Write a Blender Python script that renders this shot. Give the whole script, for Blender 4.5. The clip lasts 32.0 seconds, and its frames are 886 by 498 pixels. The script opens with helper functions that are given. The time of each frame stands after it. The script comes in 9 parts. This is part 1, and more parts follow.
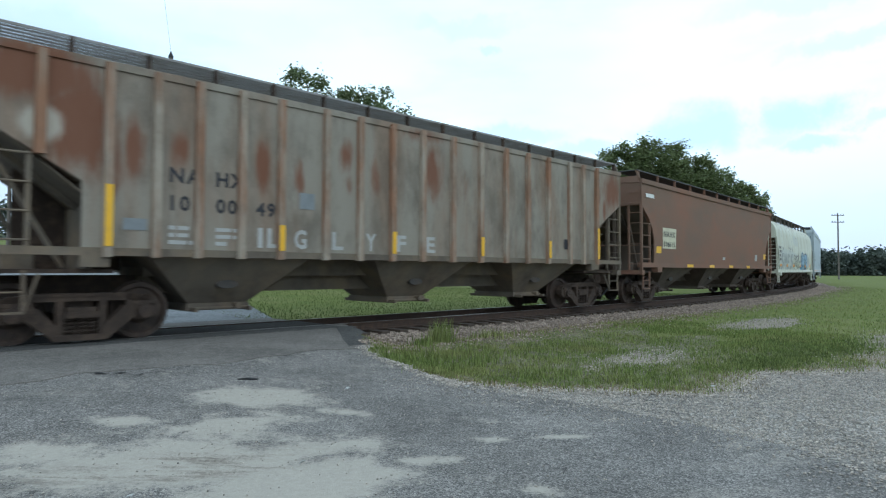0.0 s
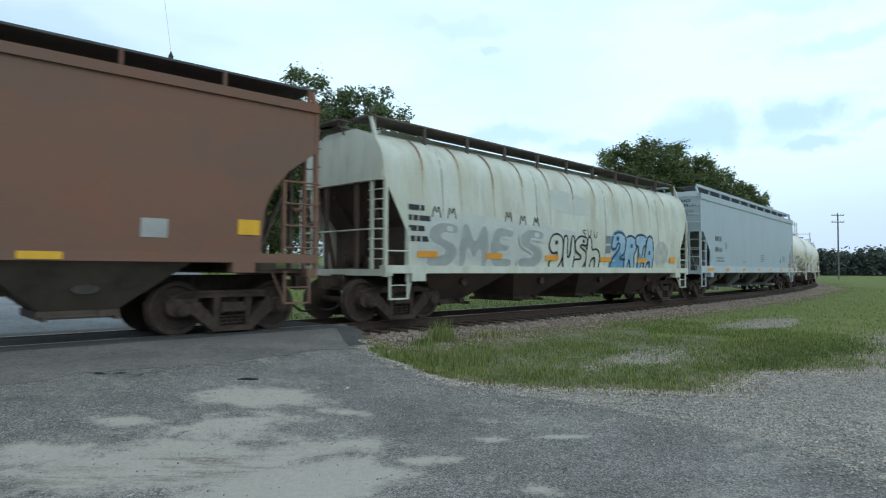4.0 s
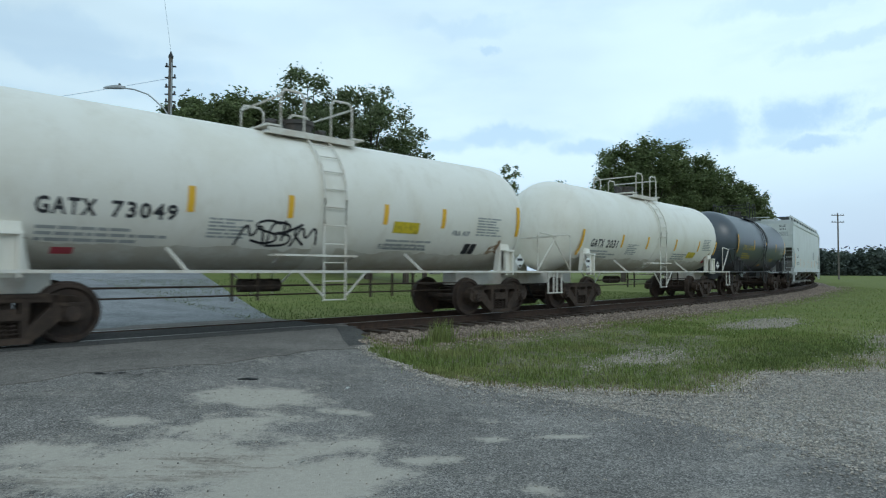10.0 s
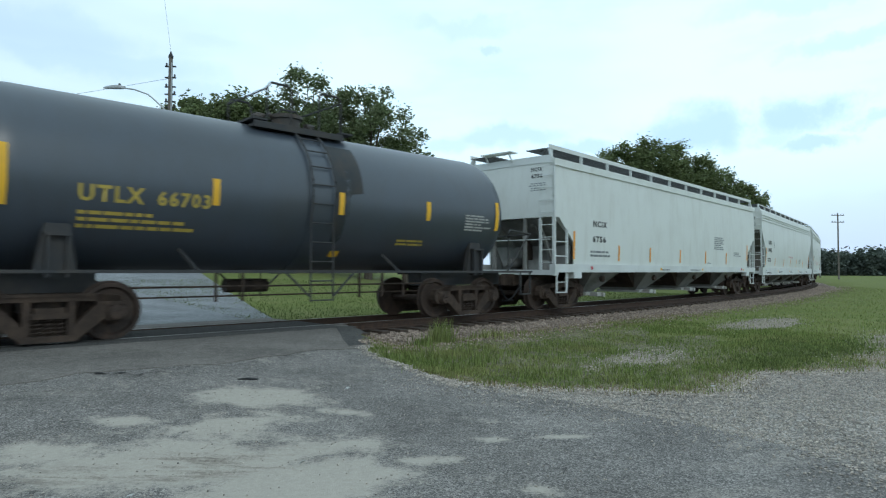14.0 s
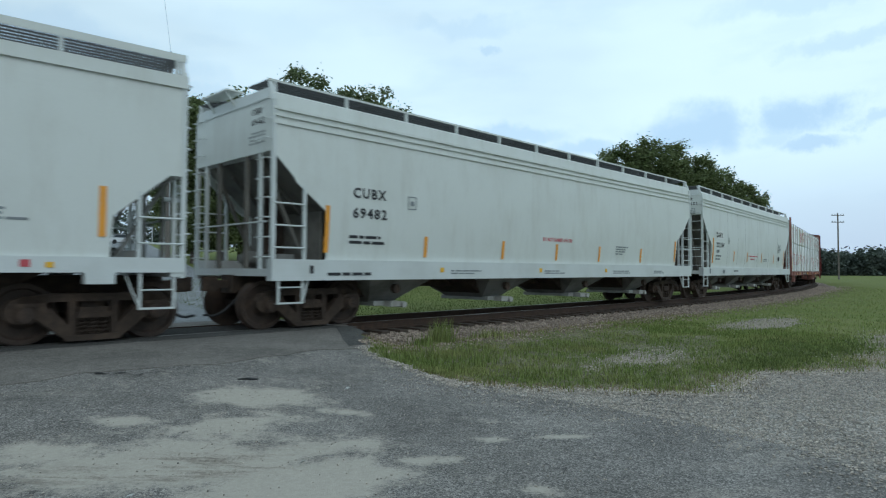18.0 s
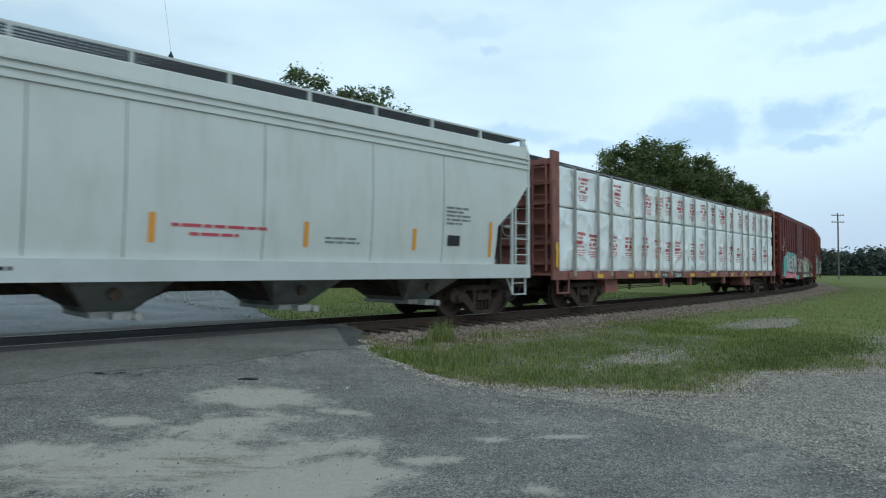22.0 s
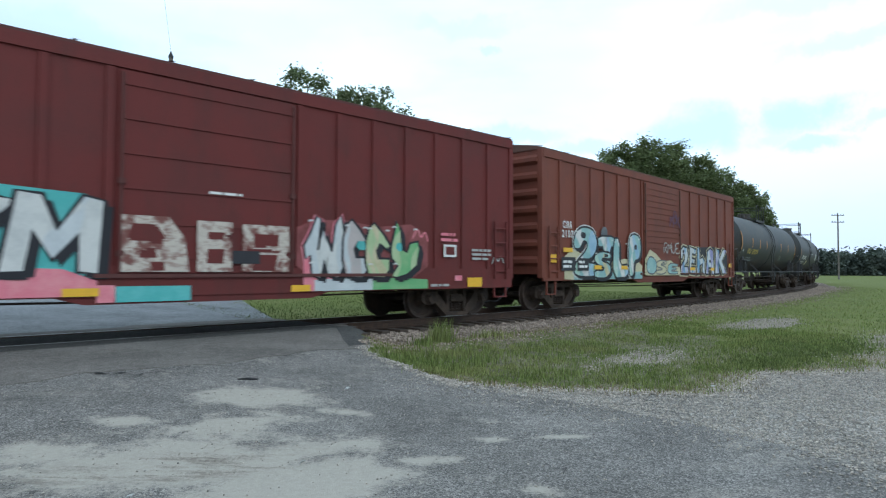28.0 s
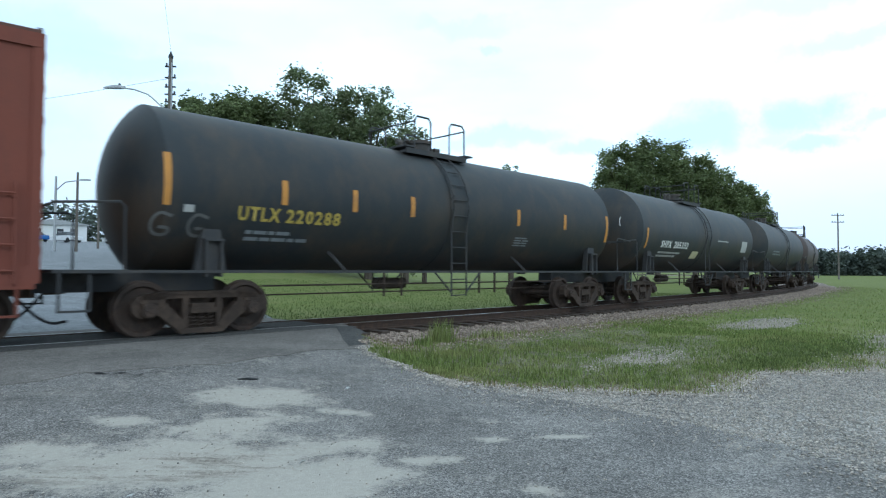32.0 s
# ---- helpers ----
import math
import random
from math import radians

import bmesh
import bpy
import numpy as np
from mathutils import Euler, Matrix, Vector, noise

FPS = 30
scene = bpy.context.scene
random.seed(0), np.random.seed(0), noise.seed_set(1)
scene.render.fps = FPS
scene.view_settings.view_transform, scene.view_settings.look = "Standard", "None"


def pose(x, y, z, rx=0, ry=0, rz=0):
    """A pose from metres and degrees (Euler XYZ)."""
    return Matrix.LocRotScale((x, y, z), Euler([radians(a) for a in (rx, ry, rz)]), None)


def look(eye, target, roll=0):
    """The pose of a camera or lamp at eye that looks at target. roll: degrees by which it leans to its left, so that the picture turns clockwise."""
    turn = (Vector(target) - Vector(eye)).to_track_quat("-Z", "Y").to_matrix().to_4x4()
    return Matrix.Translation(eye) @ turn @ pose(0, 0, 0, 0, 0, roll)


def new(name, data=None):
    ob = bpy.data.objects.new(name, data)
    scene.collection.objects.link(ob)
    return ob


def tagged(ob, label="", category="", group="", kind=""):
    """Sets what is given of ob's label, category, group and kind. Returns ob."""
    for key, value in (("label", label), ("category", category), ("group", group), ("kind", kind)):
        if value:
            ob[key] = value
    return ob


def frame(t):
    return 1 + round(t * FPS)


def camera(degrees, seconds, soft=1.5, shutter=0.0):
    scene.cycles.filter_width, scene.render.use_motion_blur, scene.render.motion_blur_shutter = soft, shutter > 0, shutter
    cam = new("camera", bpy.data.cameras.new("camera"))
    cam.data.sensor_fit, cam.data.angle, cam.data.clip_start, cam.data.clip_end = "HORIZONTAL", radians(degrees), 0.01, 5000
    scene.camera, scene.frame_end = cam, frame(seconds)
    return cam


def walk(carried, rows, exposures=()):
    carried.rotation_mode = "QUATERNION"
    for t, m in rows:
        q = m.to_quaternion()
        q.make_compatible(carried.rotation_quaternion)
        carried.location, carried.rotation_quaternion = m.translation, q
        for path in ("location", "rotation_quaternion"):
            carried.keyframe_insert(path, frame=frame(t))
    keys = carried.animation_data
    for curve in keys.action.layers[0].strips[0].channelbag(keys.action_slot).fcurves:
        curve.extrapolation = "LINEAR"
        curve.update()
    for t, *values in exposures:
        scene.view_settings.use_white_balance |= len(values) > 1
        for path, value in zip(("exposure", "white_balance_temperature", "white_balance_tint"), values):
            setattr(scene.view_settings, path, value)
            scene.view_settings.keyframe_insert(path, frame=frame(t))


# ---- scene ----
cam = camera(70.9, 32.0, soft=1.2, shutter=0.3)
EYE = (0.0, 0.0, 1.123)
EYE_POSE = pose(*EYE, 90 + 1.938, 0, 0) @ pose(0, 0, 0, 0, 0, 0.19)
walk(cam, [(0.0, EYE_POSE), (32.0, EYE_POSE)], exposures=[(0.0, -0.07, 5950, 8), (3.0, -0.04, 6050, 8), (4.6, -0.42, 6050, 6), (6.0, -0.45, 6050, 6), (9.0, -0.50, 6050, 5), (12.0, -0.54, 6030, 5), (14.0, -0.27, 6070, 5), (16.0, -0.48, 6050, 5), (20.0, -0.54, 6060, 5), (23.0, -0.54, 6070, 5), (24.0, -0.70, 5820, 4), (25.5, -0.70, 5800, 4), (27.3, -0.08, 5900, 8), (28.0, -0.03, 5950, 9), (30.0, 0.02, 5900, 8), (32.0, 0.04, 5780, 7)])

# ---- light ----
SUN_EL, SUN_AZ = 35.0, 160.0
world = bpy.data.worlds.new("dusk_sky")
scene.world = world
world.use_nodes = True


def math_node(nt, kind, a, b):
    n = nt.nodes.new("ShaderNodeMath")
    n.operation = kind
    for k, q in enumerate((a, b)):
        if isinstance(q, (int, float)):
            n.inputs[k].default_value = q
        else:
            nt.links.new(q, n.inputs[k])
    return n.outputs[0]


def noise_node(nt, vector, scale, detail=6.0, rough=0.6, stretch=None, turn=0.0):
    n = nt.nodes.new("ShaderNodeTexNoise")
    n.inputs["Scale"].default_value, n.inputs["Detail"].default_value, n.inputs["Roughness"].default_value = scale, detail, rough
    if stretch:
        mp = nt.nodes.new("ShaderNodeMapping")
        mp.inputs["Scale"].default_value, mp.inputs["Rotation"].default_value = stretch, (0, 0, radians(turn))
        nt.links.new(vector, mp.inputs["Vector"])
        vector = mp.outputs["Vector"]
    nt.links.new(vector, n.inputs["Vector"])
    return n.outputs["Fac"]


def ramp_node(nt, value, lo, hi, top=1.0):
    n = nt.nodes.new("ShaderNodeMapRange")
    n.interpolation_type = "SMOOTHSTEP"
    n.inputs["From Min"].default_value, n.inputs["From Max"].default_value, n.inputs["To Max"].default_value = lo, hi, top
    nt.links.new(value, n.inputs["Value"])
    return n.outputs["Result"]


def sky_way(px, pz):
    """The direction whose tangents from due north are px across and pz up."""
    return Vector((px, 1.0, pz)).normalized()


# slate-blue gaps between the clouds: (across, up, half width, half height, depth)
CLOUD_GAPS = ((0.395, 0.233, 0.085, 0.040, 1.0), (0.35, 0.215, 0.06, 0.022, 0.7), (0.565, 0.262, 0.075, 0.036, 1.0), (0.60, 0.216, 0.075, 0.016, 0.9), (0.525, 0.225, 0.05, 0.014, 0.6),
              (0.24, 0.212, 0.10, 0.018, 0.75), (0.10, 0.225, 0.13, 0.022, 0.75), (0.01, 0.215, 0.08, 0.018, 0.6), (0.70, 0.253, 0.035, 0.012, 0.6), (0.66, 0.392, 0.10, 0.016, 0.55), (0.60, 0.46, 0.16, 0.02, 0.5),
              (0.08, 0.375, 0.035, 0.008, 0.6), (0.03, 0.41, 0.11, 0.016, 0.4), (-0.55, 0.345, 0.20, 0.03, 0.5), (-0.66, 0.395, 0.14, 0.04, 0.45), (-0.40, 0.295, 0.12, 0.022, 0.45), (-0.30, 0.41, 0.16, 0.03, 0.2), (-0.72, 0.27, 0.16, 0.04, 0.35))


def sky_nodes():
    nt = world.node_tree
    nt.nodes.clear()
    nd, link = nt.nodes.new, nt.links.new
    out, bg, sky = nd("ShaderNodeOutputWorld"), nd("ShaderNodeBackground"), nd("ShaderNodeTexSky")
    sky.sky_type, sky.sun_disc = "NISHITA", False
    sky.sun_elevation, sky.sun_rotation = radians(SUN_EL), radians(SUN_AZ)
    sky.dust_density, sky.air_density = 1.0, 1.0
    co = nd("ShaderNodeTexCoord").outputs["Generated"]
    # broad high veil over the whole sky
    veil = ramp_node(nt, noise_node(nt, co, 1.5, 4.0, 0.5, (1.0, 1.0, 3.2)), 0.30, 0.66, 0.30)
    veil = math_node(nt, "ADD", veil, 0.70)
    mix = nd("ShaderNodeMixRGB")
    mix.inputs["Color2"].default_value = (9.1, 11.1, 12.2, 1)
    link(veil, mix.inputs["Fac"])
    link(sky.outputs["Color"], mix.inputs["Color1"])
    # wispy edges: the lookup is pushed about by noise
    push, scale, moved = nd("ShaderNodeTexNoise"), nd("ShaderNodeVectorMath"), nd("ShaderNodeVectorMath")
    push.inputs["Scale"].default_value, push.inputs["Detail"].default_value, push.inputs["Roughness"].default_value = 9.0, 8.0, 0.62
    centre = nd("ShaderNodeVectorMath")
    centre.operation, scale.operation, moved.operation = "SUBTRACT", "MULTIPLY", "ADD"
    centre.inputs[1].default_value, scale.inputs[1].default_value = (0.5, 0.5, 0.5), (0.22, 0.0, 0.085)
    link(co, push.inputs["Vector"])
    link(push.outputs["Color"], centre.inputs[0])
    link(centre.outputs["Vector"], scale.inputs[0])
    link(co, moved.inputs[0])
    link(scale.outputs["Vector"], moved.inputs[1])
    total = None
    for px, pz, w, h, depth in CLOUD_GAPS:
        mp, gr = nd("ShaderNodeMapping"), nd("ShaderNodeTexGradient")
        mp.vector_type, gr.gradient_type = "TEXTURE", "SPHERICAL"
        mp.inputs["Location"].default_value, mp.inputs["Scale"].default_value = sky_way(px, pz - 0.012), (w * 1.1, 0.6, h * 1.15)
        link(moved.outputs["Vector"], mp.inputs["Vector"])
        link(mp.outputs["Vector"], gr.inputs["Vector"])
        gap = math_node(nt, "MULTIPLY", ramp_node(nt, gr.outputs["Fac"], 0.06, 0.72), depth)
        total = gap if total is None else math_node(nt, "MAXIMUM", total, gap)
    elsewhere = math_node(nt, "MULTIPLY", ramp_node(nt, noise_node(nt, co, 5.0, 5.0, 0.55, (1.0, 1.0, 3.2)), 0.52, 0.70), 0.22)
    total = math_node(nt, "MULTIPLY", math_node(nt, "MAXIMUM", total, elsewhere), 0.66)
    blue = nd("ShaderNodeMixRGB")
    blue.inputs["Color2"].default_value = (4.7, 7.0, 9.8, 1)
    link(total, blue.inputs["Fac"])
    link(mix.outputs["Color"], blue.inputs["Color1"])
    # the veiled sky is brightest towards the glow behind the line
    glow, tone, fade = nd("ShaderNodeVectorMath"), nd("ShaderNodeVectorMath"), nd("ShaderNodeMapRange")
    glow.operation, tone.operation = "DOT_PRODUCT", "MULTIPLY"
    glow.inputs[1].default_value = Vector((0.30, 0.92, 0.24)).normalized()
    fade.inputs["From Min"].default_value, fade.inputs["From Max"].default_value = 0.60, 1.0
    fade.inputs["To Min"].default_value, fade.inputs["To Max"].default_value = 0.90, 1.08
    link(co, glow.inputs[0])
    link(glow.outputs["Value"], fade.inputs["Value"])
    # lavender murk low over the horizon
    split, murk = nd("ShaderNodeSeparateXYZ"), nd("ShaderNodeMixRGB")
    link(co, split.inputs["Vector"])
    low = math_node(nt, "SUBTRACT", 1.0, ramp_node(nt, split.outputs["Z"], 0.02, 0.20))
    link(math_node(nt, "MULTIPLY", low, 0.75), murk.inputs["Fac"])
    murk.inputs["Color2"].default_value = (6.2, 7.3, 9.1, 1)
    link(blue.outputs["Color"], murk.inputs["Color1"])
    link(murk.outputs["Color"], tone.inputs[0])
    link(fade.outputs["Result"], tone.inputs[1])
    link(tone.outputs["Vector"], bg.inputs["Color"])
    bg.inputs["Strength"].default_value = 0.118
    link(bg.outputs["Background"], out.inputs["Surface"])


sky_nodes()
sun = new("sun", bpy.data.lights.new("sun", "SUN"))
sun.data.energy, sun.data.angle, sun.data.color = 0.6, radians(18), (1.0, 0.95, 0.88)
sun.matrix_world = look((0, 0, 50), (50 * math.sin(radians(SUN_AZ)) * -1, 50 * math.cos(radians(SUN_AZ)) * -1, 50 - 50 * math.tan(radians(SUN_EL))))


# ---- materials ----
def material(name, colour, rough=0.7, metal=0.0, spots=None, amount=0.5, scale=3.0, bump=0.1, bump_scale=40.0, stretch=(1, 1, 1), vary=0.12, specular=0.4, edge=(0.45, 0.65), island=0.0, third=None):
    """A surface: base colour with fine grain, blotches of a second colour and small relief; third adds (colour, amount, scale, stretch, edge)."""
    m = bpy.data.materials.new(name)
    m.use_nodes = True
    nt = m.node_tree
    b = nt.nodes["Principled BSDF"]
    b.inputs["Roughness"].default_value, b.inputs["Metallic"].default_value = rough, metal
    b.inputs["Specular IOR Level"].default_value = specular
    nd, link = nt.nodes.new, nt.links.new
    co, mp = nd("ShaderNodeTexCoord"), nd("ShaderNodeMapping")
    mp.inputs["Scale"].default_value = stretch
    link(co.outputs["Object"], mp.inputs["Vector"])
    big, fine = nd("ShaderNodeTexNoise"), nd("ShaderNodeTexNoise")
    big.inputs["Scale"].default_value, big.inputs["Detail"].default_value, big.inputs["Roughness"].default_value = scale, 6.0, 0.62
    fine.inputs["Scale"].default_value, fine.inputs["Detail"].default_value = bump_scale, 3.0
    link(mp.outputs["Vector"], big.inputs["Vector"])
    link(co.outputs["Object"], fine.inputs["Vector"])
    ramp = nd("ShaderNodeValToRGB")
    ramp.color_ramp.elements[0].position, ramp.color_ramp.elements[1].position = edge
    link(big.outputs["Fac"], ramp.inputs["Fac"])
    strength = nd("ShaderNodeMath")
    strength.operation = "MULTIPLY"
    strength.inputs[1].default_value = amount
    link(ramp.outputs["Color"], strength.inputs[0])
    mix = nd("ShaderNodeMixRGB")
    mix.inputs["Color1"].default_value = (*colour, 1)
    mix.inputs["Color2"].default_value = (*(spots or [c * 0.7 for c in colour]), 1)
    link(strength.outputs[0], mix.inputs["Fac"])
    if third:
        dirt_mp, dirt, dirt_ramp, dirt_mix = nd("ShaderNodeMapping"), nd("ShaderNodeTexNoise"), nd("ShaderNodeValToRGB"), nd("ShaderNodeMixRGB")
        dirt_mp.inputs["Scale"].default_value, dirt_mp.inputs["Location"].default_value = third[3], (3.1, 7.7, 1.3)
        dirt.inputs["Scale"].default_value, dirt.inputs["Detail"].default_value, dirt.inputs["Roughness"].default_value = third[2], 9.0, 0.7
        dirt_ramp.color_ramp.elements[0].position, dirt_ramp.color_ramp.elements[1].position = third[4]
        dirt_ramp.color_ramp.elements[1].color = (third[1], third[1], third[1], 1)
        dirt_mix.inputs["Color2"].default_value = (*third[0], 1)
        link(co.outputs["Object"], dirt_mp.inputs["Vector"])
        link(dirt_mp.outputs["Vector"], dirt.inputs["Vector"])
        link(dirt.outputs["Fac"], dirt_ramp.inputs["Fac"])
        link(dirt_ramp.outputs["Color"], dirt_mix.inputs["Fac"])
        link(mix.outputs["Color"], dirt_mix.inputs["Color1"])
        mix = dirt_mix
    grain = nd("ShaderNodeMapRange")
    grain.inputs["To Min"].default_value, grain.inputs["To Max"].default_value = 1 - vary, 1 + vary
    link(fine.outputs["Fac"], grain.inputs["Value"])
    mul = nd("ShaderNodeVectorMath")
    mul.operation = "MULTIPLY"
    link(mix.outputs["Color"], mul.inputs[0])
    link(grain.outputs["Result"], mul.inputs[1])
    last = mul
    if island:
        ge, mr, mu = nd("ShaderNodeNewGeometry"), nd("ShaderNodeMapRange"), nd("ShaderNodeVectorMath")
        mu.operation = "MULTIPLY"
        mr.inputs["To Min"].default_value, mr.inputs["To Max"].default_value = 1 - island, 1 + island
        link(ge.outputs["Random Per Island"], mr.inputs["Value"])
        link(mul.outputs["Vector"], mu.inputs[0])
        link(mr.outputs["Result"], mu.inputs[1])
        last = mu
    link(last.outputs["Vector"], b.inputs["Base Color"])
    if bump:
        bp = nd("ShaderNodeBump")
        bp.inputs["Strength"].default_value, bp.inputs["Distance"].default_value = bump, 0.02
        link(fine.outputs["Fac"], bp.inputs["Height"])
        link(bp.outputs["Normal"], b.inputs["Normal"])
    return m


MAT = {}


def paint(name, colour, **kw):
    if name not in MAT:
        MAT[name] = material(name, colour, **kw)
    return MAT[name]


def aggregate(name, dark, light, cell=95.0, rough=0.95, bump=0.5, big=0.9):
    """Stony asphalt: single stones of random tone in a binder, mottled and stained at larger scales."""
    m = bpy.data.materials.new(name)
    m.use_nodes = True
    nt = m.node_tree
    b = nt.nodes["Principled BSDF"]
    b.inputs["Roughness"].default_value, b.inputs["Specular IOR Level"].default_value = rough, 0.2
    nd, link = nt.nodes.new, nt.links.new
    co, vo = nd("ShaderNodeTexCoord"), nd("ShaderNodeTexVoronoi")
    vo.inputs["Scale"].default_value = cell
    link(co.outputs["Object"], vo.inputs["Vector"])
    sep = nd("ShaderNodeSeparateColor")
    link(vo.outputs["Color"], sep.inputs["Color"])
    power = nd("ShaderNodeMath")
    power.operation = "POWER"
    power.inputs[1].default_value = 1.8
    link(sep.outputs["Red"], power.inputs[0])
    mid, wide = nd("ShaderNodeTexNoise"), nd("ShaderNodeTexNoise")
    mid.inputs["Scale"].default_value, mid.inputs["Detail"].default_value, mid.inputs["Roughness"].default_value = 7.0, 8.0, 0.7
    wide.inputs["Scale"].default_value, wide.inputs["Detail"].default_value = big, 5.0
    for n in (mid, wide):
        link(co.outputs["Object"], n.inputs["Vector"])
    mix = nd("ShaderNodeMixRGB")
    mix.inputs["Color1"].default_value, mix.inputs["Color2"].default_value = (*dark, 1), (*light, 1)
    link(power.outputs[0], mix.inputs["Fac"])
    last = mix.outputs["Color"]
    for n, lo, hi in ((mid, 0.45, 1.55), (wide, 0.55, 1.45)):
        mr, mu = nd("ShaderNodeMapRange"), nd("ShaderNodeVectorMath")
        mr.inputs["To Min"].default_value, mr.inputs["To Max"].default_value = lo, hi
        mu.operation = "MULTIPLY"
        link(n.outputs["Fac"], mr.inputs["Value"])
        link(last, mu.inputs[0])
        link(mr.outputs["Result"], mu.inputs[1])
        last = mu.outputs["Vector"]
    link(last, b.inputs["Base Color"])
    bp = nd("ShaderNodeBump")
    bp.inputs["Strength"].default_value, bp.inputs["Distance"].default_value = bump, 0.006
    link(vo.outputs["Distance"], bp.inputs["Height"])
    link(bp.outputs["Normal"], b.inputs["Normal"])
    MAT[name] = m
    return m


ASPHALT = aggregate("lot asphalt", (0.093, 0.087, 0.081), (0.352, 0.325, 0.298))


def rust_spots(m, spots, colour, lo=0.15, hi=0.6, top=0.9):
    """Blooms of rust at (x, z, half width, half height, weight) on the side of a car."""
    nt = m.node_tree
    co = nt.nodes.new("ShaderNodeTexCoord").outputs["Object"]
    total = None
    for x, z, rx, rz, weight in spots:
        mp, gr = nt.nodes.new("ShaderNodeMapping"), nt.nodes.new("ShaderNodeTexGradient")
        mp.vector_type, gr.gradient_type = "TEXTURE", "SPHERICAL"
        mp.inputs["Location"].default_value, mp.inputs["Scale"].default_value = (x, 0, z), (rx, 9.0, rz)
        nt.links.new(co, mp.inputs["Vector"])
        nt.links.new(mp.outputs["Vector"], gr.inputs["Vector"])
        q = math_node(nt, "MULTIPLY", gr.outputs["Fac"], weight)
        total = q if total is None else math_node(nt, "MAXIMUM", total, q)
    ragged = math_node(nt, "MULTIPLY", math_node(nt, "SUBTRACT", noise_node(nt, co, 2.6, 12.0, 0.78, (2.2, 2.2, 0.45)), 0.5), 1.1)
    lay_over(nt, ramp_node(nt, math_node(nt, "ADD", total, ragged), lo, hi, top), colour)


def patch_field(nt, vector, patches):
    """The greatest of several soft round fields of (x, y, radius across, radius along, turn, weight)."""
    nd, link = nt.nodes.new, nt.links.new
    total = None
    for x, y, rx, ry, turn, weight in patches:
        mp, gr, wt = nd("ShaderNodeMapping"), nd("ShaderNodeTexGradient"), nd("ShaderNodeMath")
        mp.vector_type = "TEXTURE"
        mp.inputs["Location"].default_value, mp.inputs["Scale"].default_value = (x, y, -0.3), (rx, ry, 4.0)
        mp.inputs["Rotation"].default_value = (0, 0, radians(turn))
        gr.gradient_type, wt.operation = "SPHERICAL", "MULTIPLY"
        wt.inputs[1].default_value = weight
        link(vector, mp.inputs["Vector"])
        link(mp.outputs["Vector"], gr.inputs["Vector"])
        link(gr.outputs["Fac"], wt.inputs[0])
        if total is None:
            total = wt
        else:
            mx = nd("ShaderNodeMath")
            mx.operation = "MAXIMUM"
            link(total.outputs[0], mx.inputs[0])
            link(wt.outputs[0], mx.inputs[1])
            total = mx
    return total.outputs[0]


def lay_over(nt, fac, colour):
    """Lays a second colour over the base colour of a surface."""
    b = nt.nodes["Principled BSDF"]
    mix = nt.nodes.new("ShaderNodeMixRGB")
    nt.links.new(b.inputs["Base Color"].links[0].from_socket, mix.inputs["Color1"])
    nt.links.new(fac, mix.inputs["Fac"])
    if isinstance(colour, tuple):
        mix.inputs["Color2"].default_value = (*colour, 1)
    else:
        nt.links.new(colour, mix.inputs["Color2"])
    nt.links.new(mix.outputs["Color"], b.inputs["Base Color"])


def sandy(m, colour, patches, swept, muddy):
    """Pale sand washed over the surface, swept thin in places and stained by brown tyre mud."""
    nt = m.node_tree
    co = nt.nodes.new("ShaderNodeTexCoord").outputs["Object"]
    ragged = math_node(nt, "SUBTRACT", noise_node(nt, co, 1.5, 12.0, 0.72), 0.5)
    grit = math_node(nt, "SUBTRACT", noise_node(nt, co, 34.0, 3.0, 0.7), 0.5)
    field = math_node(nt, "SUBTRACT", patch_field(nt, co, patches), patch_field(nt, co, swept))
    field = math_node(nt, "ADD", field, math_node(nt, "MULTIPLY", ragged, 2.1))
    field = math_node(nt, "ADD", field, math_node(nt, "MULTIPLY", grit, 0.55))
    dust = ramp_node(nt, math_node(nt, "ADD", noise_node(nt, co, 0.8, 10.0, 0.7, (1.0, 1.7, 1), -20), math_node(nt, "MULTIPLY", grit, 0.25)), 0.50, 0.74, 0.36)
    sand = nt.nodes.new("ShaderNodeMixRGB")
    sand.inputs["Color1"].default_value, sand.inputs["Color2"].default_value = (*[c * 0.70 for c in colour], 1), (*[c * 1.28 for c in colour], 1)
    nt.links.new(noise_node(nt, co, 22.0, 8.0, 0.75), sand.inputs["Fac"])
    lay_over(nt, dust, sand.outputs["Color"])
    cover = ramp_node(nt, field, 0.12, 0.54, 0.92)
    lay_over(nt, cover, sand.outputs["Color"])
    streak = math_node(nt, "ADD", noise_node(nt, co, 1.5, 10.0, 0.72, (0.8, 4.0, 1), -24), math_node(nt, "MULTIPLY", grit, 0.35))
    mud = math_node(nt, "MULTIPLY", ramp_node(nt, streak, 0.46, 0.66, 0.85), ramp_node(nt, patch_field(nt, co, muddy), 0.0, 0.5))
    lay_over(nt, mud, (0.17, 0.142, 0.115))


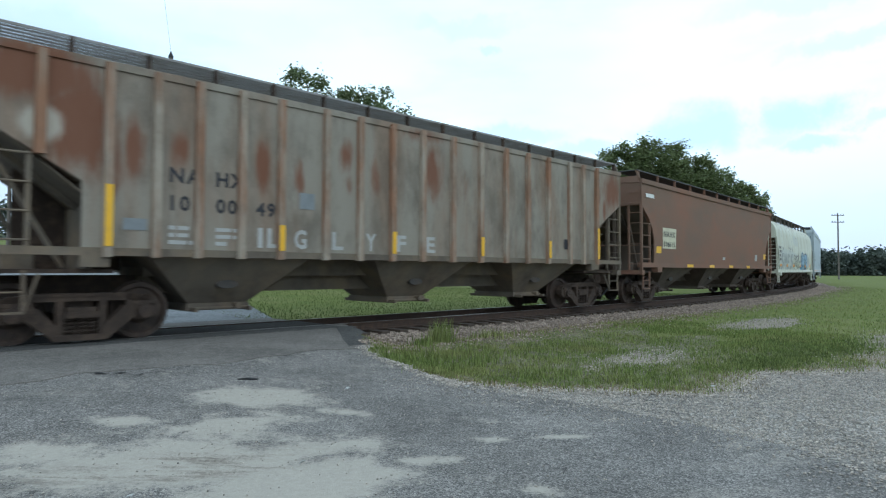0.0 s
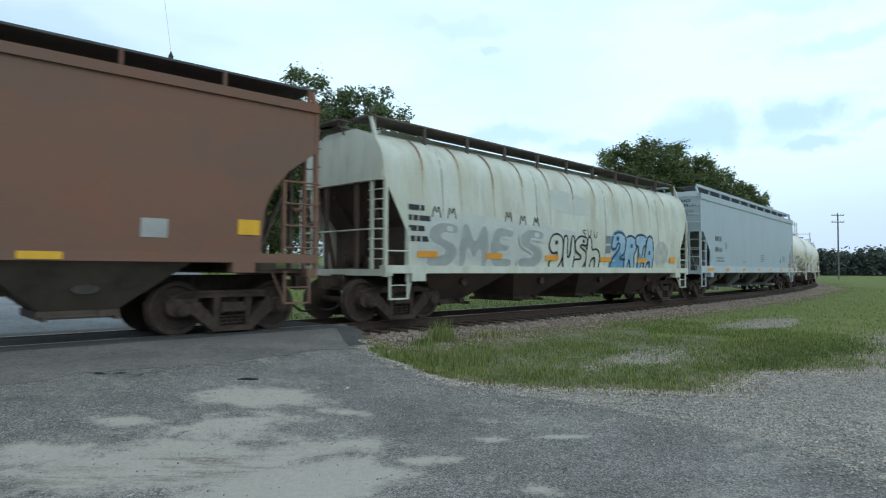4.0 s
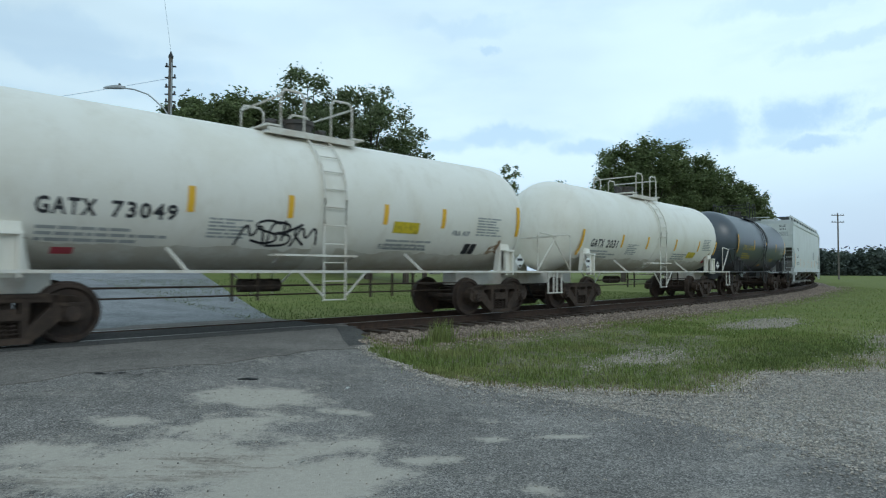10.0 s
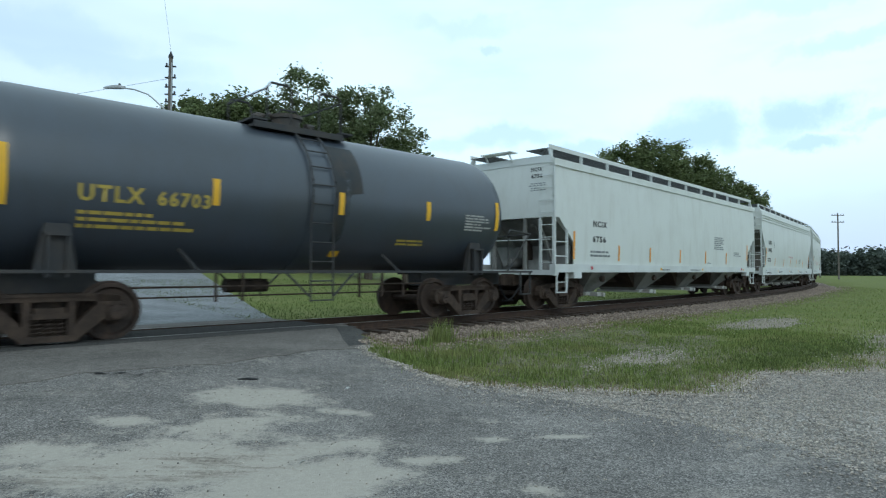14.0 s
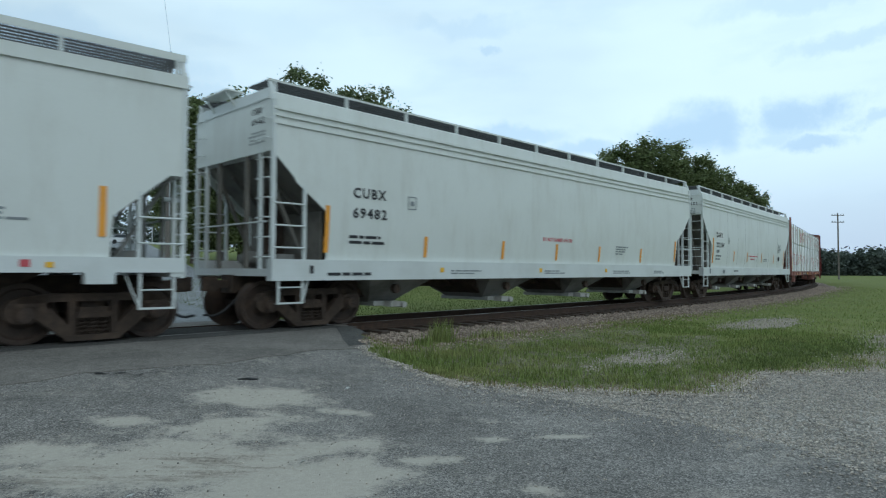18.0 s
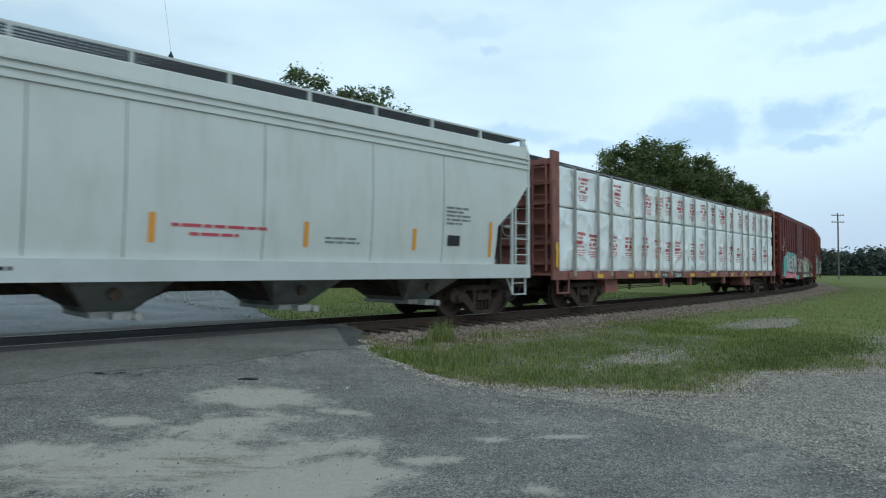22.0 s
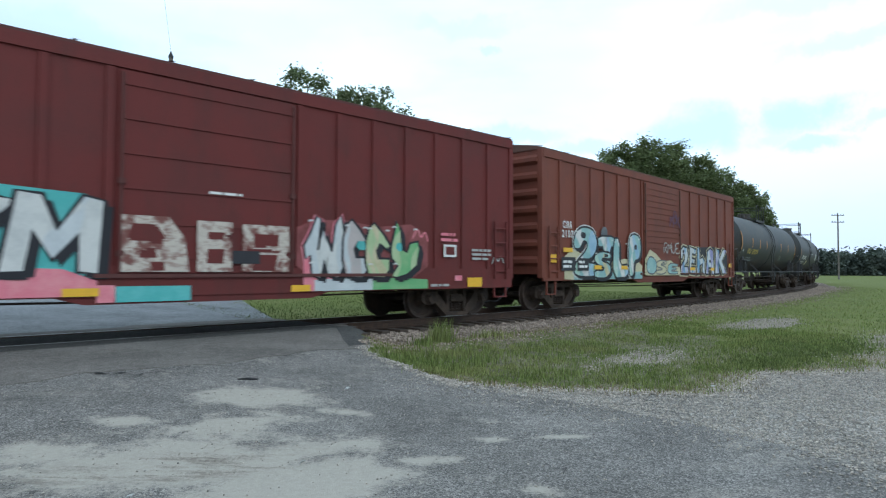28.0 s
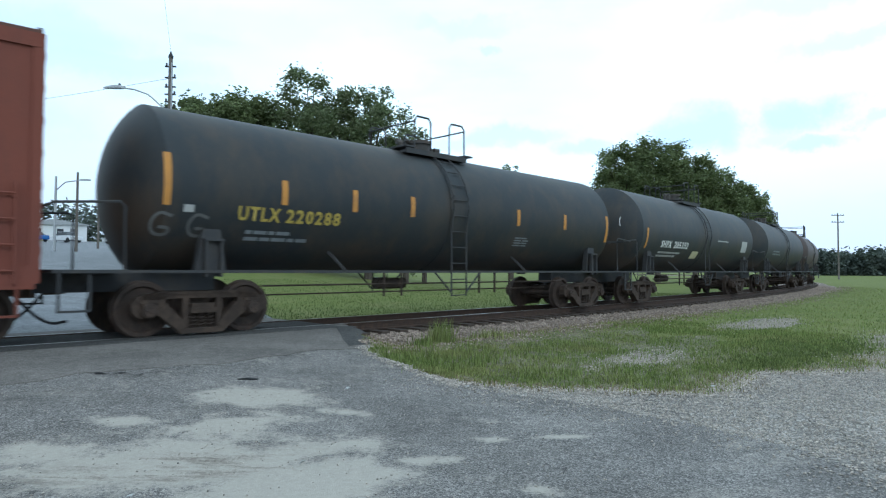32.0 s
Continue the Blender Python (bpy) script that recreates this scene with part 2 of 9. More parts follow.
sandy(ASPHALT, (0.425, 0.385, 0.328),
      [(-2.0, 6.75, 1.0, 0.62, -6, 1.0), (-1.75, 5.7, 1.1, 0.9, 10, 0.8), (-1.9, 4.75, 1.7, 0.95, 6, 0.95), (-0.75, 4.5, 0.75, 0.8, 0, 0.9), (-3.15, 4.9, 0.75, 0.5, 12, 0.8),
       (-0.65, 5.25, 0.5, 0.35, 0, 0.75), (-0.2, 4.85, 0.42, 0.2, 0, 0.7), (0.42, 5.45, 0.24, 0.13, 0, 0.6), (1.1, 5.55, 0.42, 0.14, 8, 0.62), (0.66, 4.2, 0.24, 0.2, 0, 0.6),
       (-3.0, 5.75, 0.5, 0.22, 0, 0.6), (-1.2, 4.15, 1.3, 0.7, 0, 0.8), (-1.0, 6.35, 0.5, 0.2, -10, 0.6)],
      [(-1.35, 5.72, 0.55, 0.34, 6, 0.75), (-1.95, 6.05, 0.35, 0.14, 10, 0.4), (-2.85, 5.2, 0.5, 0.16, 12, 0.4)],
      [(-1.75, 4.75, 1.1, 0.5, 22, 1.0), (-2.4, 4.5, 0.9, 0.4, 22, 0.7)])
ROADTAR = aggregate("road asphalt", (0.155, 0.16, 0.167), (0.325, 0.33, 0.335), 60.0, bump=0.2)
OUTERTAR = aggregate("dark outer asphalt", (0.058, 0.056, 0.053), (0.125, 0.12, 0.112), 70.0, bump=0.3)
# the train's shade between the crossing rails is put into this colour
PANELTAR = aggregate("shade-darkened crossing asphalt", (0.035, 0.034, 0.033), (0.085, 0.082, 0.078), 70.0, bump=0.3)
DARKTAR = aggregate("crossing asphalt", (0.128, 0.117, 0.106), (0.235, 0.213, 0.19), 80.0, bump=0.2)
GRASS_SOIL = paint("grassland", (0.150, 0.172, 0.052), rough=1.0, spots=(0.205, 0.205, 0.085), amount=0.8, scale=0.30, bump=0.5, bump_scale=14, vary=0.3, specular=0.1, third=((0.115, 0.150, 0.045), 0.7, 1.6, (1, 1, 1), (0.45, 0.62)))
GRAVEL = aggregate("gravel", (0.162, 0.150, 0.134), (0.52, 0.475, 0.425), 46.0, bump=1.0, big=0.7)
BAREDIRT = aggregate("bare gravelly soil", (0.155, 0.130, 0.10), (0.42, 0.36, 0.285), 40.0, bump=0.8)
BALLAST = aggregate("ballast", (0.11, 0.084, 0.068), (0.36, 0.285, 0.232), 24.0, bump=1.0, big=0.5)
STONE = paint("ballast stone", (0.33, 0.265, 0.215), rough=0.95, spots=(0.125, 0.09, 0.07), amount=0.7, scale=6, bump=0.3, vary=0.3, specular=0.2, island=0.4)
PEBBLE = paint("pale gravel stone", (0.42, 0.37, 0.315), rough=0.95, spots=(0.19, 0.182, 0.168), amount=0.7, scale=8, bump=0.2, vary=0.3, specular=0.2, island=0.4)
TIEWOOD = paint("creosoted tie", (0.06, 0.045, 0.035), rough=0.95, spots=(0.13, 0.10, 0.08), amount=0.6, scale=5, stretch=(1, 5, 5), bump=0.5)
RUSTRAIL = paint("rusty rail", (0.055, 0.036, 0.027), rough=0.8, metal=0.2, spots=(0.095, 0.055, 0.036), amount=0.6, scale=8)
SHINYRAIL = paint("polished rail head", (0.35, 0.33, 0.31), rough=0.35, metal=0.9, bump=0)
IRON = paint("grimy iron", (0.042, 0.030, 0.023), rough=0.9, metal=0.0, spots=(0.088, 0.060, 0.043), amount=0.8, scale=5, bump=0.2)
WHEELSTEEL = paint("wheel steel", (0.048, 0.034, 0.027), rough=0.75, metal=0.1, spots=(0.092, 0.059, 0.042), amount=0.6, scale=5, bump=0.1)
BLACKRUBBER = paint("rubber hose", (0.02, 0.02, 0.022), rough=0.7, bump=0)
BARK = paint("bark", (0.085, 0.07, 0.055), rough=1.0, spots=(0.15, 0.13, 0.11), amount=0.5, scale=6, stretch=(4, 4, 1), bump=0.8)
LEAF = paint("dark leaves", (0.14, 0.175, 0.075), rough=0.7, spots=(0.195, 0.225, 0.10), amount=0.8, scale=0.9, bump=0, vary=0.3, specular=0.25, island=0.4)
LEAF2 = paint("light leaves", (0.13, 0.165, 0.075), rough=0.7, spots=(0.20, 0.225, 0.125), amount=0.8, scale=0.9, bump=0, vary=0.3, specular=0.25, island=0.4)
# bluish haze of distance is mixed into the far leaves' colour
FARLEAF = paint("far woods", (0.11, 0.132, 0.112), rough=1.0, spots=(0.14, 0.16, 0.135), amount=0.8, scale=0.2, bump=0, vary=0.3, specular=0.1, island=0.5)
BLADE = paint("grass blade", (0.175, 0.222, 0.066), rough=0.8, spots=(0.29, 0.285, 0.115), amount=0.75, scale=0.9, bump=0, vary=0.25, specular=0.2, island=0.45)
STRAW = paint("dead grass", (0.27, 0.22, 0.125), rough=0.9, spots=(0.17, 0.13, 0.075), amount=0.7, scale=3, bump=0, vary=0.25, specular=0.15, island=0.4)


def let_light_through(m, share):
    """Thin leaves: part of the light passes to the other side."""
    nt = m.node_tree
    b = nt.nodes["Principled BSDF"]
    tr, mix = nt.nodes.new("ShaderNodeBsdfTranslucent"), nt.nodes.new("ShaderNodeMixShader")
    mix.inputs["Fac"].default_value = share
    nt.links.new(b.inputs["Base Color"].links[0].from_socket, tr.inputs["Color"])
    nt.links.new(b.outputs["BSDF"], mix.inputs[1])
    nt.links.new(tr.outputs["BSDF"], mix.inputs[2])
    nt.links.new(mix.outputs["Shader"], nt.nodes["Material Output"].inputs["Surface"])


for m in (LEAF, LEAF2, BLADE, FARLEAF):
    let_light_through(m, 0.35)
POLEWOOD = paint("weathered pole", (0.17, 0.15, 0.13), rough=0.95, spots=(0.10, 0.09, 0.08), amount=0.6, scale=3, stretch=(6, 6, 1), bump=0.4)
GALV = paint("galvanised steel", (0.42, 0.43, 0.44), rough=0.5, metal=0.6, spots=(0.33, 0.34, 0.35), amount=0.5, scale=4, bump=0)
WIRE = paint("cable", (0.03, 0.03, 0.03), rough=0.6, bump=0)


# ---- mesh building ----
class Geo:
    """Collects simple solids into one mesh."""

    def __init__(self):
        self.v, self.f = [], []

    def add(self, verts, faces, m=None):
        n = len(self.v)
        self.v += [tuple(m @ Vector(p)) for p in verts] if m is not None else [tuple(p) for p in verts]
        self.f += [tuple(i + n for i in face) for face in faces]
        return self

    def box(self, x0, x1, y0, y1, z0, z1, m=None):
        return self.add([(x0, y0, z0), (x1, y0, z0), (x1, y1, z0), (x0, y1, z0), (x0, y0, z1), (x1, y0, z1), (x1, y1, z1), (x0, y1, z1)],
                        [(3, 2, 1, 0), (4, 5, 6, 7), (0, 1, 5, 4), (1, 2, 6, 5), (2, 3, 7, 6), (3, 0, 4, 7)], m)

    def bar(self, p, q, w, h):
        """A square bar from p to q; h is its depth across the vertical plane."""
        p, q = Vector(p), Vector(q)
        m = Matrix.Translation(p) @ (q - p).to_track_quat("X", "Z").to_matrix().to_4x4()
        return self.box(0, (q - p).length, -w / 2, w / 2, -h / 2, h / 2, m)

    def cyl(self, p, q, r, n=10, r2=None):
        p, q = Vector(p), Vector(q)
        m = Matrix.Translation(p) @ (q - p).to_track_quat("Z", "Y").to_matrix().to_4x4()
        length, r2 = (q - p).length, r if r2 is None else r2
        ring = [(math.cos(2 * math.pi * k / n), math.sin(2 * math.pi * k / n)) for k in range(n)]
        verts = [(r * a, r * b, 0) for a, b in ring] + [(r2 * a, r2 * b, length) for a, b in ring]
        return self.add(verts, [(k, (k + 1) % n, n + (k + 1) % n, n + k) for k in range(n)] + [tuple(range(n - 1, -1, -1)), tuple(range(n, 2 * n))], m)

    def tube(self, pts, r, n=6):
        pts = [Vector(p) for p in pts]
        rings = []
        for i, p in enumerate(pts):
            d = (pts[min(i + 1, len(pts) - 1)] - pts[max(i - 1, 0)]).normalized()
            side = d.cross(Vector((0, 0, 1)))
            side = side.normalized() if side.length > 1e-3 else d.cross(Vector((0, 1, 0))).normalized()
            up = side.cross(d)
            rings.append([p + r * (math.cos(2 * math.pi * k / n) * side + math.sin(2 * math.pi * k / n) * up) for k in range(n)])
        return self.loft(rings)

    def loft(self, rings, closed=True, caps=True):
        n = len(rings[0])
        faces = []
        for i in range(len(rings) - 1):
            for k in range(n if closed else n - 1):
                a, b = i * n + k, i * n + (k + 1) % n
                faces.append((a, b, b + n, a + n))
        if caps and closed:
            faces += [tuple(range(n - 1, -1, -1)), tuple(range((len(rings) - 1) * n, len(rings) * n))]
        return self.add([p for ring in rings for p in ring], faces)

    def prism(self, outline, y0, y1):
        """An outline of (x, z) points given thickness from y0 to y1."""
        return self.loft([[(x, y0, z) for x, z in outline], [(x, y1, z) for x, z in outline]])

    def lathe_y(self, profile, n=24):
        """A profile of (y, r) turned about the y axis."""
        rings = [[(r * math.cos(2 * math.pi * k / n), y, r * math.sin(2 * math.pi * k / n)) for k in range(n)] for y, r in profile]
        return self.loft(rings)

    def mesh(self, name, mat, smooth=32):
        me = bpy.data.meshes.new(name)
        me.from_pydata(self.v, [], self.f)
        me.materials.append(mat)
        if smooth:
            me.polygons.foreach_set("use_smooth", [True] * len(me.polygons))
            me.set_sharp_from_angle(angle=radians(smooth))
        return me


def part(name, geo, mat, parent, label="", smooth=32, at=None):
    me = geo if isinstance(geo, bpy.types.Mesh) else geo.mesh(name, mat, smooth)
    ob = new(name, me)
    ob.parent = parent
    if at is not None:
        ob.matrix_basis = at
    if label:
        tagged(ob, label)
    return ob


def thing(name, label, category, geo=None, mat=None, at=None, group="", kind="", smooth=32):
    ob = new(name, geo.mesh(name, mat, smooth) if geo else None)
    if at is not None:
        ob.matrix_basis = at
    return tagged(ob, label, category, group, kind)


# ---- the curve of the line ----
BEND, NEAR, TURN = 238.75, 11.694, -0.73995
CENTRE = Vector(((NEAR + BEND) * math.sin(TURN), (NEAR + BEND) * math.cos(TURN)))


def rail_point(s, e, z=0.0):
    """The place s metres along the line and e metres from its middle, towards the lot."""
    a = TURN - s / BEND
    return Vector((CENTRE.x - (BEND + e) * math.sin(a), CENTRE.y - (BEND + e) * math.cos(a), z))


def rail_coords(x, y):
    dx, dy = x - CENTRE.x, y - CENTRE.y
    return (TURN - math.atan2(-dx, -dy)) * BEND, math.hypot(dx, dy) - BEND


def ease(a, b, x):
    t = min(max((x - a) / (b - a), 0.0), 1.0)
    return t * t * (3 - 2 * t)


def ground_height(x, y):
    s, e = rail_coords(x, y)
    if e > 0:
        low = -0.27 - 0.022 * max(0.0, min(e, 14) - 2.6)
        ramp = -0.014 + (-0.27 - 0.022 * 3.4 + 0.014) * ease(1.3, 7.5, e)
        edge = max(5.3, 7.13 - 0.57 * (e - 1.07))
        return ramp + (low - ramp) * ease(edge, edge + 0.9, s)
    out = -e
    left = 1 - ease(-0.30, 0.10, math.atan2(x, y))
    rise = 0.058 * max(0.0, min(out, 160) - 3) * left
    low = -0.27 + 0.22 * ease(2.6, 30, out)
    ramp = -0.035 - 0.05 * ease(1.5, 8, out)
    return rise + ramp + (low - ramp) * ease(5.0, 9.0, s)


# ---- ground ----
def ground_sheet():
    radii = [0.0] + [0.7 * 1.06 ** k for k in range(142)]
    azim = 300
    verts, faces = [], []
    for r in radii:
        for k in range(azim):
            a = 2 * math.pi * k / azim
            x, y = r * math.sin(a), r * math.cos(a)
            s, e = rail_coords(x, y)
            cut = 0.10 if abs(e) < 3.2 or (s < 9.5 and -60 < e < 24 and e < 40) or (e > grass_edge(s) - 0.6 and s < 22) else 0.0
            if 3.2 <= e <= grass_edge(s) - 0.6 and s > 5.2:
                cut = 0.0
            verts.append((x, y, ground_height(x, y) - cut))
    for i in range(len(radii) - 1):
        for k in range(azim):
            a, b = i * azim + k, i * azim + (k + 1) % azim
            faces.append((a, a + azim, b + azim, b))
    thing("ground", "wide green grass field running out to the woods", "ground", Geo().add(verts, faces), GRASS_SOIL, kind="structure", smooth=60)


def sheet(name, label, mat, point, nu, nv, lift, category="road", skirt=0.0):
    """A sheet over the ground; point(u, v) gives x, y for u, v in 0..1."""
    verts = []
    for i in range(nu + 1):
        for j in range(nv + 1):
            x, y = point(i / nu, j / nv)
            verts.append((x, y, ground_height(x, y) + lift))
    if skirt:
        verts += [(x, y, z - skirt) for x, y, z in verts[-nv - 1:]]
        nu += 1
    faces = [(i * (nv + 1) + j, (i + 1) * (nv + 1) + j, (i + 1) * (nv + 1) + j + 1, i * (nv + 1) + j + 1) for i in range(nu) for j in range(nv)]
    return thing(name, label, category, Geo().add(verts, faces), mat, kind="structure", smooth=60)


def follow(pts, s):
    for (a, p), (b, q) in zip(pts, pts[1:]):
        if s <= b:
            return p + (q - p) * max(0, (s - a) / (b - a))
    return pts[-1][1]


GRASS_EDGE = [(5.3, 5.6), (5.5, 6.25), (6.2, 7.06), (6.9, 7.82), (7.3, 8.3), (8.1, 8.35), (9.4, 8.13), (10.2, 8.8), (11.0, 9.35), (12.4, 9.25), (15, 9.9), (30, 13)]
LOT_EDGE = [(0.8, 7.25), (2.86, 6.07), (4.04, 5.5), (5.5, 5.3), (6.3, 5.25), (7.4, 5.67), (8.7, 5.75), (9.8, 5.56), (10.6, 4.98), (12, 3.8), (16, 0), (23, -8)]


def grass_edge(s):
    """How far the grass reaches from the line towards the lot."""
    return follow(GRASS_EDGE, s)


def lot_point(u, v):
    e = 0.82 + 22 * u ** 1.5
    s1 = follow(LOT_EDGE, e) + (0.05 * math.sin(5.1 * e) + 0.03 * math.sin(13.3 * e + 1)) * ease(3.3, 5, e)
    return rail_point(-26 + (s1 + 26) * (1 - (1 - v) ** 1.6), e)[:2]


def apron_point(u, v):
    s_full = -20 + 27.2 * (1 - (1 - v) ** 1.4)
    e1 = 3.55 + 0.10 * math.sin(2.3 * s_full) + 0.06 * math.sin(6.1 * s_full) + 0.25 * ease(2.0, -3.0, s_full)
    e = 0.82 + (e1 - 0.82) * u
    return rail_point(min(s_full, follow(LOT_EDGE, e) + 0.03), e)[:2]


def gravel_point(u, v):
    s = 3.0 + 19 * u
    e0 = max(grass_edge(s), 5.4) - 0.2 + 0.08 * math.sin(9 * s) + 0.05 * math.sin(23 * s)
    return rail_point(s, e0 + (24 - e0) * v ** 1.5)[:2]


def far_road_point(u, v):
    """The road beyond the rails, about nine metres wide further out."""
    along = 110 * u
    base = rail_point(-20 + 27.2 * v, -0.85)
    d = Vector((-0.455, 0.89)).normalized()
    pull = (1 - v) * 12 * ease(0, 0.35, u)
    return base.x + d.x * along + pull * d.y, base.y + d.y * along - pull * d.x


ground_sheet()
sheet("pavement", "worn grey asphalt lot with pale sandy patches", ASPHALT, lot_point, 80, 70, 0.0)
sheet("gravel_shoulder", "pale grey crushed gravel beside the lot", GRAVEL, gravel_point, 90, 40, -0.012, "gravel")
sheet("road", "grey asphalt road climbing away beyond the crossing", ROADTAR, far_road_point, 40, 14, 0.004)


def strip_along(name, label, mat, section, s0, s1, step, category, kind="structure"):
    """A section of (e, z) points swept along the line."""
    n = int((s1 - s0) / step)
    rings = [[rail_point(s0 + (s1 - s0) * i / n, e, z) for e, z in section] for i in range(n + 1)]
    return thing(name, label, category, Geo().loft(rings), mat, kind=kind, smooth=30)


def track():
    strip_along("ballast_bed", "grey-brown crushed stone ballast under the track", BALLAST,
                [(3.0, -0.40), (1.55, -0.27), (1.2, -0.235), (-1.2, -0.235), (-1.55, -0.27), (-3.0, -0.40), (-3.0, -0.6), (3.0, -0.6)], 5.6, 260, 1.5, "ballast")
    strip_along("ballast_bed", "grey-brown crushed stone ballast under the track", BALLAST,
                [(3.0, -0.40), (1.55, -0.27), (1.2, -0.235), (-1.2, -0.235), (-1.55, -0.27), (-3.0, -0.40), (-3.0, -0.6), (3.0, -0.6)], -250, -15, 2.0, "ballast")
    strip_along("crossing_panel", "asphalt between the crossing rails, coloured dark for the train's shade", PANELTAR, [(0.66, -0.02), (-0.66, -0.02), (-0.66, -0.2), (0.66, -0.2)], -16, 7.0, 0.8, "road")
    sheet("crossing_apron", "dark newer asphalt apron beside the rail", DARKTAR, apron_point, 16, 60, 0.010, skirt=0.04)
    strip_along("crossing_apron", "dark newer asphalt apron beside the rail", DARKTAR, [(-0.81, -0.018), (-2.0, -0.03), (-2.0, -0.2), (-0.81, -0.2)], -16, 7.0, 0.8, "road")
    # dark strip by the rail; its colour also holds part of the train's shade
    strip_along("crossing_panel", "dark asphalt panel outside the crossing rail, partly darkened for the train's shade", OUTERTAR, [(1.42, 0.003), (0.81, 0.003), (0.81, -0.2), (1.42, -0.2)], -16, 6.85, 0.8, "road")
    for e in (0.753, -0.753):
        foot, web, head = 0.07, 0.01, 0.036
        strip_along("rail", "rust-brown steel rail with a worn bright top", RUSTRAIL,
                    [(e - foot, -0.17), (e + foot, -0.17), (e + foot, -0.158), (e + web, -0.14), (e + web, -0.045), (e + head, -0.035), (e + head, -0.002), (e - head, -0.002), (e - head, -0.035), (e - web, -0.045), (e - web, -0.14), (e - foot, -0.158)], -250, 262, 1.0, "rail")
        strip_along("rail_head", "bright worn running surface of the rail", SHINYRAIL, [(e + 0.028, 0.0), (e - 0.028, 0.0), (e - 0.028, -0.006), (e + 0.028, -0.006)], -60, 120, 1.0, "rail")
    tie = Geo().box(-0.115, 0.115, -1.3, 1.3, -0.18, 0.0).mesh("tie", TIEWOOD)
    bed = thing("sleepers", "dark creosoted wooden ties under the rails", "track", kind="structure")
    rng = random.Random(3)
    for k in range(230):
        s = 6.4 + 0.52 * k
        p = rail_point(s, rng.uniform(-0.04, 0.04), -0.172)
        part("tie", tie, TIEWOOD, bed, at=Matrix.Translation(p) @ Matrix.Rotation(s / BEND - TURN + rng.uniform(-0.02, 0.02), 4, "Z"))


track()


# ---- the train ----
S_COEF = (7.02019, -0.14896, -0.08865, -0.31422)


def travelled(t):
    q = (t - 16) / 16
    return 16 * sum(v * q ** (k + 1) / (k + 1) for k, v in enumerate(S_COEF)) + 0.0125 * max(0.0, t - 28) ** 2 + 0.03


def car_pose(u, t, inset=0.0):
    """The pose of a car whose middle is u metres along the train."""
    s = u - travelled(t)
    return Matrix.Translation(rail_point(s, -inset)) @ Matrix.Rotation(s / BEND - TURN, 4, "Z")


CARS, WHEELS = [], []


def wheelset_mesh():
    g = Geo()
    g.cyl((0, -1.08, 0), (0, 1.08, 0), 0.075, 10)
    for sgn in (-1, 1):
        prof = [(0.66, 0.10), (0.66, 0.17), (0.70, 0.30), (0.685, 0.375), (0.683, 0.482), (0.705, 0.482), (0.718, 0.460), (0.82, 0.452), (0.822, 0.385), (0.775, 0.355), (0.765, 0.22), (0.815, 0.155), (0.815, 0.09)]
        g.lathe_y([(y * sgn, r) for y, r in (prof if sgn > 0 else prof)], 28)
        y = 1.08 * sgn
        g.cyl((0, y, 0), (0, y + 0.10 * sgn, 0), 0.105, 14)
        for k in range(3):
            a = 2 * math.pi * k / 3
            g.cyl((0.05 * math.cos(a), y + 0.10 * sgn, 0.05 * math.sin(a)), (0.05 * math.cos(a), y + 0.125 * sgn, 0.05 * math.sin(a)), 0.016, 6)
    return g.mesh("wheelset", WHEELSTEEL, 30)


def side_frame_mesh():
    """The cast side frame: a deep top chord, hoods over the bearings, columns, diagonals and the spring seat."""
    g = Geo()
    y0, y1 = -0.09, 0.09
    g.prism([(-0.98, 0.705), (-0.60, 0.755), (0.60, 0.755), (0.98, 0.705), (0.98, 0.60), (0.58, 0.635), (-0.58, 0.635), (-0.98, 0.60)], y0, y1)
    g.prism([(-0.60, 0.705), (0.60, 0.705), (0.60, 0.735), (-0.60, 0.735)], y0 - 0.02, y1 + 0.02)
    for k in (-1, 1):
        hood = [(0.62, 0.74), (0.94, 0.715), (1.08, 0.66), (1.145, 0.55), (1.14, 0.43), (1.07, 0.35), (0.98, 0.33), (0.78, 0.33), (0.70, 0.39), (0.62, 0.52)]
        g.prism([(k * x, z) for x, z in (hood if k > 0 else hood[::-1])], y0, y1)
        g.prism([(k * x, z) for x, z in ((0.80, 0.42), (0.60, 0.56), (0.26, 0.20), (0.35, 0.05))][::k], y0 - 0.015, y1 + 0.015)
        g.prism([(k * x, z) for x, z in ((0.235, 0.65), (0.345, 0.65), (0.325, 0.12), (0.235, 0.12))][::k], y0 + 0.005, y1 - 0.005)
        for y in (y0, y1):
            s = 1 if y > 0 else -1
            g.cyl((k * 0.89, y, 0.457), (k * 0.89, y + s * 0.035, 0.457), 0.145, 16, 0.13)
            g.box(k * 0.89 - 0.16, k * 0.89 + 0.16, *sorted((y, y + s * 0.03)), 0.57, 0.62)
    g.box(-0.37, 0.37, y0 - 0.03, y1 + 0.03, 0.045, 0.135)
    return g.mesh("side_frame", IRON)


def spring_mesh():
    n = 22
    return Geo().tube([(0.066 * math.cos(k * 1.2), 0.066 * math.sin(k * 1.2), 0.14 + 0.25 * k / n) for k in range(n + 1)], 0.017, 5).mesh("spring", IRON)


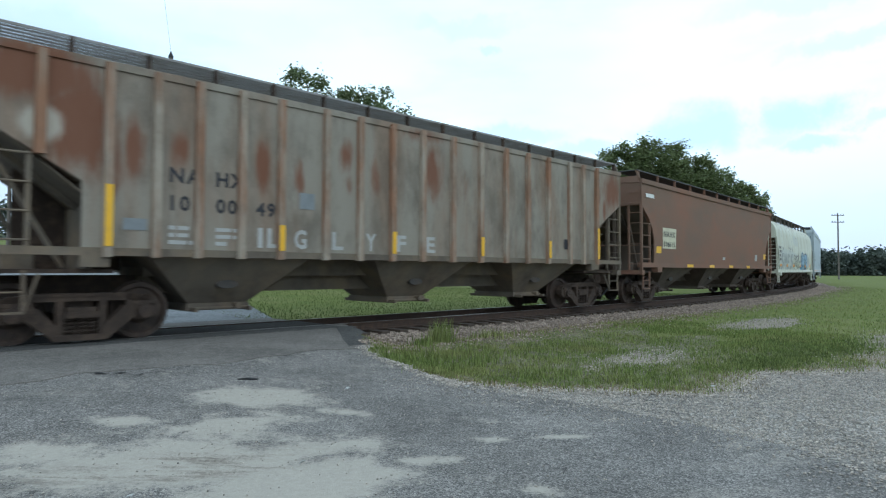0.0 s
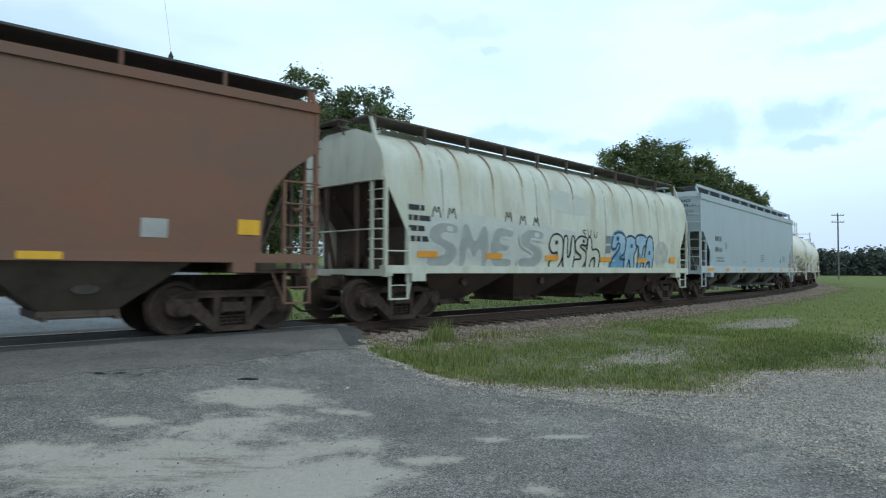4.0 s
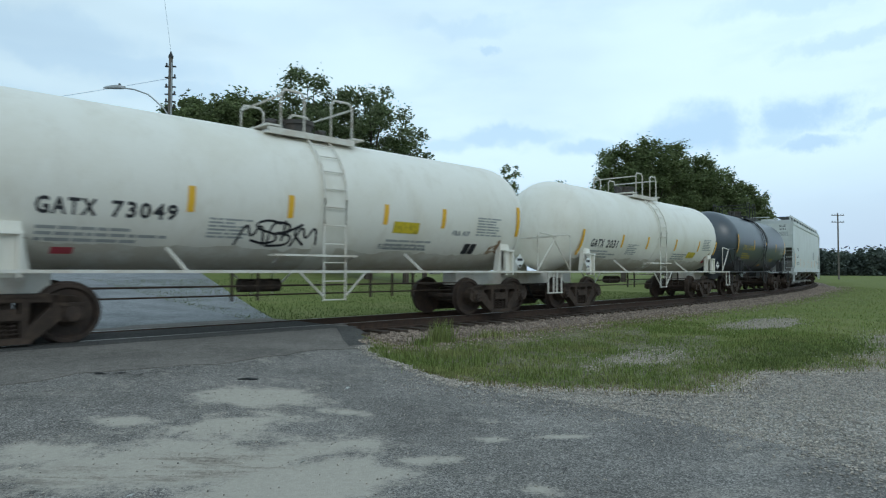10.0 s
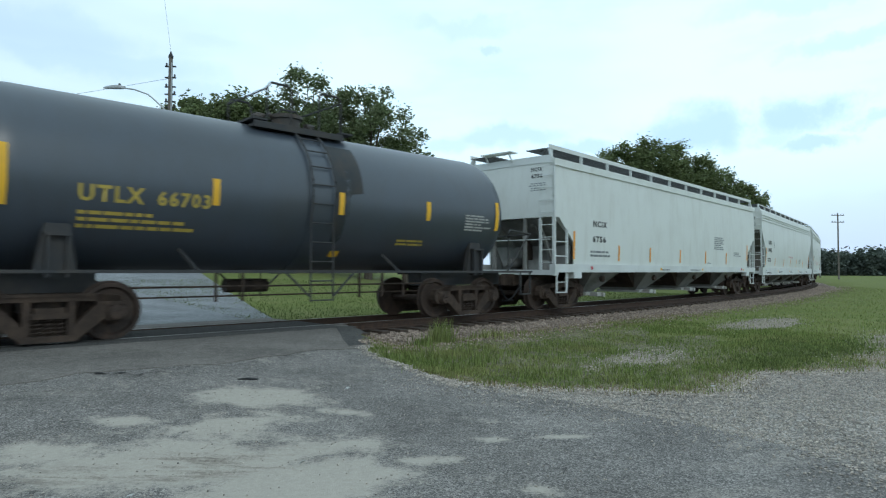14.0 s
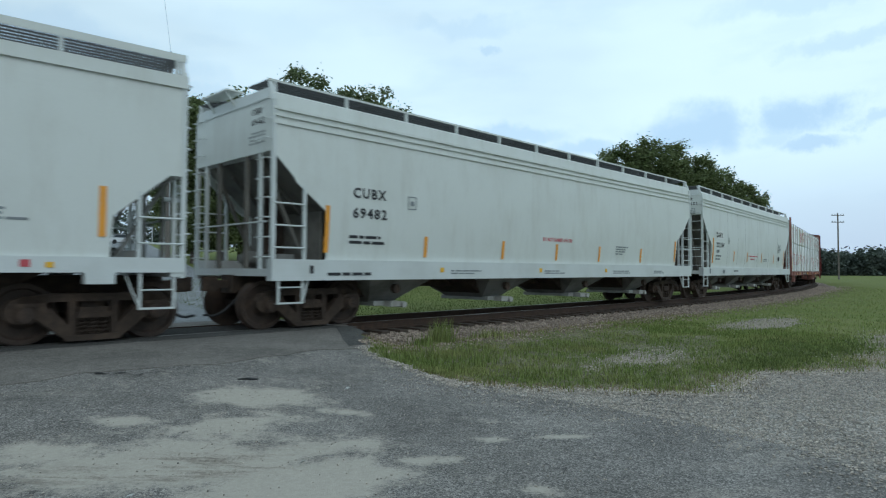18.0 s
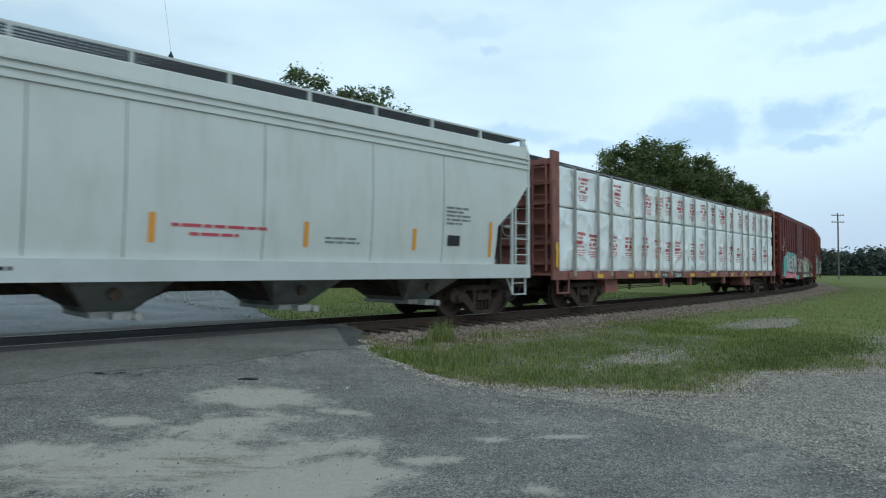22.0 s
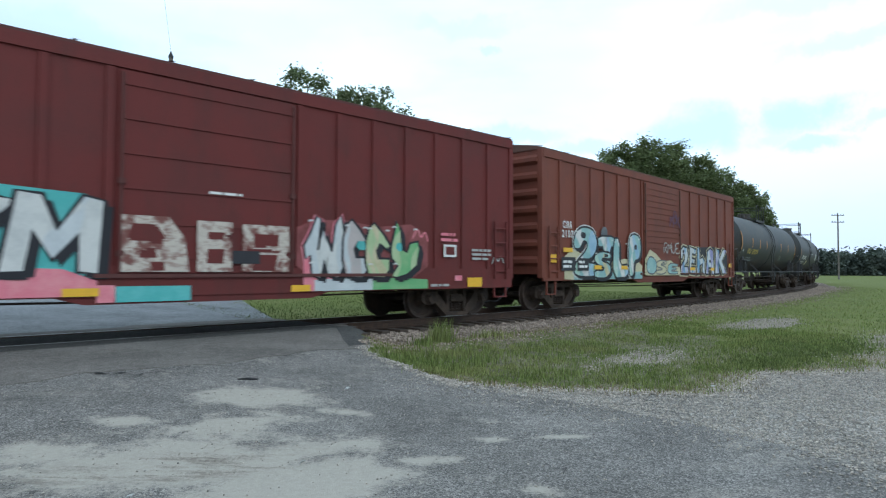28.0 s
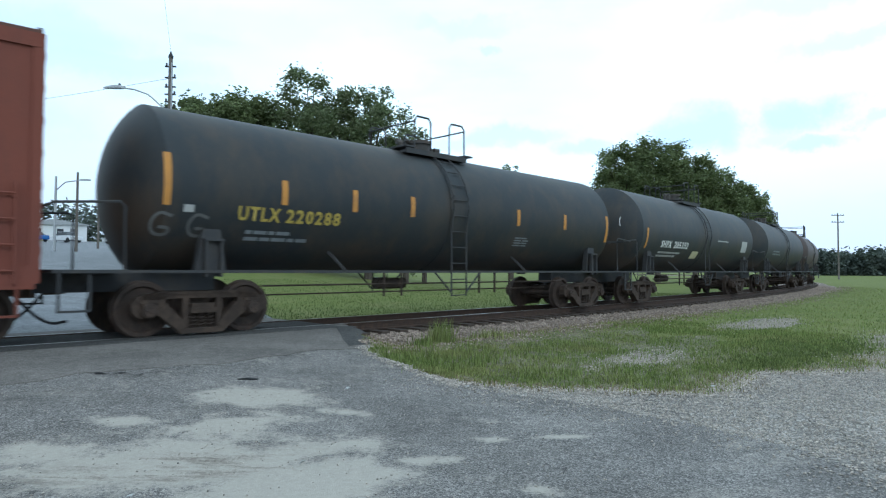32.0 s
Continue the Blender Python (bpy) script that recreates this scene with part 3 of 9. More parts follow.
WHEELSET, SIDE_FRAME, SPRING = wheelset_mesh(), side_frame_mesh(), spring_mesh()
BOLSTER_END = Geo().box(-0.23, 0.23, -0.12, 0.12, 0.385, 0.47).box(-0.20, 0.20, -0.10, 0.10, 0.47, 0.545).mesh("bolster_end", IRON)
# thin upright plates behind the springs are added to block light showing through
BOLSTER = Geo().box(-0.24, 0.24, -0.95, -0.90, 0.12, 0.42).box(-0.24, 0.24, 0.90, 0.95, 0.12, 0.42).box(-0.16, 0.16, -0.95, 0.95, 0.40, 0.66).box(-0.1, 0.1, -0.2, 0.2, 0.66, 0.78).cyl((-0.5, -0.75, 0.3), (-0.5, 0.75, 0.3), 0.05, 8).cyl((0.5, -0.75, 0.3), (0.5, 0.75, 0.3), 0.05, 8).mesh("truck", IRON)


def add_trucks(car, spread):
    for x in (-spread / 2, spread / 2):
        truck = part("truck", BOLSTER, IRON, car, "dark iron two-axle truck", at=Matrix.Translation((x, 0, 0)) @ Matrix.Rotation(math.atan(x / BEND), 4, "Z"))
        for y in (-0.99, 0.99):
            part("side_frame", SIDE_FRAME, IRON, truck, at=Matrix.Translation((0, y, 0)))
            for dx in (-0.15, 0.0, 0.15):
                part("spring", SPRING, IRON, truck, at=Matrix.Translation((dx, y, 0)))
            part("bolster_end", BOLSTER_END, IRON, truck, at=Matrix.Translation((0, y, 0)))
        for ax in (-0.89, 0.89):
            WHEELS.append(part("wheelset", WHEELSET, WHEELSTEEL, truck, at=Matrix.Translation((ax, 0, 0.457))))


def add_couplers(car, end, low=0.70):
    """A coupler and a brake hose at each end; end is the half length to the striker."""
    for k in (-1, 1):
        g = Geo().box(*sorted((k * (end - 0.3), k * (end + 0.36))), -0.075, 0.075, low + 0.07, low + 0.22)
        g.box(*sorted((k * (end + 0.30), k * (end + 0.52))), -0.16, 0.06, low + 0.01, low + 0.29)
        g.box(*sorted((k * (end + 0.46), k * (end + 0.60))), -0.16, -0.07, low + 0.02, low + 0.28)
        g.box(*sorted((k * (end - 0.05), k * (end + 0.06))), -0.22, 0.22, low - 0.03, low + 0.32)
        part("coupler", g, IRON, car)
        x0, x1 = k * (end - 0.1), k * (end + 0.62)
        pts = [(x0 + (x1 - x0) * i / 10, -0.36 + 0.12 * i / 10, low + 0.02 - 0.46 * math.sin(math.pi * 0.5 * min(1, i / 8)) + (0.02 if i > 8 else 0)) for i in range(11)]
        part("brake_hose", Geo().tube(pts, 0.024, 6), BLACKRUBBER, car, "black rubber air hose")


def new_car(name, label, category, front, rear):
    """A car on the train whose trucks turn at front and rear metres along it."""
    car = thing(name, label, category, group="cars of the freight train")
    CARS.append((car, (front + rear) / 2, (rear - front) ** 2 / (8 * BEND)))
    add_trucks(car, rear - front)
    return car, rear - front


def ladder(x, y, z0, z1, width, rungs, axis="x", r=0.018):
    """Two stiles and their rungs, in the plane of the side (axis x) or of the end (axis y)."""
    g = Geo()
    dx, dy = (width / 2, 0) if axis == "x" else (0, width / 2)
    for k in (-1, 1):
        g.box(x + k * dx - 0.022, x + k * dx + 0.022, y + k * dy - 0.022, y + k * dy + 0.022, z0, z1)
    for i in range(rungs):
        z = z0 + (z1 - z0) * (i + 0.5) / rungs
        g.cyl((x - dx, y - dy, z), (x + dx, y + dy, z), r, 6)
    return g


def round_side(ztop, half, eave, bulge=0.08, z0=1.15):
    """Half width of a curved car side at height z."""
    def width(z):
        q = (z - z0) / (eave - z0)
        if z <= eave:
            return half - bulge * (2 * q - 1) ** 2 * (0.5 if q > 0.5 else 1.0)
        k = min(1.0, (z - eave) / (ztop - eave))
        return (half - bulge * 0.5) * max(0.0, 1 - (0.97 * k) ** 2.5) ** 0.4
    return width


DARKFIT = paint("dark top fittings", (0.06, 0.055, 0.05), rough=0.7, spots=(0.11, 0.08, 0.06), amount=0.6, scale=5, bump=0.1)


def hopper_shell(end, zlow, eave, ztop, half, cut, bulge):
    """The body of a covered hopper. cut: (metres from the end, height) along the edge of the side plate over the end platform;
    behind the plates the floor of the body slopes down and inwards."""
    width = round_side(ztop, half, eave, bulge, zlow)
    run = cut[-1][0] + 1.1
    slope = lambda d: cut[0][1] + (zlow - cut[0][1]) * max(0.0, d - 0.15) / (run - 0.15)
    stations = []
    for (d0, z0), (d1, z1) in zip(cut, cut[1:]):
        n = max(1, int((d1 - d0) / 0.15))
        stations += [(d0 + (d1 - d0) * k / n, z0 + (z1 - z0) * k / n) for k in range(n)]
    far = cut[-1][0]
    stations += [cut[-1], (far + 0.004, zlow), (far + 0.3, zlow), (far + 0.6, zlow), (run, zlow), (run + 0.3, zlow)]
    xs = [(-end + d, d, z) for d, z in stations] + [(end - d, d, z) for d, z in reversed(stations)]
    rings = []
    for x, d, zb in xs:
        zs = [zb + (eave - zb) * k / 8 for k in range(9)] + [eave + (ztop - eave) * k / 6 for k in range(1, 7)]
        floor, w = max(zb + 0.002, slope(d)), width(zb) - 0.03
        rings.append([(x, -width(z), z) for z in zs] + [(x, width(z), z) for z in reversed(zs)] + [(x, w, zb), (x, w, floor), (x, -w, floor), (x, -w, zb)])
    return Geo().loft(rings), width


def bay(x, w_top, w_low, half, ztop, zlow):
    """One discharge hopper below the body, wide above and narrow below."""
    hy = 0.42
    top = [(x - w_top / 2, -half, ztop), (x + w_top / 2, -half, ztop), (x + w_top / 2, half, ztop), (x - w_top / 2, half, ztop)]
    low = [(x - w_low / 2, -hy - 0.25, zlow), (x + w_low / 2, -hy - 0.25, zlow), (x + w_low / 2, hy + 0.25, zlow), (x - w_low / 2, hy + 0.25, zlow)]
    return Geo().loft([low, top])


def hopper(front, rear, over, colour, label, cut, edge_h=0.032, slope_mat=None, pad_half=0.20, bays=4, ribs=(), eave=4.2, ztop=4.3, half=1.55, bulge=0.05, sill=None, grime=None, walk_mat=None, sill_z=(1.08, 1.32), rib_mat=None, bands=((4.02, 4.24, 0.03),), posts=1.5, post_mat=None, gate_mat=None, walk_z=0.205, walk_in=0.0, low=0.42, pads=True, wide_bays=False, edge_mat=None, end_ink=None, mesh_walk=False):
    car, spread = new_car("hopper_car", label, "freight car", front, rear)
    end = spread / 2 + over
    sill, grime = sill or colour, grime or colour
    cut_z, cut_len = cut[0][1], cut[-1][0]
    shell, width = hopper_shell(end, sill_z[1] - 0.02, eave, ztop, half, cut, bulge)
    part("body", shell, colour, car)
    for y in (-1, 1):
        part("side_sill", Geo().box(-end, end, *sorted((y * (half - 0.16), y * (half + 0.02))), *sill_z), sill, car)
    part("centre_sill", Geo().box(-end, end, -0.22, 0.22, 0.72, 1.02), IRON, car)
    for k in (-1, 1):
        part("end_sill", Geo().box(*sorted((k * (end - 0.22), k * end)), -half, half, 1.0, 1.14), sill, car)
        part("end_platform", Geo().box(*sorted((k * (end - cut_len - 0.5), k * (end - 0.2))), -half + 0.16, half - 0.16, 1.06, 1.12), IRON, car)
        run = cut_len + 1.1
        sheet_at = lambda d, drop: (cut_z + (sill_z[1] - 0.02 - cut_z) * max(0.0, d - 0.15) / (run - 0.15)) - drop
        # end sheets use the grimy bay colour, darker than the body to include their shade
        floor_mat = slope_mat or grime
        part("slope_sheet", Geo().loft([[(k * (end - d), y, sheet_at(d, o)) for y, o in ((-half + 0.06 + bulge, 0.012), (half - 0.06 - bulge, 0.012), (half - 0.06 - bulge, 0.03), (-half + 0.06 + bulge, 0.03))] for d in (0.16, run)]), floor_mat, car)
        for y in (-0.62, 0.62):
            part("slope_rib", Geo().loft([[(k * (end - d), y + w, sheet_at(d, 0.03) - o) for w, o in ((-0.05, 0), (0.05, 0), (0.05, 0.10), (-0.05, 0.10))] for d in (0.3, run - 0.5)]), floor_mat, car)
        xw = k * spread / 2
        part("bolster_web", Geo().box(xw - 0.03, xw + 0.03, -half + 0.22, half - 0.22, 1.1, max(1.2, sheet_at(end - spread / 2, 0.05))), floor_mat, car)
        part("centre_web", Geo().prism([(k * (end - 0.75), 1.1), (k * (end - run + 0.1), 1.1), (k * (end - run + 0.1), sheet_at(run - 0.1, 0.04)), (k * (end - 0.75), sheet_at(0.75, 0.04))] if k < 0 else [(k * (end - run + 0.1), 1.1), (k * (end - 0.75), 1.1), (k * (end - 0.75), sheet_at(0.75, 0.04)), (k * (end - run + 0.1), sheet_at(run - 0.1, 0.04))], -0.04, 0.04), IRON, car)
        for y in (-0.55, 0.55):
            part("end_post", Geo().box(*sorted((k * (end - 0.08), k * (end - 0.02))), y - 0.05, y + 0.05, 1.1, sheet_at(0.2, 0.0) + 0.1), floor_mat, car)
            part("end_brace", Geo().bar((k * (end - 0.12), y * 1.7, sheet_at(0.2, 0.0)), (k * (end - cut_len + 0.1), y * 1.7, 1.14), 0.09, 0.06), floor_mat, car)
        part("end_handrail", Geo().tube([(k * (end + 0.05), -half + 0.1, 1.98), (k * (end + 0.05), half - 0.1, 1.98)], 0.017, 6), sill, car)
        part("brake_cylinder", Geo().cyl((k * (end - 0.55), 0.45, 1.34), (k * (end - 1.15), 0.45, 1.34), 0.17, 14).cyl((k * (end - 0.45), 0.45, 1.34), (k * (end - 0.55), 0.45, 1.34), 0.10, 10), grime, car, "dusty air brake cylinder")
        part("valve_box", Geo().box(*sorted((k * (end - 0.5), k * (end - 0.9))), -0.85, -0.35, 1.12, 1.42), grime, car)
        for y in (-1, 1):
            part("corner_post", Geo().box(*sorted((k * (end - 0.075), k * end)), *sorted((y * (half - 0.07), y * (half + 0.005))), 0.98, eave - 0.10).bar((k * (end - 0.038), y * (half - 0.033), eave - 0.12), (k * (end - 0.038), y * (half - 0.20 - walk_in), ztop + walk_z + 0.02), 0.075, 0.06), sill, car)
            inner, reach = end - 0.66, 0.66
            part("ladder_stile", Geo().box(*sorted((k * inner, k * (inner - 0.055))), *sorted((y * (half - 0.06), y * (half + 0.005))), sill_z[0], max(2.2, min(follow(cut, reach) + 0.06, 2.75))), sill, car)
            for i in range(4):
                z = 1.52 + 0.40 * i
                if z < follow(cut, 0.66) + 0.05:
                    part("ladder_rung", Geo().cyl((k * (end - 0.03), y * (half + 0.01), z), (k * (inner - 0.04), y * (half + 0.01), z), 0.017, 6), sill, car)
            for i in range(9):
                z = 1.35 + (eave - 1.45) * i / 8
                part("grab_iron", Geo().tube([(k * end, y * (half - 0.05), z), (k * (end + 0.08), y * (half - 0.06), z), (k * (end + 0.08), y * (half - 0.44), z), (k * end, y * (half - 0.46), z)], 0.012, 5), sill, car)
            part("end_stile", Geo().box(*sorted((k * (end - 0.07), k * end)), *sorted((y * (half - 0.44), y * (half - 0.50))), 1.1, cut_z + 0.2), sill, car)
            st = Geo()
            for dx in (0.16, 0.66):
                st.box(*sorted((k * (end - dx) - 0.02, k * (end - dx) + 0.02)), y * (half - 0.03) - 0.02, y * (half - 0.03) + 0.02, 0.52, 1.1)
            st.box(*sorted((k * (end - 0.14), k * (end - 0.68))), y * (half - 0.03) - 0.03, y * (half - 0.03) + 0.03, 0.50, 0.53)
            st.cyl((k * (end - 0.16), y * (half - 0.03), 0.8), (k * (end - 0.66), y * (half - 0.03), 0.8), 0.014, 6)
            st.bar((k * (end - 0.66), y * (half - 0.03), 0.52), (k * (end - 0.86), y * (half - 0.1), 1.06), 0.05, 0.02)
            part("sill_step", st, sill, car)
            if pads:
                part("jacking_pad", Geo().box(k * spread / 2 - pad_half, k * spread / 2 + pad_half, *sorted((y * (half - 0.2), y * (half + 0.03))), sill_z[0] - 0.17, sill_z[0]).cyl((k * spread / 2, y * (half + 0.03), sill_z[0] - 0.085), (k * spread / 2, y * (half + 0.034), sill_z[0] - 0.085), 0.04, 10), sill, car)
        part("brake_wheel", Geo().tube([(k * (end + 0.12), -0.75 + 0.26 * math.cos(a * 0.5236), 2.3 + 0.26 * math.sin(a * 0.5236)) for a in range(13)], 0.018, 5).cyl((k * (end - 0.1), -0.75, 2.3), (k * (end + 0.14), -0.75, 2.3), 0.04, 8), sill, car) if k > 0 else None
    if bays == 3:
        part("bay_hood", Geo().box(-spread / 2 + 1.0, spread / 2 - 1.0, -0.62, 0.62, 1.0, sill_z[0] + 0.06).box(-spread / 2 + 1.0, spread / 2 - 1.0, -0.30, 0.30, 0.70, 1.0), grime, car, "dark hood over the centre sill")
    pitch = (spread - 1.54) / (bays - 0.33)
    first = -spread / 2 + 0.77
    for i in range(bays):
        x = first + pitch * (i + 0.335)
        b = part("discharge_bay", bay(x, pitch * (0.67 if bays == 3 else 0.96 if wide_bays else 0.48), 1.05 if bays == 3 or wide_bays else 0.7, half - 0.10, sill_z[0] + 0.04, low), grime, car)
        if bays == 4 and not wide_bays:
            # dark iron colour imitates the shade on the sheets below the body
            part("bay_slope", bay(x, pitch * 0.96, 0.8, half - 0.55, sill_z[0] + 0.2, low + 0.08), IRON, b, "sloping sheet coloured dark for the shade under the body")
        slim = bays == 4 and not wide_bays
        gate = Geo().box(x - 0.58, x + 0.58, -0.72, 0.72, low - 0.10, low + 0.02) if not slim else Geo().box(x - 0.34, x + 0.34, -0.85, 0.85, low - 0.08, low + 0.02).box(x - 0.06, x + 0.22, -1.1, -0.8, low - 0.10, low + 0.02).cyl((x + 0.3, -1.15, low - 0.06), (x + 0.3, -0.85, low - 0.06), 0.07, 10)
        for q in (() if slim else (-0.5, 0.5)):
            gate.box(x + q - 0.03, x + q + 0.03, -0.95, 0.95, low - 0.12, low - 0.05)
        for y in (() if slim else (-0.78, 0.78)):
            gate.cyl((x - 0.55, y, low - 0.07), (x + 0.55, y, low - 0.07), 0.03, 8).cyl((x + 0.3, y - 0.10, low - 0.03), (x + 0.3, y + 0.10, low - 0.03), 0.06, 10)
        part("outlet_gate", gate, gate_mat or IRON, b)
        for y in (-1, 1):
            if bays == 3:
                zc = low + 0.36
                yc = 0.67 + (half - 0.77) * 0.36 / (sill_z[0] + 0.04 - low)
                part("poke_port", Geo().loft([[(x + 0.20 * math.cos(q * 0.5236), y * (yc + o), zc + 0.075 * math.sin(q * 0.5236)) for q in range(12)] for o in (-0.05, 0.07)]), DARKFIT, b)
            else:
                yc, zc = y * (half - 0.10 - 0.21), sill_z[0] - 0.20
                part("poke_port", Geo().cyl((x - 0.1, yc, zc), (x - 0.1, yc + y * 0.10, zc + 0.0), 0.10, 12), IRON, b)
    for x in ribs:
        d = end - abs(x)
        zb = sill_z[0] - 0.02 if d > cut_len else follow(cut, d)
        for y in (-1, 1):
            part("side_rib", Geo().loft([[(x + a, y * (half + o), z) for a, o in ((-0.075, -0.02), (-0.062, 0.095), (0.062, 0.095), (0.075, -0.02))] for z in (zb, eave)]), rib_mat or colour, car)
    for z0, z1, o in bands:
        for y in (-1, 1):
            part("eave_rail", Geo().box(-end, end, *sorted((y * (half - 0.12), y * (half + o - 0.02))), z0, z1), colour, car)
    walk_mat = walk_mat or sill
    part("hatch_trough", Geo().box(-end + 0.9, end - 0.9, -0.34, 0.34, ztop - 0.05, ztop + 0.16), colour, car)
    wz = ztop + walk_z
    for y in (-1, 1):
        y0, y1 = y * (half - 0.92 - walk_in), y * (half - 0.16 - walk_in)
        deck = Geo()
        if mesh_walk:
            for i in range(int(2 * end / 0.034)):
                x = -end + 0.034 * i
                deck.box(x, x + 0.012, *sorted((y0, y1)), wz, wz + 0.02)
            for i in range(6):
                q = y0 + (y1 - y0) * i / 5
                deck.box(-end, end, q - 0.007, q + 0.007, wz, wz + 0.025)
        else:
            deck.box(-end - 0.02, end + 0.02, *sorted((y0, y1)), wz, wz + 0.025)
        part("roof_walkway", deck, walk_mat, car, "open steel grating walkway")
        part("walkway_edge", Geo().box(-end - 0.02, end + 0.02, *sorted((y1, y1 + y * 0.02)), wz - 0.006, wz + edge_h), edge_mat or walk_mat, car)
        n = int(2 * end / posts)
        for i in range(n + 1):
            x = -end + 0.12 + (2 * end - 0.24) * i / n
            part("walkway_bracket", Geo().box(x - 0.024, x + 0.024, *sorted((y1 - y * 0.05, y1 + y * 0.03)), ztop - 0.22, wz + 0.02), post_mat or sill, car)
    for k in (-1, 1):
        part("end_walkway", Geo().box(*sorted((k * (end - 0.12), k * (end + 0.24))), -0.25, half * 0.55, wz + 0.0, wz + 0.03).bar((k * (end + 0.2), -0.15, wz), (k * (end - 0.02), -0.15, wz - 0.3), 0.04, 0.03).bar((k * (end + 0.2), 0.7, wz), (k * (end - 0.02), 0.7, wz - 0.3), 0.04, 0.03), edge_mat or walk_mat, car)
        part("end_cross_rail", Geo().box(*sorted((k * (end - 0.06), k * (end + 0.02))), -half + 0.1, half - 0.1, eave - 0.08, eave + 0.12), sill, car)
    if end_ink:
        for k in (-1, 1):
            rng, marks = random.Random(int(end * 100)), Geo()
            for i, (z, h) in enumerate(((eave - 0.66, 0.03), (eave - 0.72, 0.03), (eave - 0.79, 0.03), (eave - 0.85, 0.03))):
                q = -half + 0.28
                while q < -half + 0.75:
                    w = rng.uniform(0.05, 0.12)
                    x = k * (end + 0.004)
                    marks.add([(x, q, z), (x, q + w, z), (x, q + w, z + h), (x, q, z + h)], [(0, 1, 2, 3)])
                    q += w + 0.035
            tagged(part("end_print", marks, end_ink, car), kind="stuff")
    add_couplers(car, end)
    return car, end, (lambda z: width(z))


def tank_shell(length, r, zc, n=48, dish=0.5, crease=90):
    """A round shell with dished heads; crease: the angle of the dish at which it meets the shell."""
    head, rings, full = dish * r, [], radians(crease)
    for k in range(13):
        a = full * k / 12
        rings.append((-length / 2 + head * (1 - math.cos(a)) / (1 - math.cos(full)), max(0.02, r * math.sin(a) / math.sin(full))))
    rings = rings + [(-x, rr) for x, rr in reversed(rings)]
    return Geo().loft([[(x, rr * math.cos(2 * math.pi * k / n), zc + rr * math.sin(2 * math.pi * k / n)) for k in range(n)] for x, rr in rings])


def tank_patch(x0, x1, a0, a1, r, zc, lift=0.006, n=8):
    """A thin patch on the shell, camera side; angles in degrees above the middle."""
    rows = []
    for x in (x0, x1):
        rows.append([(x, -(r + lift) * math.cos(radians(a0 + (a1 - a0) * k / n)), zc + (r + lift) * math.sin(radians(a0 + (a1 - a0) * k / n))) for k in range(n + 1)])
    return Geo().loft(rows, closed=False)


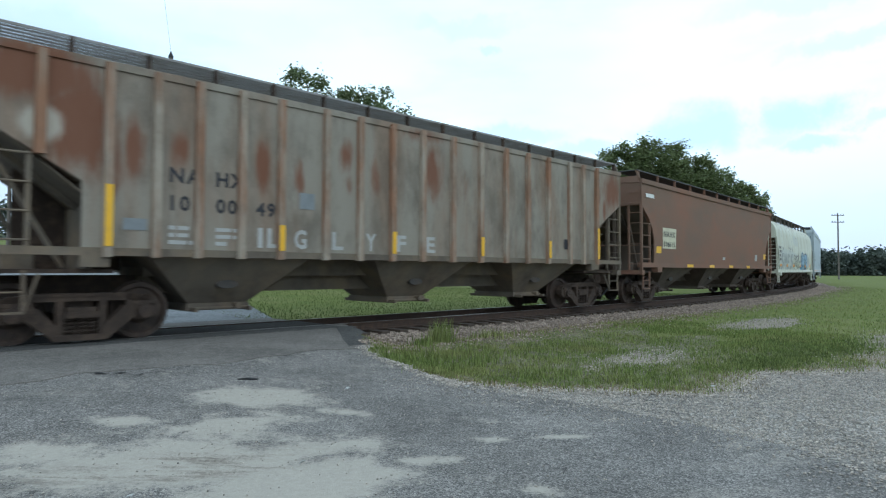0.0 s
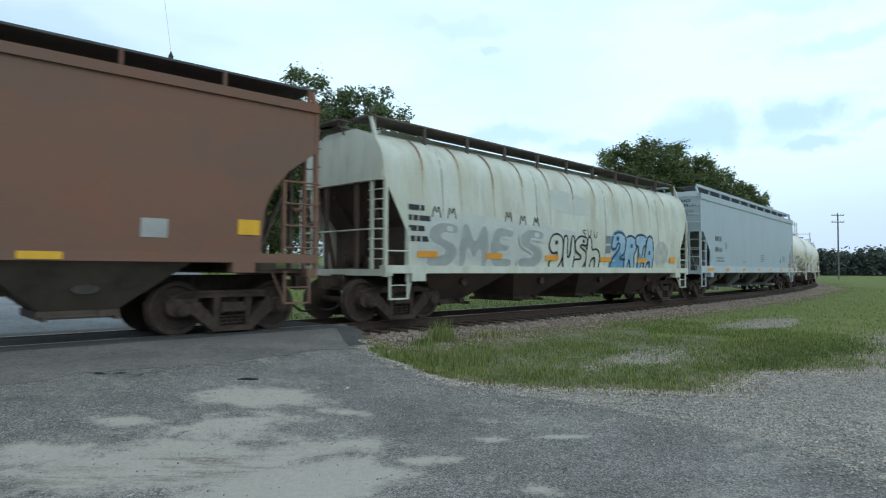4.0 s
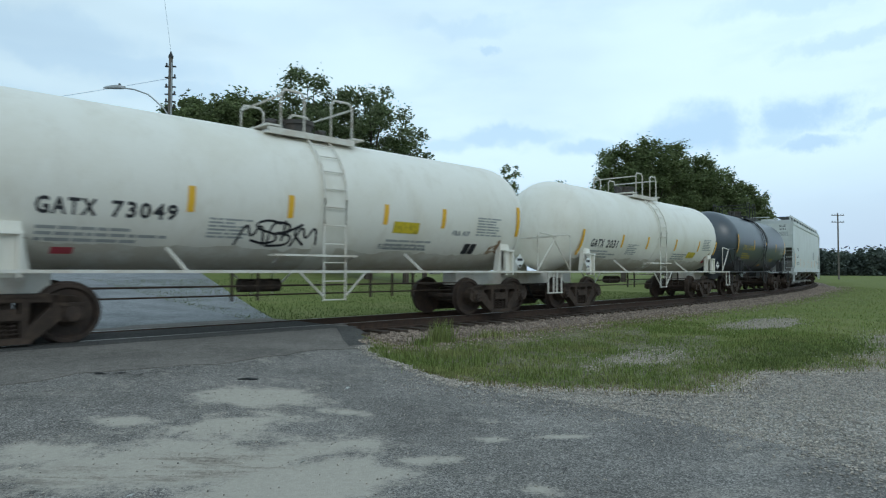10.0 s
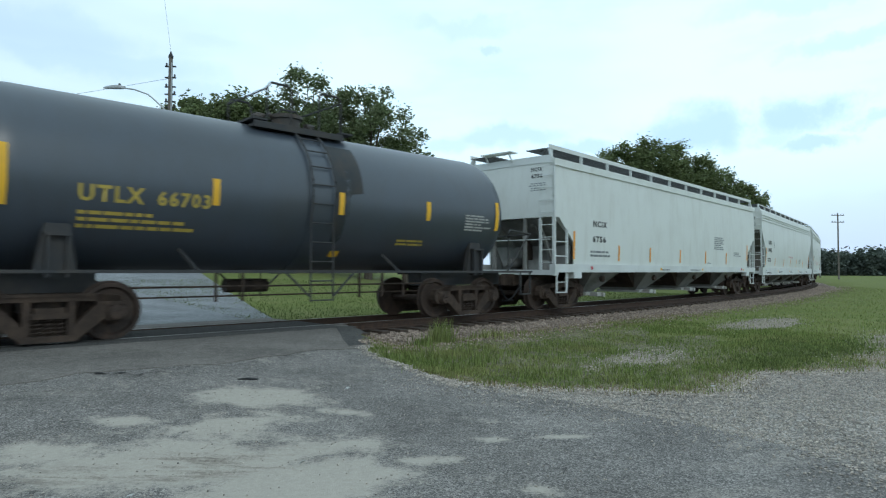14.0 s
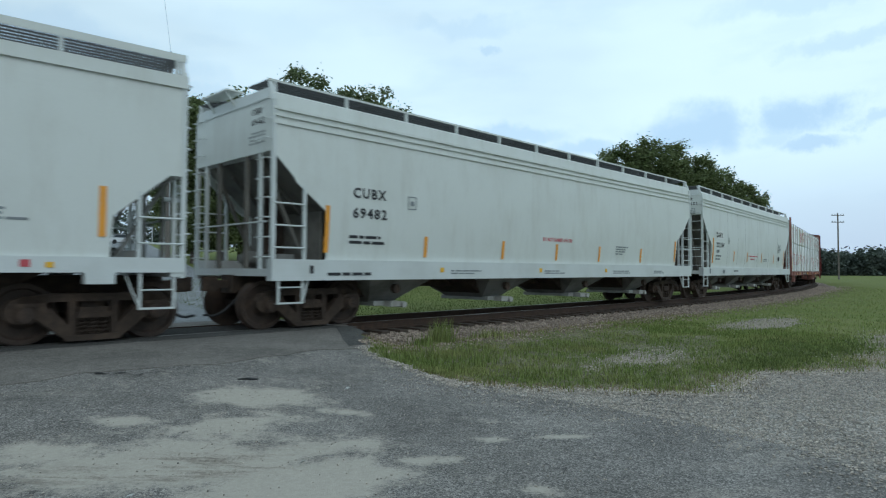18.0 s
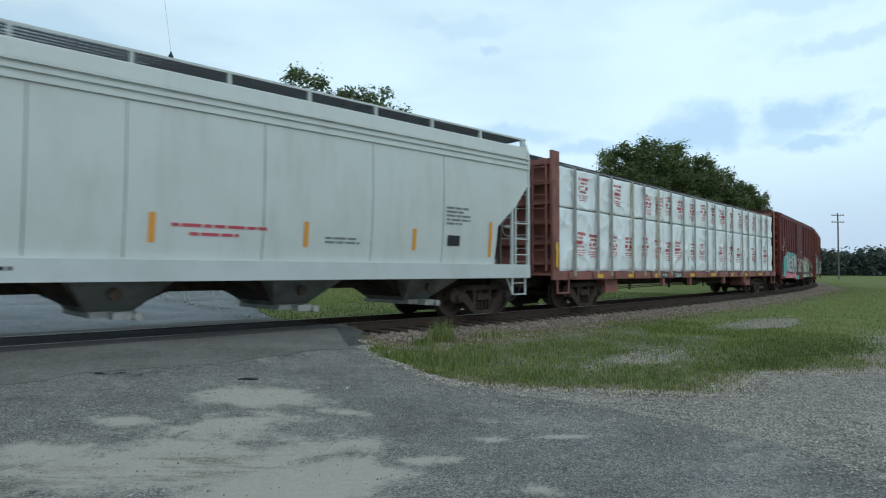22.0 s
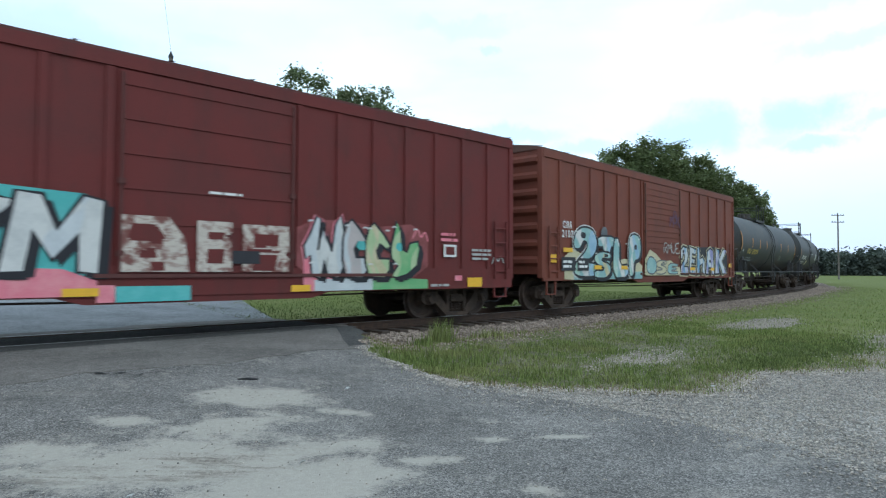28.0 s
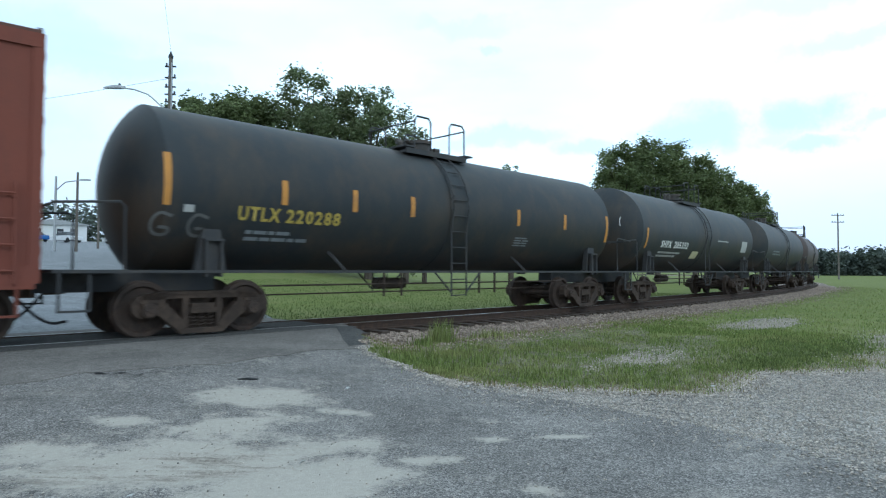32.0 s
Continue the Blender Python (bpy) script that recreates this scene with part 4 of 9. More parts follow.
def tank(front, rear, over, length, r, zc, colour, rail, label, stripe=None, stripes=(), name="tank_car", saddle=None, dish=0.5, crease=90, steps=True):
    car, spread = new_car(name, label, "freight car", front, rear)
    end = spread / 2 + over
    part("shell", tank_shell(length, r, zc, 48, dish, crease), colour, car, smooth=24 if crease < 90 else 50)
    part("shell_band", Geo().loft([[(x, (r + 0.012) * math.cos(2 * math.pi * k / 36), zc + (r + 0.012) * math.sin(2 * math.pi * k / 36)) for k in range(36)] for x in (-0.30, 0.26)]), colour, car)
    for k in (-1, 1):
        part("stub_sill", Geo().box(*sorted((k * (end - 2.9), k * end)), -0.24, 0.24, 0.74, 1.06), rail, car)
        part("end_deck", Geo().box(*sorted((k * (end - 1.15), k * end)), -1.42, 1.42, 1.06, 1.11), rail, car)
        for y in (-1, 1):
            web = [(k * (spread / 2 - 0.28), 1.06), (k * (spread / 2 + 0.28), 1.06), (k * (spread / 2 + 0.16), zc - r * 0.50), (k * (spread / 2 - 0.16), zc - r * 0.50)]
            xs = k * spread / 2
            part("bolster_post", Geo().box(xs - 0.15, xs + 0.15, *sorted((y * 1.30, y * 1.35)), 1.0, 1.62).prism([(xs - 0.15, 1.0), (xs - 0.11, 1.0), (xs - 0.11, 1.62), (xs - 0.15, 1.62)], *sorted((y * 1.30, y * 1.44))).prism([(xs + 0.11, 1.0), (xs + 0.15, 1.0), (xs + 0.15, 1.62), (xs + 0.11, 1.62)], *sorted((y * 1.30, y * 1.44))).box(xs - 0.17, xs + 0.17, *sorted((y * 1.15, y * 1.45)), 1.60, 1.64), saddle or colour, car)
            if k < 0:
                web.reverse()
            part("saddle", Geo().prism(web, *sorted((y * (r - 0.30), y * (r - 0.16)))), saddle or colour, car)
            # end guard rail
            x0 = k * (end - 0.02)
            pts = [(k * (end - 0.95), y * 1.40, 1.1), (k * (end - 0.95), y * 1.40, 2.08), (k * (end - 0.87), y * 1.40, 2.15), (x0, y * 1.36, 2.08), (x0, y * 0.3, 2.05)]
            part("guard_rail", Geo().tube(pts, 0.022, 6), rail, car)
            if crease == 90:
                part("rail_brace", Geo().bar((k * (end - 0.98), y * 1.40, 1.1), (k * (end - 0.1), y * 1.37, 2.04), 0.035, 0.02), rail, car)
            st = Geo()
            for dx in (0.08, 0.48):
                st.box(k * (end - dx) - 0.018, k * (end - dx) + 0.018, y * 1.40 - 0.018, y * 1.40 + 0.018, 0.50, 1.08)
            st.box(*sorted((k * (end - 0.06), k * (end - 0.50))), y * 1.40 - 0.03, y * 1.40 + 0.03, 0.49, 0.52)
            part("sill_step", st, rail, car)
    for y in (-1, 1):
        part("side_rail", Geo().box(-end + 0.1, end - 0.1, y * 1.42 - 0.03, y * 1.42 + 0.03, 1.06, 1.11), rail, car)
        for i in range(2):
            x = (-0.27, 0.22, -0.40, 0.40, 0.0)[i] * spread
            part("rail_bracket", Geo().bar((x, y * 1.42, 1.08), (x - 0.20, y * (r * 0.72), zc - r * 0.72), 0.04, 0.05), rail, car)
        xl, w = -0.02, 0.25
        path = [(1.46, 0.52), (1.46, zc - r * 0.35)] + [((r + 0.07) * math.cos(radians(q)), zc + (r + 0.07) * math.sin(radians(q))) for q in (0, 12, 24, 36, 48, 58, 66)]
        lad = Geo()
        for q in (-w, w):
            lad.tube([(xl + q, y * a, z) for a, z in path], 0.02, 6)
        lengths = [0.0]
        for (a0, z0), (a1, z1) in zip(path, path[1:]):
            lengths.append(lengths[-1] + math.hypot(a1 - a0, z1 - z0))
        for i in range(11):
            g = 0.02 + (lengths[-1] - 0.1) * i / 10
            n = max(j for j in range(len(path) - 1) if lengths[j] <= g)
            f = (g - lengths[n]) / (lengths[n + 1] - lengths[n])
            ya, za = path[n][0] + (path[n + 1][0] - path[n][0]) * f, path[n][1] + (path[n + 1][1] - path[n][1]) * f
            lad.cyl((xl - w, y * ya, za), (xl + w, y * ya, za), 0.014, 6)
        part("ladder", lad, rail, car)
        for q in (-1, 1):
            part("ladder_brace", Geo().bar((xl + q * (w + 0.02), y * 1.46, 0.62), (xl + q * (w + 0.5), y * 1.44, 1.06), 0.03, 0.03), rail, car)
        if not steps:
            continue
        part("side_step", Geo().box(-1.35, 0.45, *sorted((y * 1.30, y * 1.56)), 1.37, 1.41).bar((-1.2, y * 1.5, 1.37), (-1.2, y * 1.2, 1.25), 0.04, 0.04).bar((0.4, y * 1.5, 1.37), (0.4, y * 1.2, 1.25), 0.04, 0.04), rail, car)
    # top fittings
    top = zc + r
    part("manway", Geo().cyl((0.0, 0, top - 0.1), (0.0, 0, top + 0.26), 0.30, 18).cyl((0.0, 0, top + 0.26), (0.0, 0, top + 0.34), 0.34, 18).cyl((-0.34, 0, top + 0.3), (-0.42, 0, top + 0.34), 0.05, 8), DARKFIT, car, "dark manway lid")
    for dx, dy, h in ((-0.55, 0.1, 0.30), (-0.75, -0.15, 0.2), (0.6, 0.12, 0.22), (0.45, -0.2, 0.16)):
        part("valve", Geo().cyl((dx, dy, top - 0.15), (dx, dy, top + h), 0.07, 8).cyl((dx - 0.09, dy, top + h), (dx + 0.09, dy, top + h), 0.055, 8), DARKFIT, car)
    for y in (-1, 1):
        part("platform", Geo().box(-1.15, 0.85, *sorted((y * 0.42, y * 0.86)), top - 0.16, top - 0.11).box(-1.15, 0.85, *sorted((y * 0.84, y * 0.88)), top - 0.18, top - 0.06), rail, car)
        for x0, x1 in ((-0.88, -0.36), (0.27, 0.80)):
            zr = top + 0.72
            pts = [(x0, y * 0.84, top - 0.15), (x0, y * 0.84, zr - 0.1), (x0 + 0.08, y * 0.84, zr), (x1 - 0.08, y * 0.84, zr), (x1, y * 0.84, zr - 0.1), (x1, y * 0.84, top - 0.15)]
            part("platform_rail", Geo().tube(pts, 0.024, 6), rail, car)
    for x in (-0.88, 0.80):
        part("cross_rail", Geo().tube([(x, -0.84, top + 0.60), (x, 0.84, top + 0.60)], 0.02, 6), rail, car)
        part("cross_walk", Geo().box(*sorted((x, x + (0.3 if x > 0 else -0.3))), -0.86, 0.86, top - 0.03, top + 0.005), rail, car)
    rig = Geo()
    rig.cyl((-spread / 2 + 1, -0.3, 0.62), (spread / 2 - 1, -0.3, 0.62), 0.018, 6).cyl((-1.2, 0.2, 0.80), (-0.3, 0.2, 0.80), 0.14, 10)
    rig.tube([(-spread / 2 + 1.1, -1.0, 0.82), (spread / 2 - 1.1, -1.0, 0.82)], 0.02, 6)
    for x in (-1.9, -1.4, 1.2, 1.8, 2.4):
        rig.box(x - 0.02, x + 0.02, -1.02, -0.98, 0.55, 1.08)
    part("brake_rigging", rig, IRON, car)
    if stripe:
        for x, a0, a1 in stripes:
            part("reflective_stripe", tank_patch(x - 0.055, x + 0.055, a0, a1, r, zc), stripe, car, "yellow reflective stripe")
    add_couplers(car, end)
    return car, end, r


def boxcar(front, rear, over, colour, label, eave=4.40, ztop=4.64, half=1.52, posts=(7, 7), name="boxcar", door_w=3.0, door_x=0.0, dark=None, door_ribs=6, sill_low=0.70):
    car, spread = new_car(name, label, "freight car", front, rear)
    end = spread / 2 + over
    low = 1.02
    part("body", Geo().box(-end, end, -half, half, low, eave), colour, car)
    roof = [(-half - 0.02, eave), (-half - 0.02, eave + 0.05), (-0.5, ztop - 0.03), (0, ztop), (0.5, ztop - 0.03), (half + 0.02, eave + 0.05), (half + 0.02, eave)]
    part("roof", Geo().loft([[(x, y, z) for y, z in roof] for x in (-end - 0.03, end + 0.03)]), dark or colour, car)
    n = int(2 * end / 1.3)
    for i in range(n + 1):
        x = -end + 2 * end * i / n
        part("roof_seam", Geo().loft([[(xx, y, z + 0.03) for y, z in roof[1:-1]] + [(xx, 0, ztop - 0.1)] for xx in (x - 0.03, x + 0.03)]), dark or colour, car)
    for y in (-1, 1):
        part("top_chord", Geo().box(-end, end, *sorted((y * (half - 0.02), y * (half + 0.04))), eave - 0.20, eave), colour, car)
        part("side_sill", Geo().box(-end, end, *sorted((y * (half - 0.02), y * (half + 0.035))), sill_low, low + 0.14), colour, car)
        part("drop_sill", Geo().prism([(-2.3, sill_low), (-1.9, sill_low - 0.11), (1.9, sill_low - 0.11), (2.3, sill_low)], *sorted((y * (half - 0.06), y * (half + 0.01)))), colour, car)
        for k in (-1, 1):
            count = posts[0 if k < 0 else 1]
            for i in range(count):
                x = door_x + k * (door_w / 2 + 0.12) + k * (end - door_w / 2 - 0.12 - k * door_x) * i / count
                part("side_post", Geo().box(x - 0.055, x + 0.055, *sorted((y * half, y * (half + 0.045))), low + 0.14, eave - 0.22), colour, car)
        door = part("door", Geo().box(door_x - door_w / 2, door_x + door_w / 2, *sorted((y * half, y * (half + 0.055))), low + 0.04, eave - 0.24), colour, car)
        for i in range(door_ribs):
            z = low + 0.30 + 2.65 * i / (door_ribs - 1)
            part("door_rib", Geo().box(door_x - door_w / 2 + 0.08, door_x + door_w / 2 - 0.08, *sorted((y * (half + 0.055), y * (half + 0.075))), z - 0.03, z + 0.03), colour, door)
        for x in (door_x - door_w / 2 + 0.05, door_x + door_w / 2 - 0.05):
            part("lock_rod", Geo().cyl((x, y * (half + 0.085), low + 0.05), (x, y * (half + 0.085), eave - 0.28), 0.022, 8).box(x - 0.05, x + 0.05, *sorted((y * (half + 0.05), y * (half + 0.11))), 2.42, 2.50).box(x - 0.05, x + 0.05, *sorted((y * (half + 0.05), y * (half + 0.11))), 1.32, 1.40), dark or colour, door)
        part("brake_pipe", Geo().tube([(-end + 1.6, y * 1.05, 0.66), (-1.2, y * 1.05, 0.60), (1.2, y * 1.05, 0.60), (end - 1.6, y * 1.05, 0.66)], 0.02, 6), IRON, car)
        part("door_track", Geo().box(door_x - door_w / 2 - 0.3, door_x + door_w + 0.8, *sorted((y * half, y * (half + 0.085))), low - 0.03, low + 0.03), dark or colour, car)
    for k in (-1, 1):
        for i in range(7):
            z = low + 0.35 + 0.46 * i
            part("end_corrugation", Geo().loft([[(k * (end + d), y, z + h) for d, h in ((-0.01, -0.15), (0.09, -0.05), (0.09, 0.05), (-0.01, 0.15))] for y in (-half + 0.12, half - 0.12)]), colour, car)
        for y in (-1, 1):
            part("corner_post", Geo().box(*sorted((k * (end - 0.08), k * (end + 0.06))), *sorted((y * (half - 0.12), y * (half + 0.03))), low - 0.1, eave), colour, car)
            part("ladder", ladder(k * (end - 0.45), y * (half + 0.07), low - 0.1, low + 1.3, 0.42, 4), colour, car)
            st = Geo()
            for dx in (0.2, 0.62):
                st.box(k * (end - dx) - 0.02, k * (end - dx) + 0.02, y * half - 0.02, y * half + 0.02, 0.48, low)
            st.box(*sorted((k * (end - 0.18), k * (end - 0.64))), y * half - 0.03, y * half + 0.03, 0.46, 0.49)
            part("sill_step", st, colour, car)
    part("centre_sill", Geo().box(-end, end, -0.24, 0.24, 0.70, 1.0), IRON, car)
    for i in range(6):
        x = -end + 2 * end * (i + 0.5) / 6
        part("crossbearer", Geo().box(x - 0.06, x + 0.06, -half + 0.1, half - 0.1, 0.86, 1.02), IRON, car)
    add_couplers(car, end)
    return car, end, half


STAKES = (-10.35, -8.95, -8.05, -6.52, -5.57, -4.37, -3.2, -1.95, -0.75, 0.7, 1.67, 3.13, 4.1, 5.55, 6.55, 7.75, 8.8, 9.9)


def centrebeam(front, rear, over, red, label):
    car, spread = new_car("lumber_flatcar", label, "freight car", front, rear)
    end = spread / 2 + over
    part("deck", Geo().box(-end, end, -1.42, 1.42, 0.98, 1.06), red, car)
    for y in (-1, 1):
        part("side_sill", Geo().box(-end, end, *sorted((y * 1.36, y * 1.44)), 0.86, 1.10), red, car)
    part("centre_sill", Geo().box(-end, end, -0.26, 0.26, 0.62, 0.98), IRON, car)
    part("top_chord", Geo().box(-end + 0.5, end - 0.5, -0.24, 0.24, 4.32, 4.56), paint("blue-black beam paint", (0.018, 0.020, 0.028), rough=0.7, bump=0.05), car, "dark top chord of the beam")
    for i in range(18):
        x = -end + 0.9 + (2 * end - 1.8) * i / 17
        part("beam_post", Geo().box(x - 0.07, x + 0.07, -0.10, 0.10, 1.06, 4.32), red, car)
    for k in (-1, 1):
        xo, xi = k * (end), k * (end - 0.36)
        b = part("bulkhead", Geo().box(*sorted((xi, xi + k * 0.06)), -1.42, 1.42, 1.06, 4.30), red, car)
        for y in (-1, 1):
            part("bulkhead_flange", Geo().prism([(xo - k * 0.05, 1.06), (xi, 1.06), (xi, 4.45), (xo + k * 0.02, 4.45)] if k > 0 else [(xi, 1.06), (xo - k * 0.05, 1.06), (xo + k * 0.02, 4.45), (xi, 4.45)], *sorted((y * 1.34, y * 1.42))), red, b)
        for i in range(6):
            z = 1.35 + 0.56 * i
            part("bulkhead_rib", Geo().box(*sorted((xi + k * 0.06, xi + k * 0.30)), -1.34, 1.34, z - 0.06, z + 0.06), red, b)
        part("end_ladder", ladder(k * (end + 0.02), -1.0, 1.1, 4.2, 0.44, 8, "y"), red, car)
        for y in (-1, 1):
            st = Geo()
            for dx in (0.25, 0.85):
                st.box(k * (end - dx) - 0.02, k * (end - dx) + 0.02, y * 1.42 - 0.02, y * 1.42 + 0.02, 0.50, 0.9)
            st.box(*sorted((k * (end - 0.23), k * (end - 0.87))), y * 1.42 - 0.03, y * 1.42 + 0.03, 0.48, 0.51)
            part("sill_step", st, red, car)
    stake_mats = (paint("weathered strap", (0.36, 0.34, 0.31), rough=0.8, bump=0.1), paint("tan strap", (0.46, 0.42, 0.30), rough=0.8, bump=0.1))
    for i, x in enumerate(STAKES):
        for y in (-1, 1):
            part("tie_down_strap", Geo().box(x - 0.065, x + 0.065, *sorted((y * 1.43, y * 1.455)), 0.95, 4.09), stake_mats[1 if i in (3, 5) else 0], car)
            part("top_strap", Geo().bar((x - 0.05, y * 1.43, 4.09), (x - 0.05, y * 0.24, 4.52), 0.05, 0.012), stake_mats[0], car)
    for x in (-7.6, 7.2):
        part("equipment_box", Geo().box(x - 0.42, x + 0.42, -1.2, -0.5, 0.42, 0.84), red, car)
    for y in (-1.0, -0.6):
        part("brake_rod", Geo().tube([(-end + 3, y, 0.62 - 0.1 * abs(y)), (end - 3, y, 0.66)], 0.018, 6), IRON, car)
    for x in (-5.9, -5.8, -2.4, -2.3, 1.4, 4.0, 4.4):
        part("rod_hanger", Geo().box(x - 0.02, x + 0.02, -1.02, -0.98, 0.48, 0.9), IRON, car)
    part("air_reservoir", Geo().cyl((0.0, -0.8, 0.68), (1.0, -0.8, 0.68), 0.16, 14), IRON, car)
    for x in (-3.9, -1.2, 2.9, 5.9):
        part("sill_lug", Geo().box(x - 0.07, x + 0.07, -1.42, -1.3, 0.58, 0.86), red, car)
    for i in range(16):
        x = -end + 0.9 + (2 * end - 1.8) * i / 15
        for y in (-1, 1):
            part("stake_pocket", Geo().box(x - 0.12, x + 0.12, *sorted((y * 1.44, y * 1.49)), 0.90, 1.08), red, car)
    add_couplers(car, end)
    return car, end


LUMBER = []


PRINTS = (-9.92, -8.9, -7.75, -6.5, -5.35, -4.2, -3.6, -2.35, -1.1, 0.2, 1.35, 2.7, 3.9, 5.2, 6.3, 7.5, 8.7, 9.8)


def wrap_sag(x, z, side, tier):
    """How far the loose plastic stands out at a place on the bundle."""
    fold = (1 - abs(noise.noise((x * 1.5 + z * 0.8, z * 1.1 - x * 0.5, side + tier + 5.0)))) ** 9 + 0.7 * (1 - abs(noise.noise((x * 2.6 - z * 1.4, z * 0.9 + x * 0.4, side + tier + 9.0)))) ** 9
    return 0.016 * noise.noise((x * 1.7, z * 1.3, side * 3 + tier)) + 0.009 * noise.noise((x * 4.2 + z, z * 2.2, tier)) + 0.045 * fold - 0.02


def side_face(g, xa, xb, za, zb, side, y1, tier):
    cols = [(xa, za), (xb, za), (xb, zb), (xa, zb)]
    g.add([(x, side * (y1 + wrap_sag(x, z, side, tier) + 0.005), z) for x, z in cols], [(0, 1, 2, 3)])


def load_lumber(front, rear, over, wrap, red):
    """Two tiers of wrapped bundles on each side of the beam; each bundle rides with the car."""
    end = (rear - front) / 2 + over - 0.38
    u, inset = (front + rear) / 2, (rear - front) ** 2 / (8 * BEND)
    rng = random.Random(5)
    cols, step = 9, 2 * end / 9
    for side in (-1, 1):
        for tier, (z0, z1) in enumerate(((1.12, 2.90), (2.93, 4.08))):
            for i in range(cols):
                x0, x1 = -end + step * i + 0.015, -end + step * (i + 1) - 0.015
                y1 = 1.355 + rng.uniform(-0.02, 0.02)
                g, nx, nz = Geo(), 46, 34
                rows = []
                for j in range(nz + 1):
                    row = []
                    for k in range(nx + 1):
                        x, z = x0 + (x1 - x0) * k / nx, z0 + (z1 - z0) * j / nz
                        sag = wrap_sag(x, z, side, tier)
                        edge = 0.03 if k in (0, nx) or j in (0, nz) else 0.0
                        row.append((x, side * (y1 + sag - edge), z))
                    rows.append(row)
                flat = [p for row in rows for p in row]
                faces = [(a * (nx + 1) + b, a * (nx + 1) + b + 1, (a + 1) * (nx + 1) + b + 1, (a + 1) * (nx + 1) + b) for a in range(nz) for b in range(nx)]
                g.add(flat, faces)
                g.box(x0 + 0.01, x1 - 0.01, *sorted((side * 0.2, side * (y1 - 0.05))), z0, z1)
                ob = thing("lumber_pack", "lumber bundle in white plastic wrap with red print", "lumber", g, wrap, group="wrapped lumber bundles", smooth=60)
                for cx0 in [p + (0.26 if tier else 0.0) for p in PRINTS if x0 + 0.1 < p + (0.26 if tier else 0.0) < x1 - 0.1]:
                    cx, cz = min(max(cx0 + rng.uniform(-0.06, 0.06), x0 + 0.42), x1 - 0.42), (3.52 if tier else 1.90) + rng.uniform(-0.05, 0.05)
                    mark = Geo()
                    for line, (dz, hh, ww) in enumerate(((0.28, 0.085, 0.26), (0.16, 0.06, 0.2), (0.02, 0.105, 0.27), (-0.10, 0.06, 0.22), (-0.21, 0.035, 0.29), (-0.28, 0.035, 0.25), (-0.35, 0.03, 0.2))):
                        q = -ww + rng.uniform(-0.04, 0.02)
                        while q < ww - 0.03:
                            w = min(rng.uniform(0.2, 0.5) if hh > 0.1 else rng.uniform(0.022, 0.05), ww - q)
                            side_face(mark, cx + q, cx + q + w, cz + dz - hh / 2 + rng.uniform(-0.008, 0.008), cz + dz + hh / 2, side, y1, tier)
                            q += w + (0.04 if rng.random() < 0.15 else 0.012)
                    tagged(part("print", mark, red, ob), "red printed block", kind="stuff")
                LUMBER.append((ob, u, inset))


# ---- paint on the cars ----
def flat_patch(x0, x1, z0, z1, surf, lift=0.006, rows=1):
    """Paint or tape between x0 and x1, z0 and z1, lying on the side whose half width at height z is surf(z)."""
    rings = [[(x, -(surf(z0 + (z1 - z0) * k / rows) + lift), z0 + (z1 - z0) * k / rows) for k in range(rows + 1)] for x in (x0, x1)]
    return Geo().loft(rings, closed=False)


def stroke(pts, w, surf, lift, geo=None, close=False, rounds=2):
    """A brush stroke through (x, z) points, rounded by subdivision."""
    for _ in range(rounds):
        new_pts = [] if close else [pts[0]]
        for (a, b), (c, d) in zip(pts, pts[1:] + (pts[:1] if close else [])):
            new_pts += [(a * 0.75 + c * 0.25, b * 0.75 + d * 0.25), (a * 0.25 + c * 0.75, b * 0.25 + d * 0.75)]
        pts = new_pts + ([] if close else [pts[-1]])
    if close:
        pts = pts + [pts[0]]
    geo = geo or Geo()
    rows = []
    for i, (x, z) in enumerate(pts):
        a, b = pts[max(0, i - 1)], pts[min(len(pts) - 1, i + 1)]
        dx, dz = b[0] - a[0], b[1] - a[1]
        n = math.hypot(dx, dz) or 1
        ox, oz = -dz / n * w / 2, dx / n * w / 2
        rows.append([(x + k * ox, -(surf(z + k * oz) + lift), z + k * oz) for k in (-1, -0.33, 0.33, 1)])
    return geo.loft(rows, closed=False)


def writing(body, x, z, height, surf, mat, parent, width=None, lift=0.008, name="lettering", spread=1.22):
    """Words on the camera side, x to their left end, z to their foot."""
    cu = bpy.data.curves.new("lettering", "FONT")
    cu.body, cu.size, cu.resolution_u, cu.offset = body, height / 0.72, 2, 0.0085 * height / 0.2
    cu.space_character = spread
    tmp = bpy.data.objects.new("lettering", cu)
    scene.collection.objects.link(tmp)
    me = bpy.data.meshes.new_from_object(tmp)
    bpy.data.objects.remove(tmp)
    xs = [v.co.x for v in me.vertices]
    k = width / (max(xs) - min(xs)) if width else 1.0
    x_min = min(xs)
    for v in me.vertices:
        zz = z + v.co.y
        v.co = (x + (v.co.x - x_min) * k, -(surf(zz) + lift), zz)
    me.materials.clear()
    me.materials.append(mat)
    return part(name, me, mat, parent)


def end_writing(car, end, eave, bodies):
    """Reporting marks on the leading end sheet."""
    for i, body in enumerate(bodies):
        ob = writing(body, 0.80, eave - 0.30 - 0.19 * i, 0.11, lambda z: end, BLACKINK, car, 0.13 * len(body) * 0.72, 0.006)
        ob.matrix_basis = Matrix.Rotation(radians(-90), 4, "Z") @ ob.matrix_basis


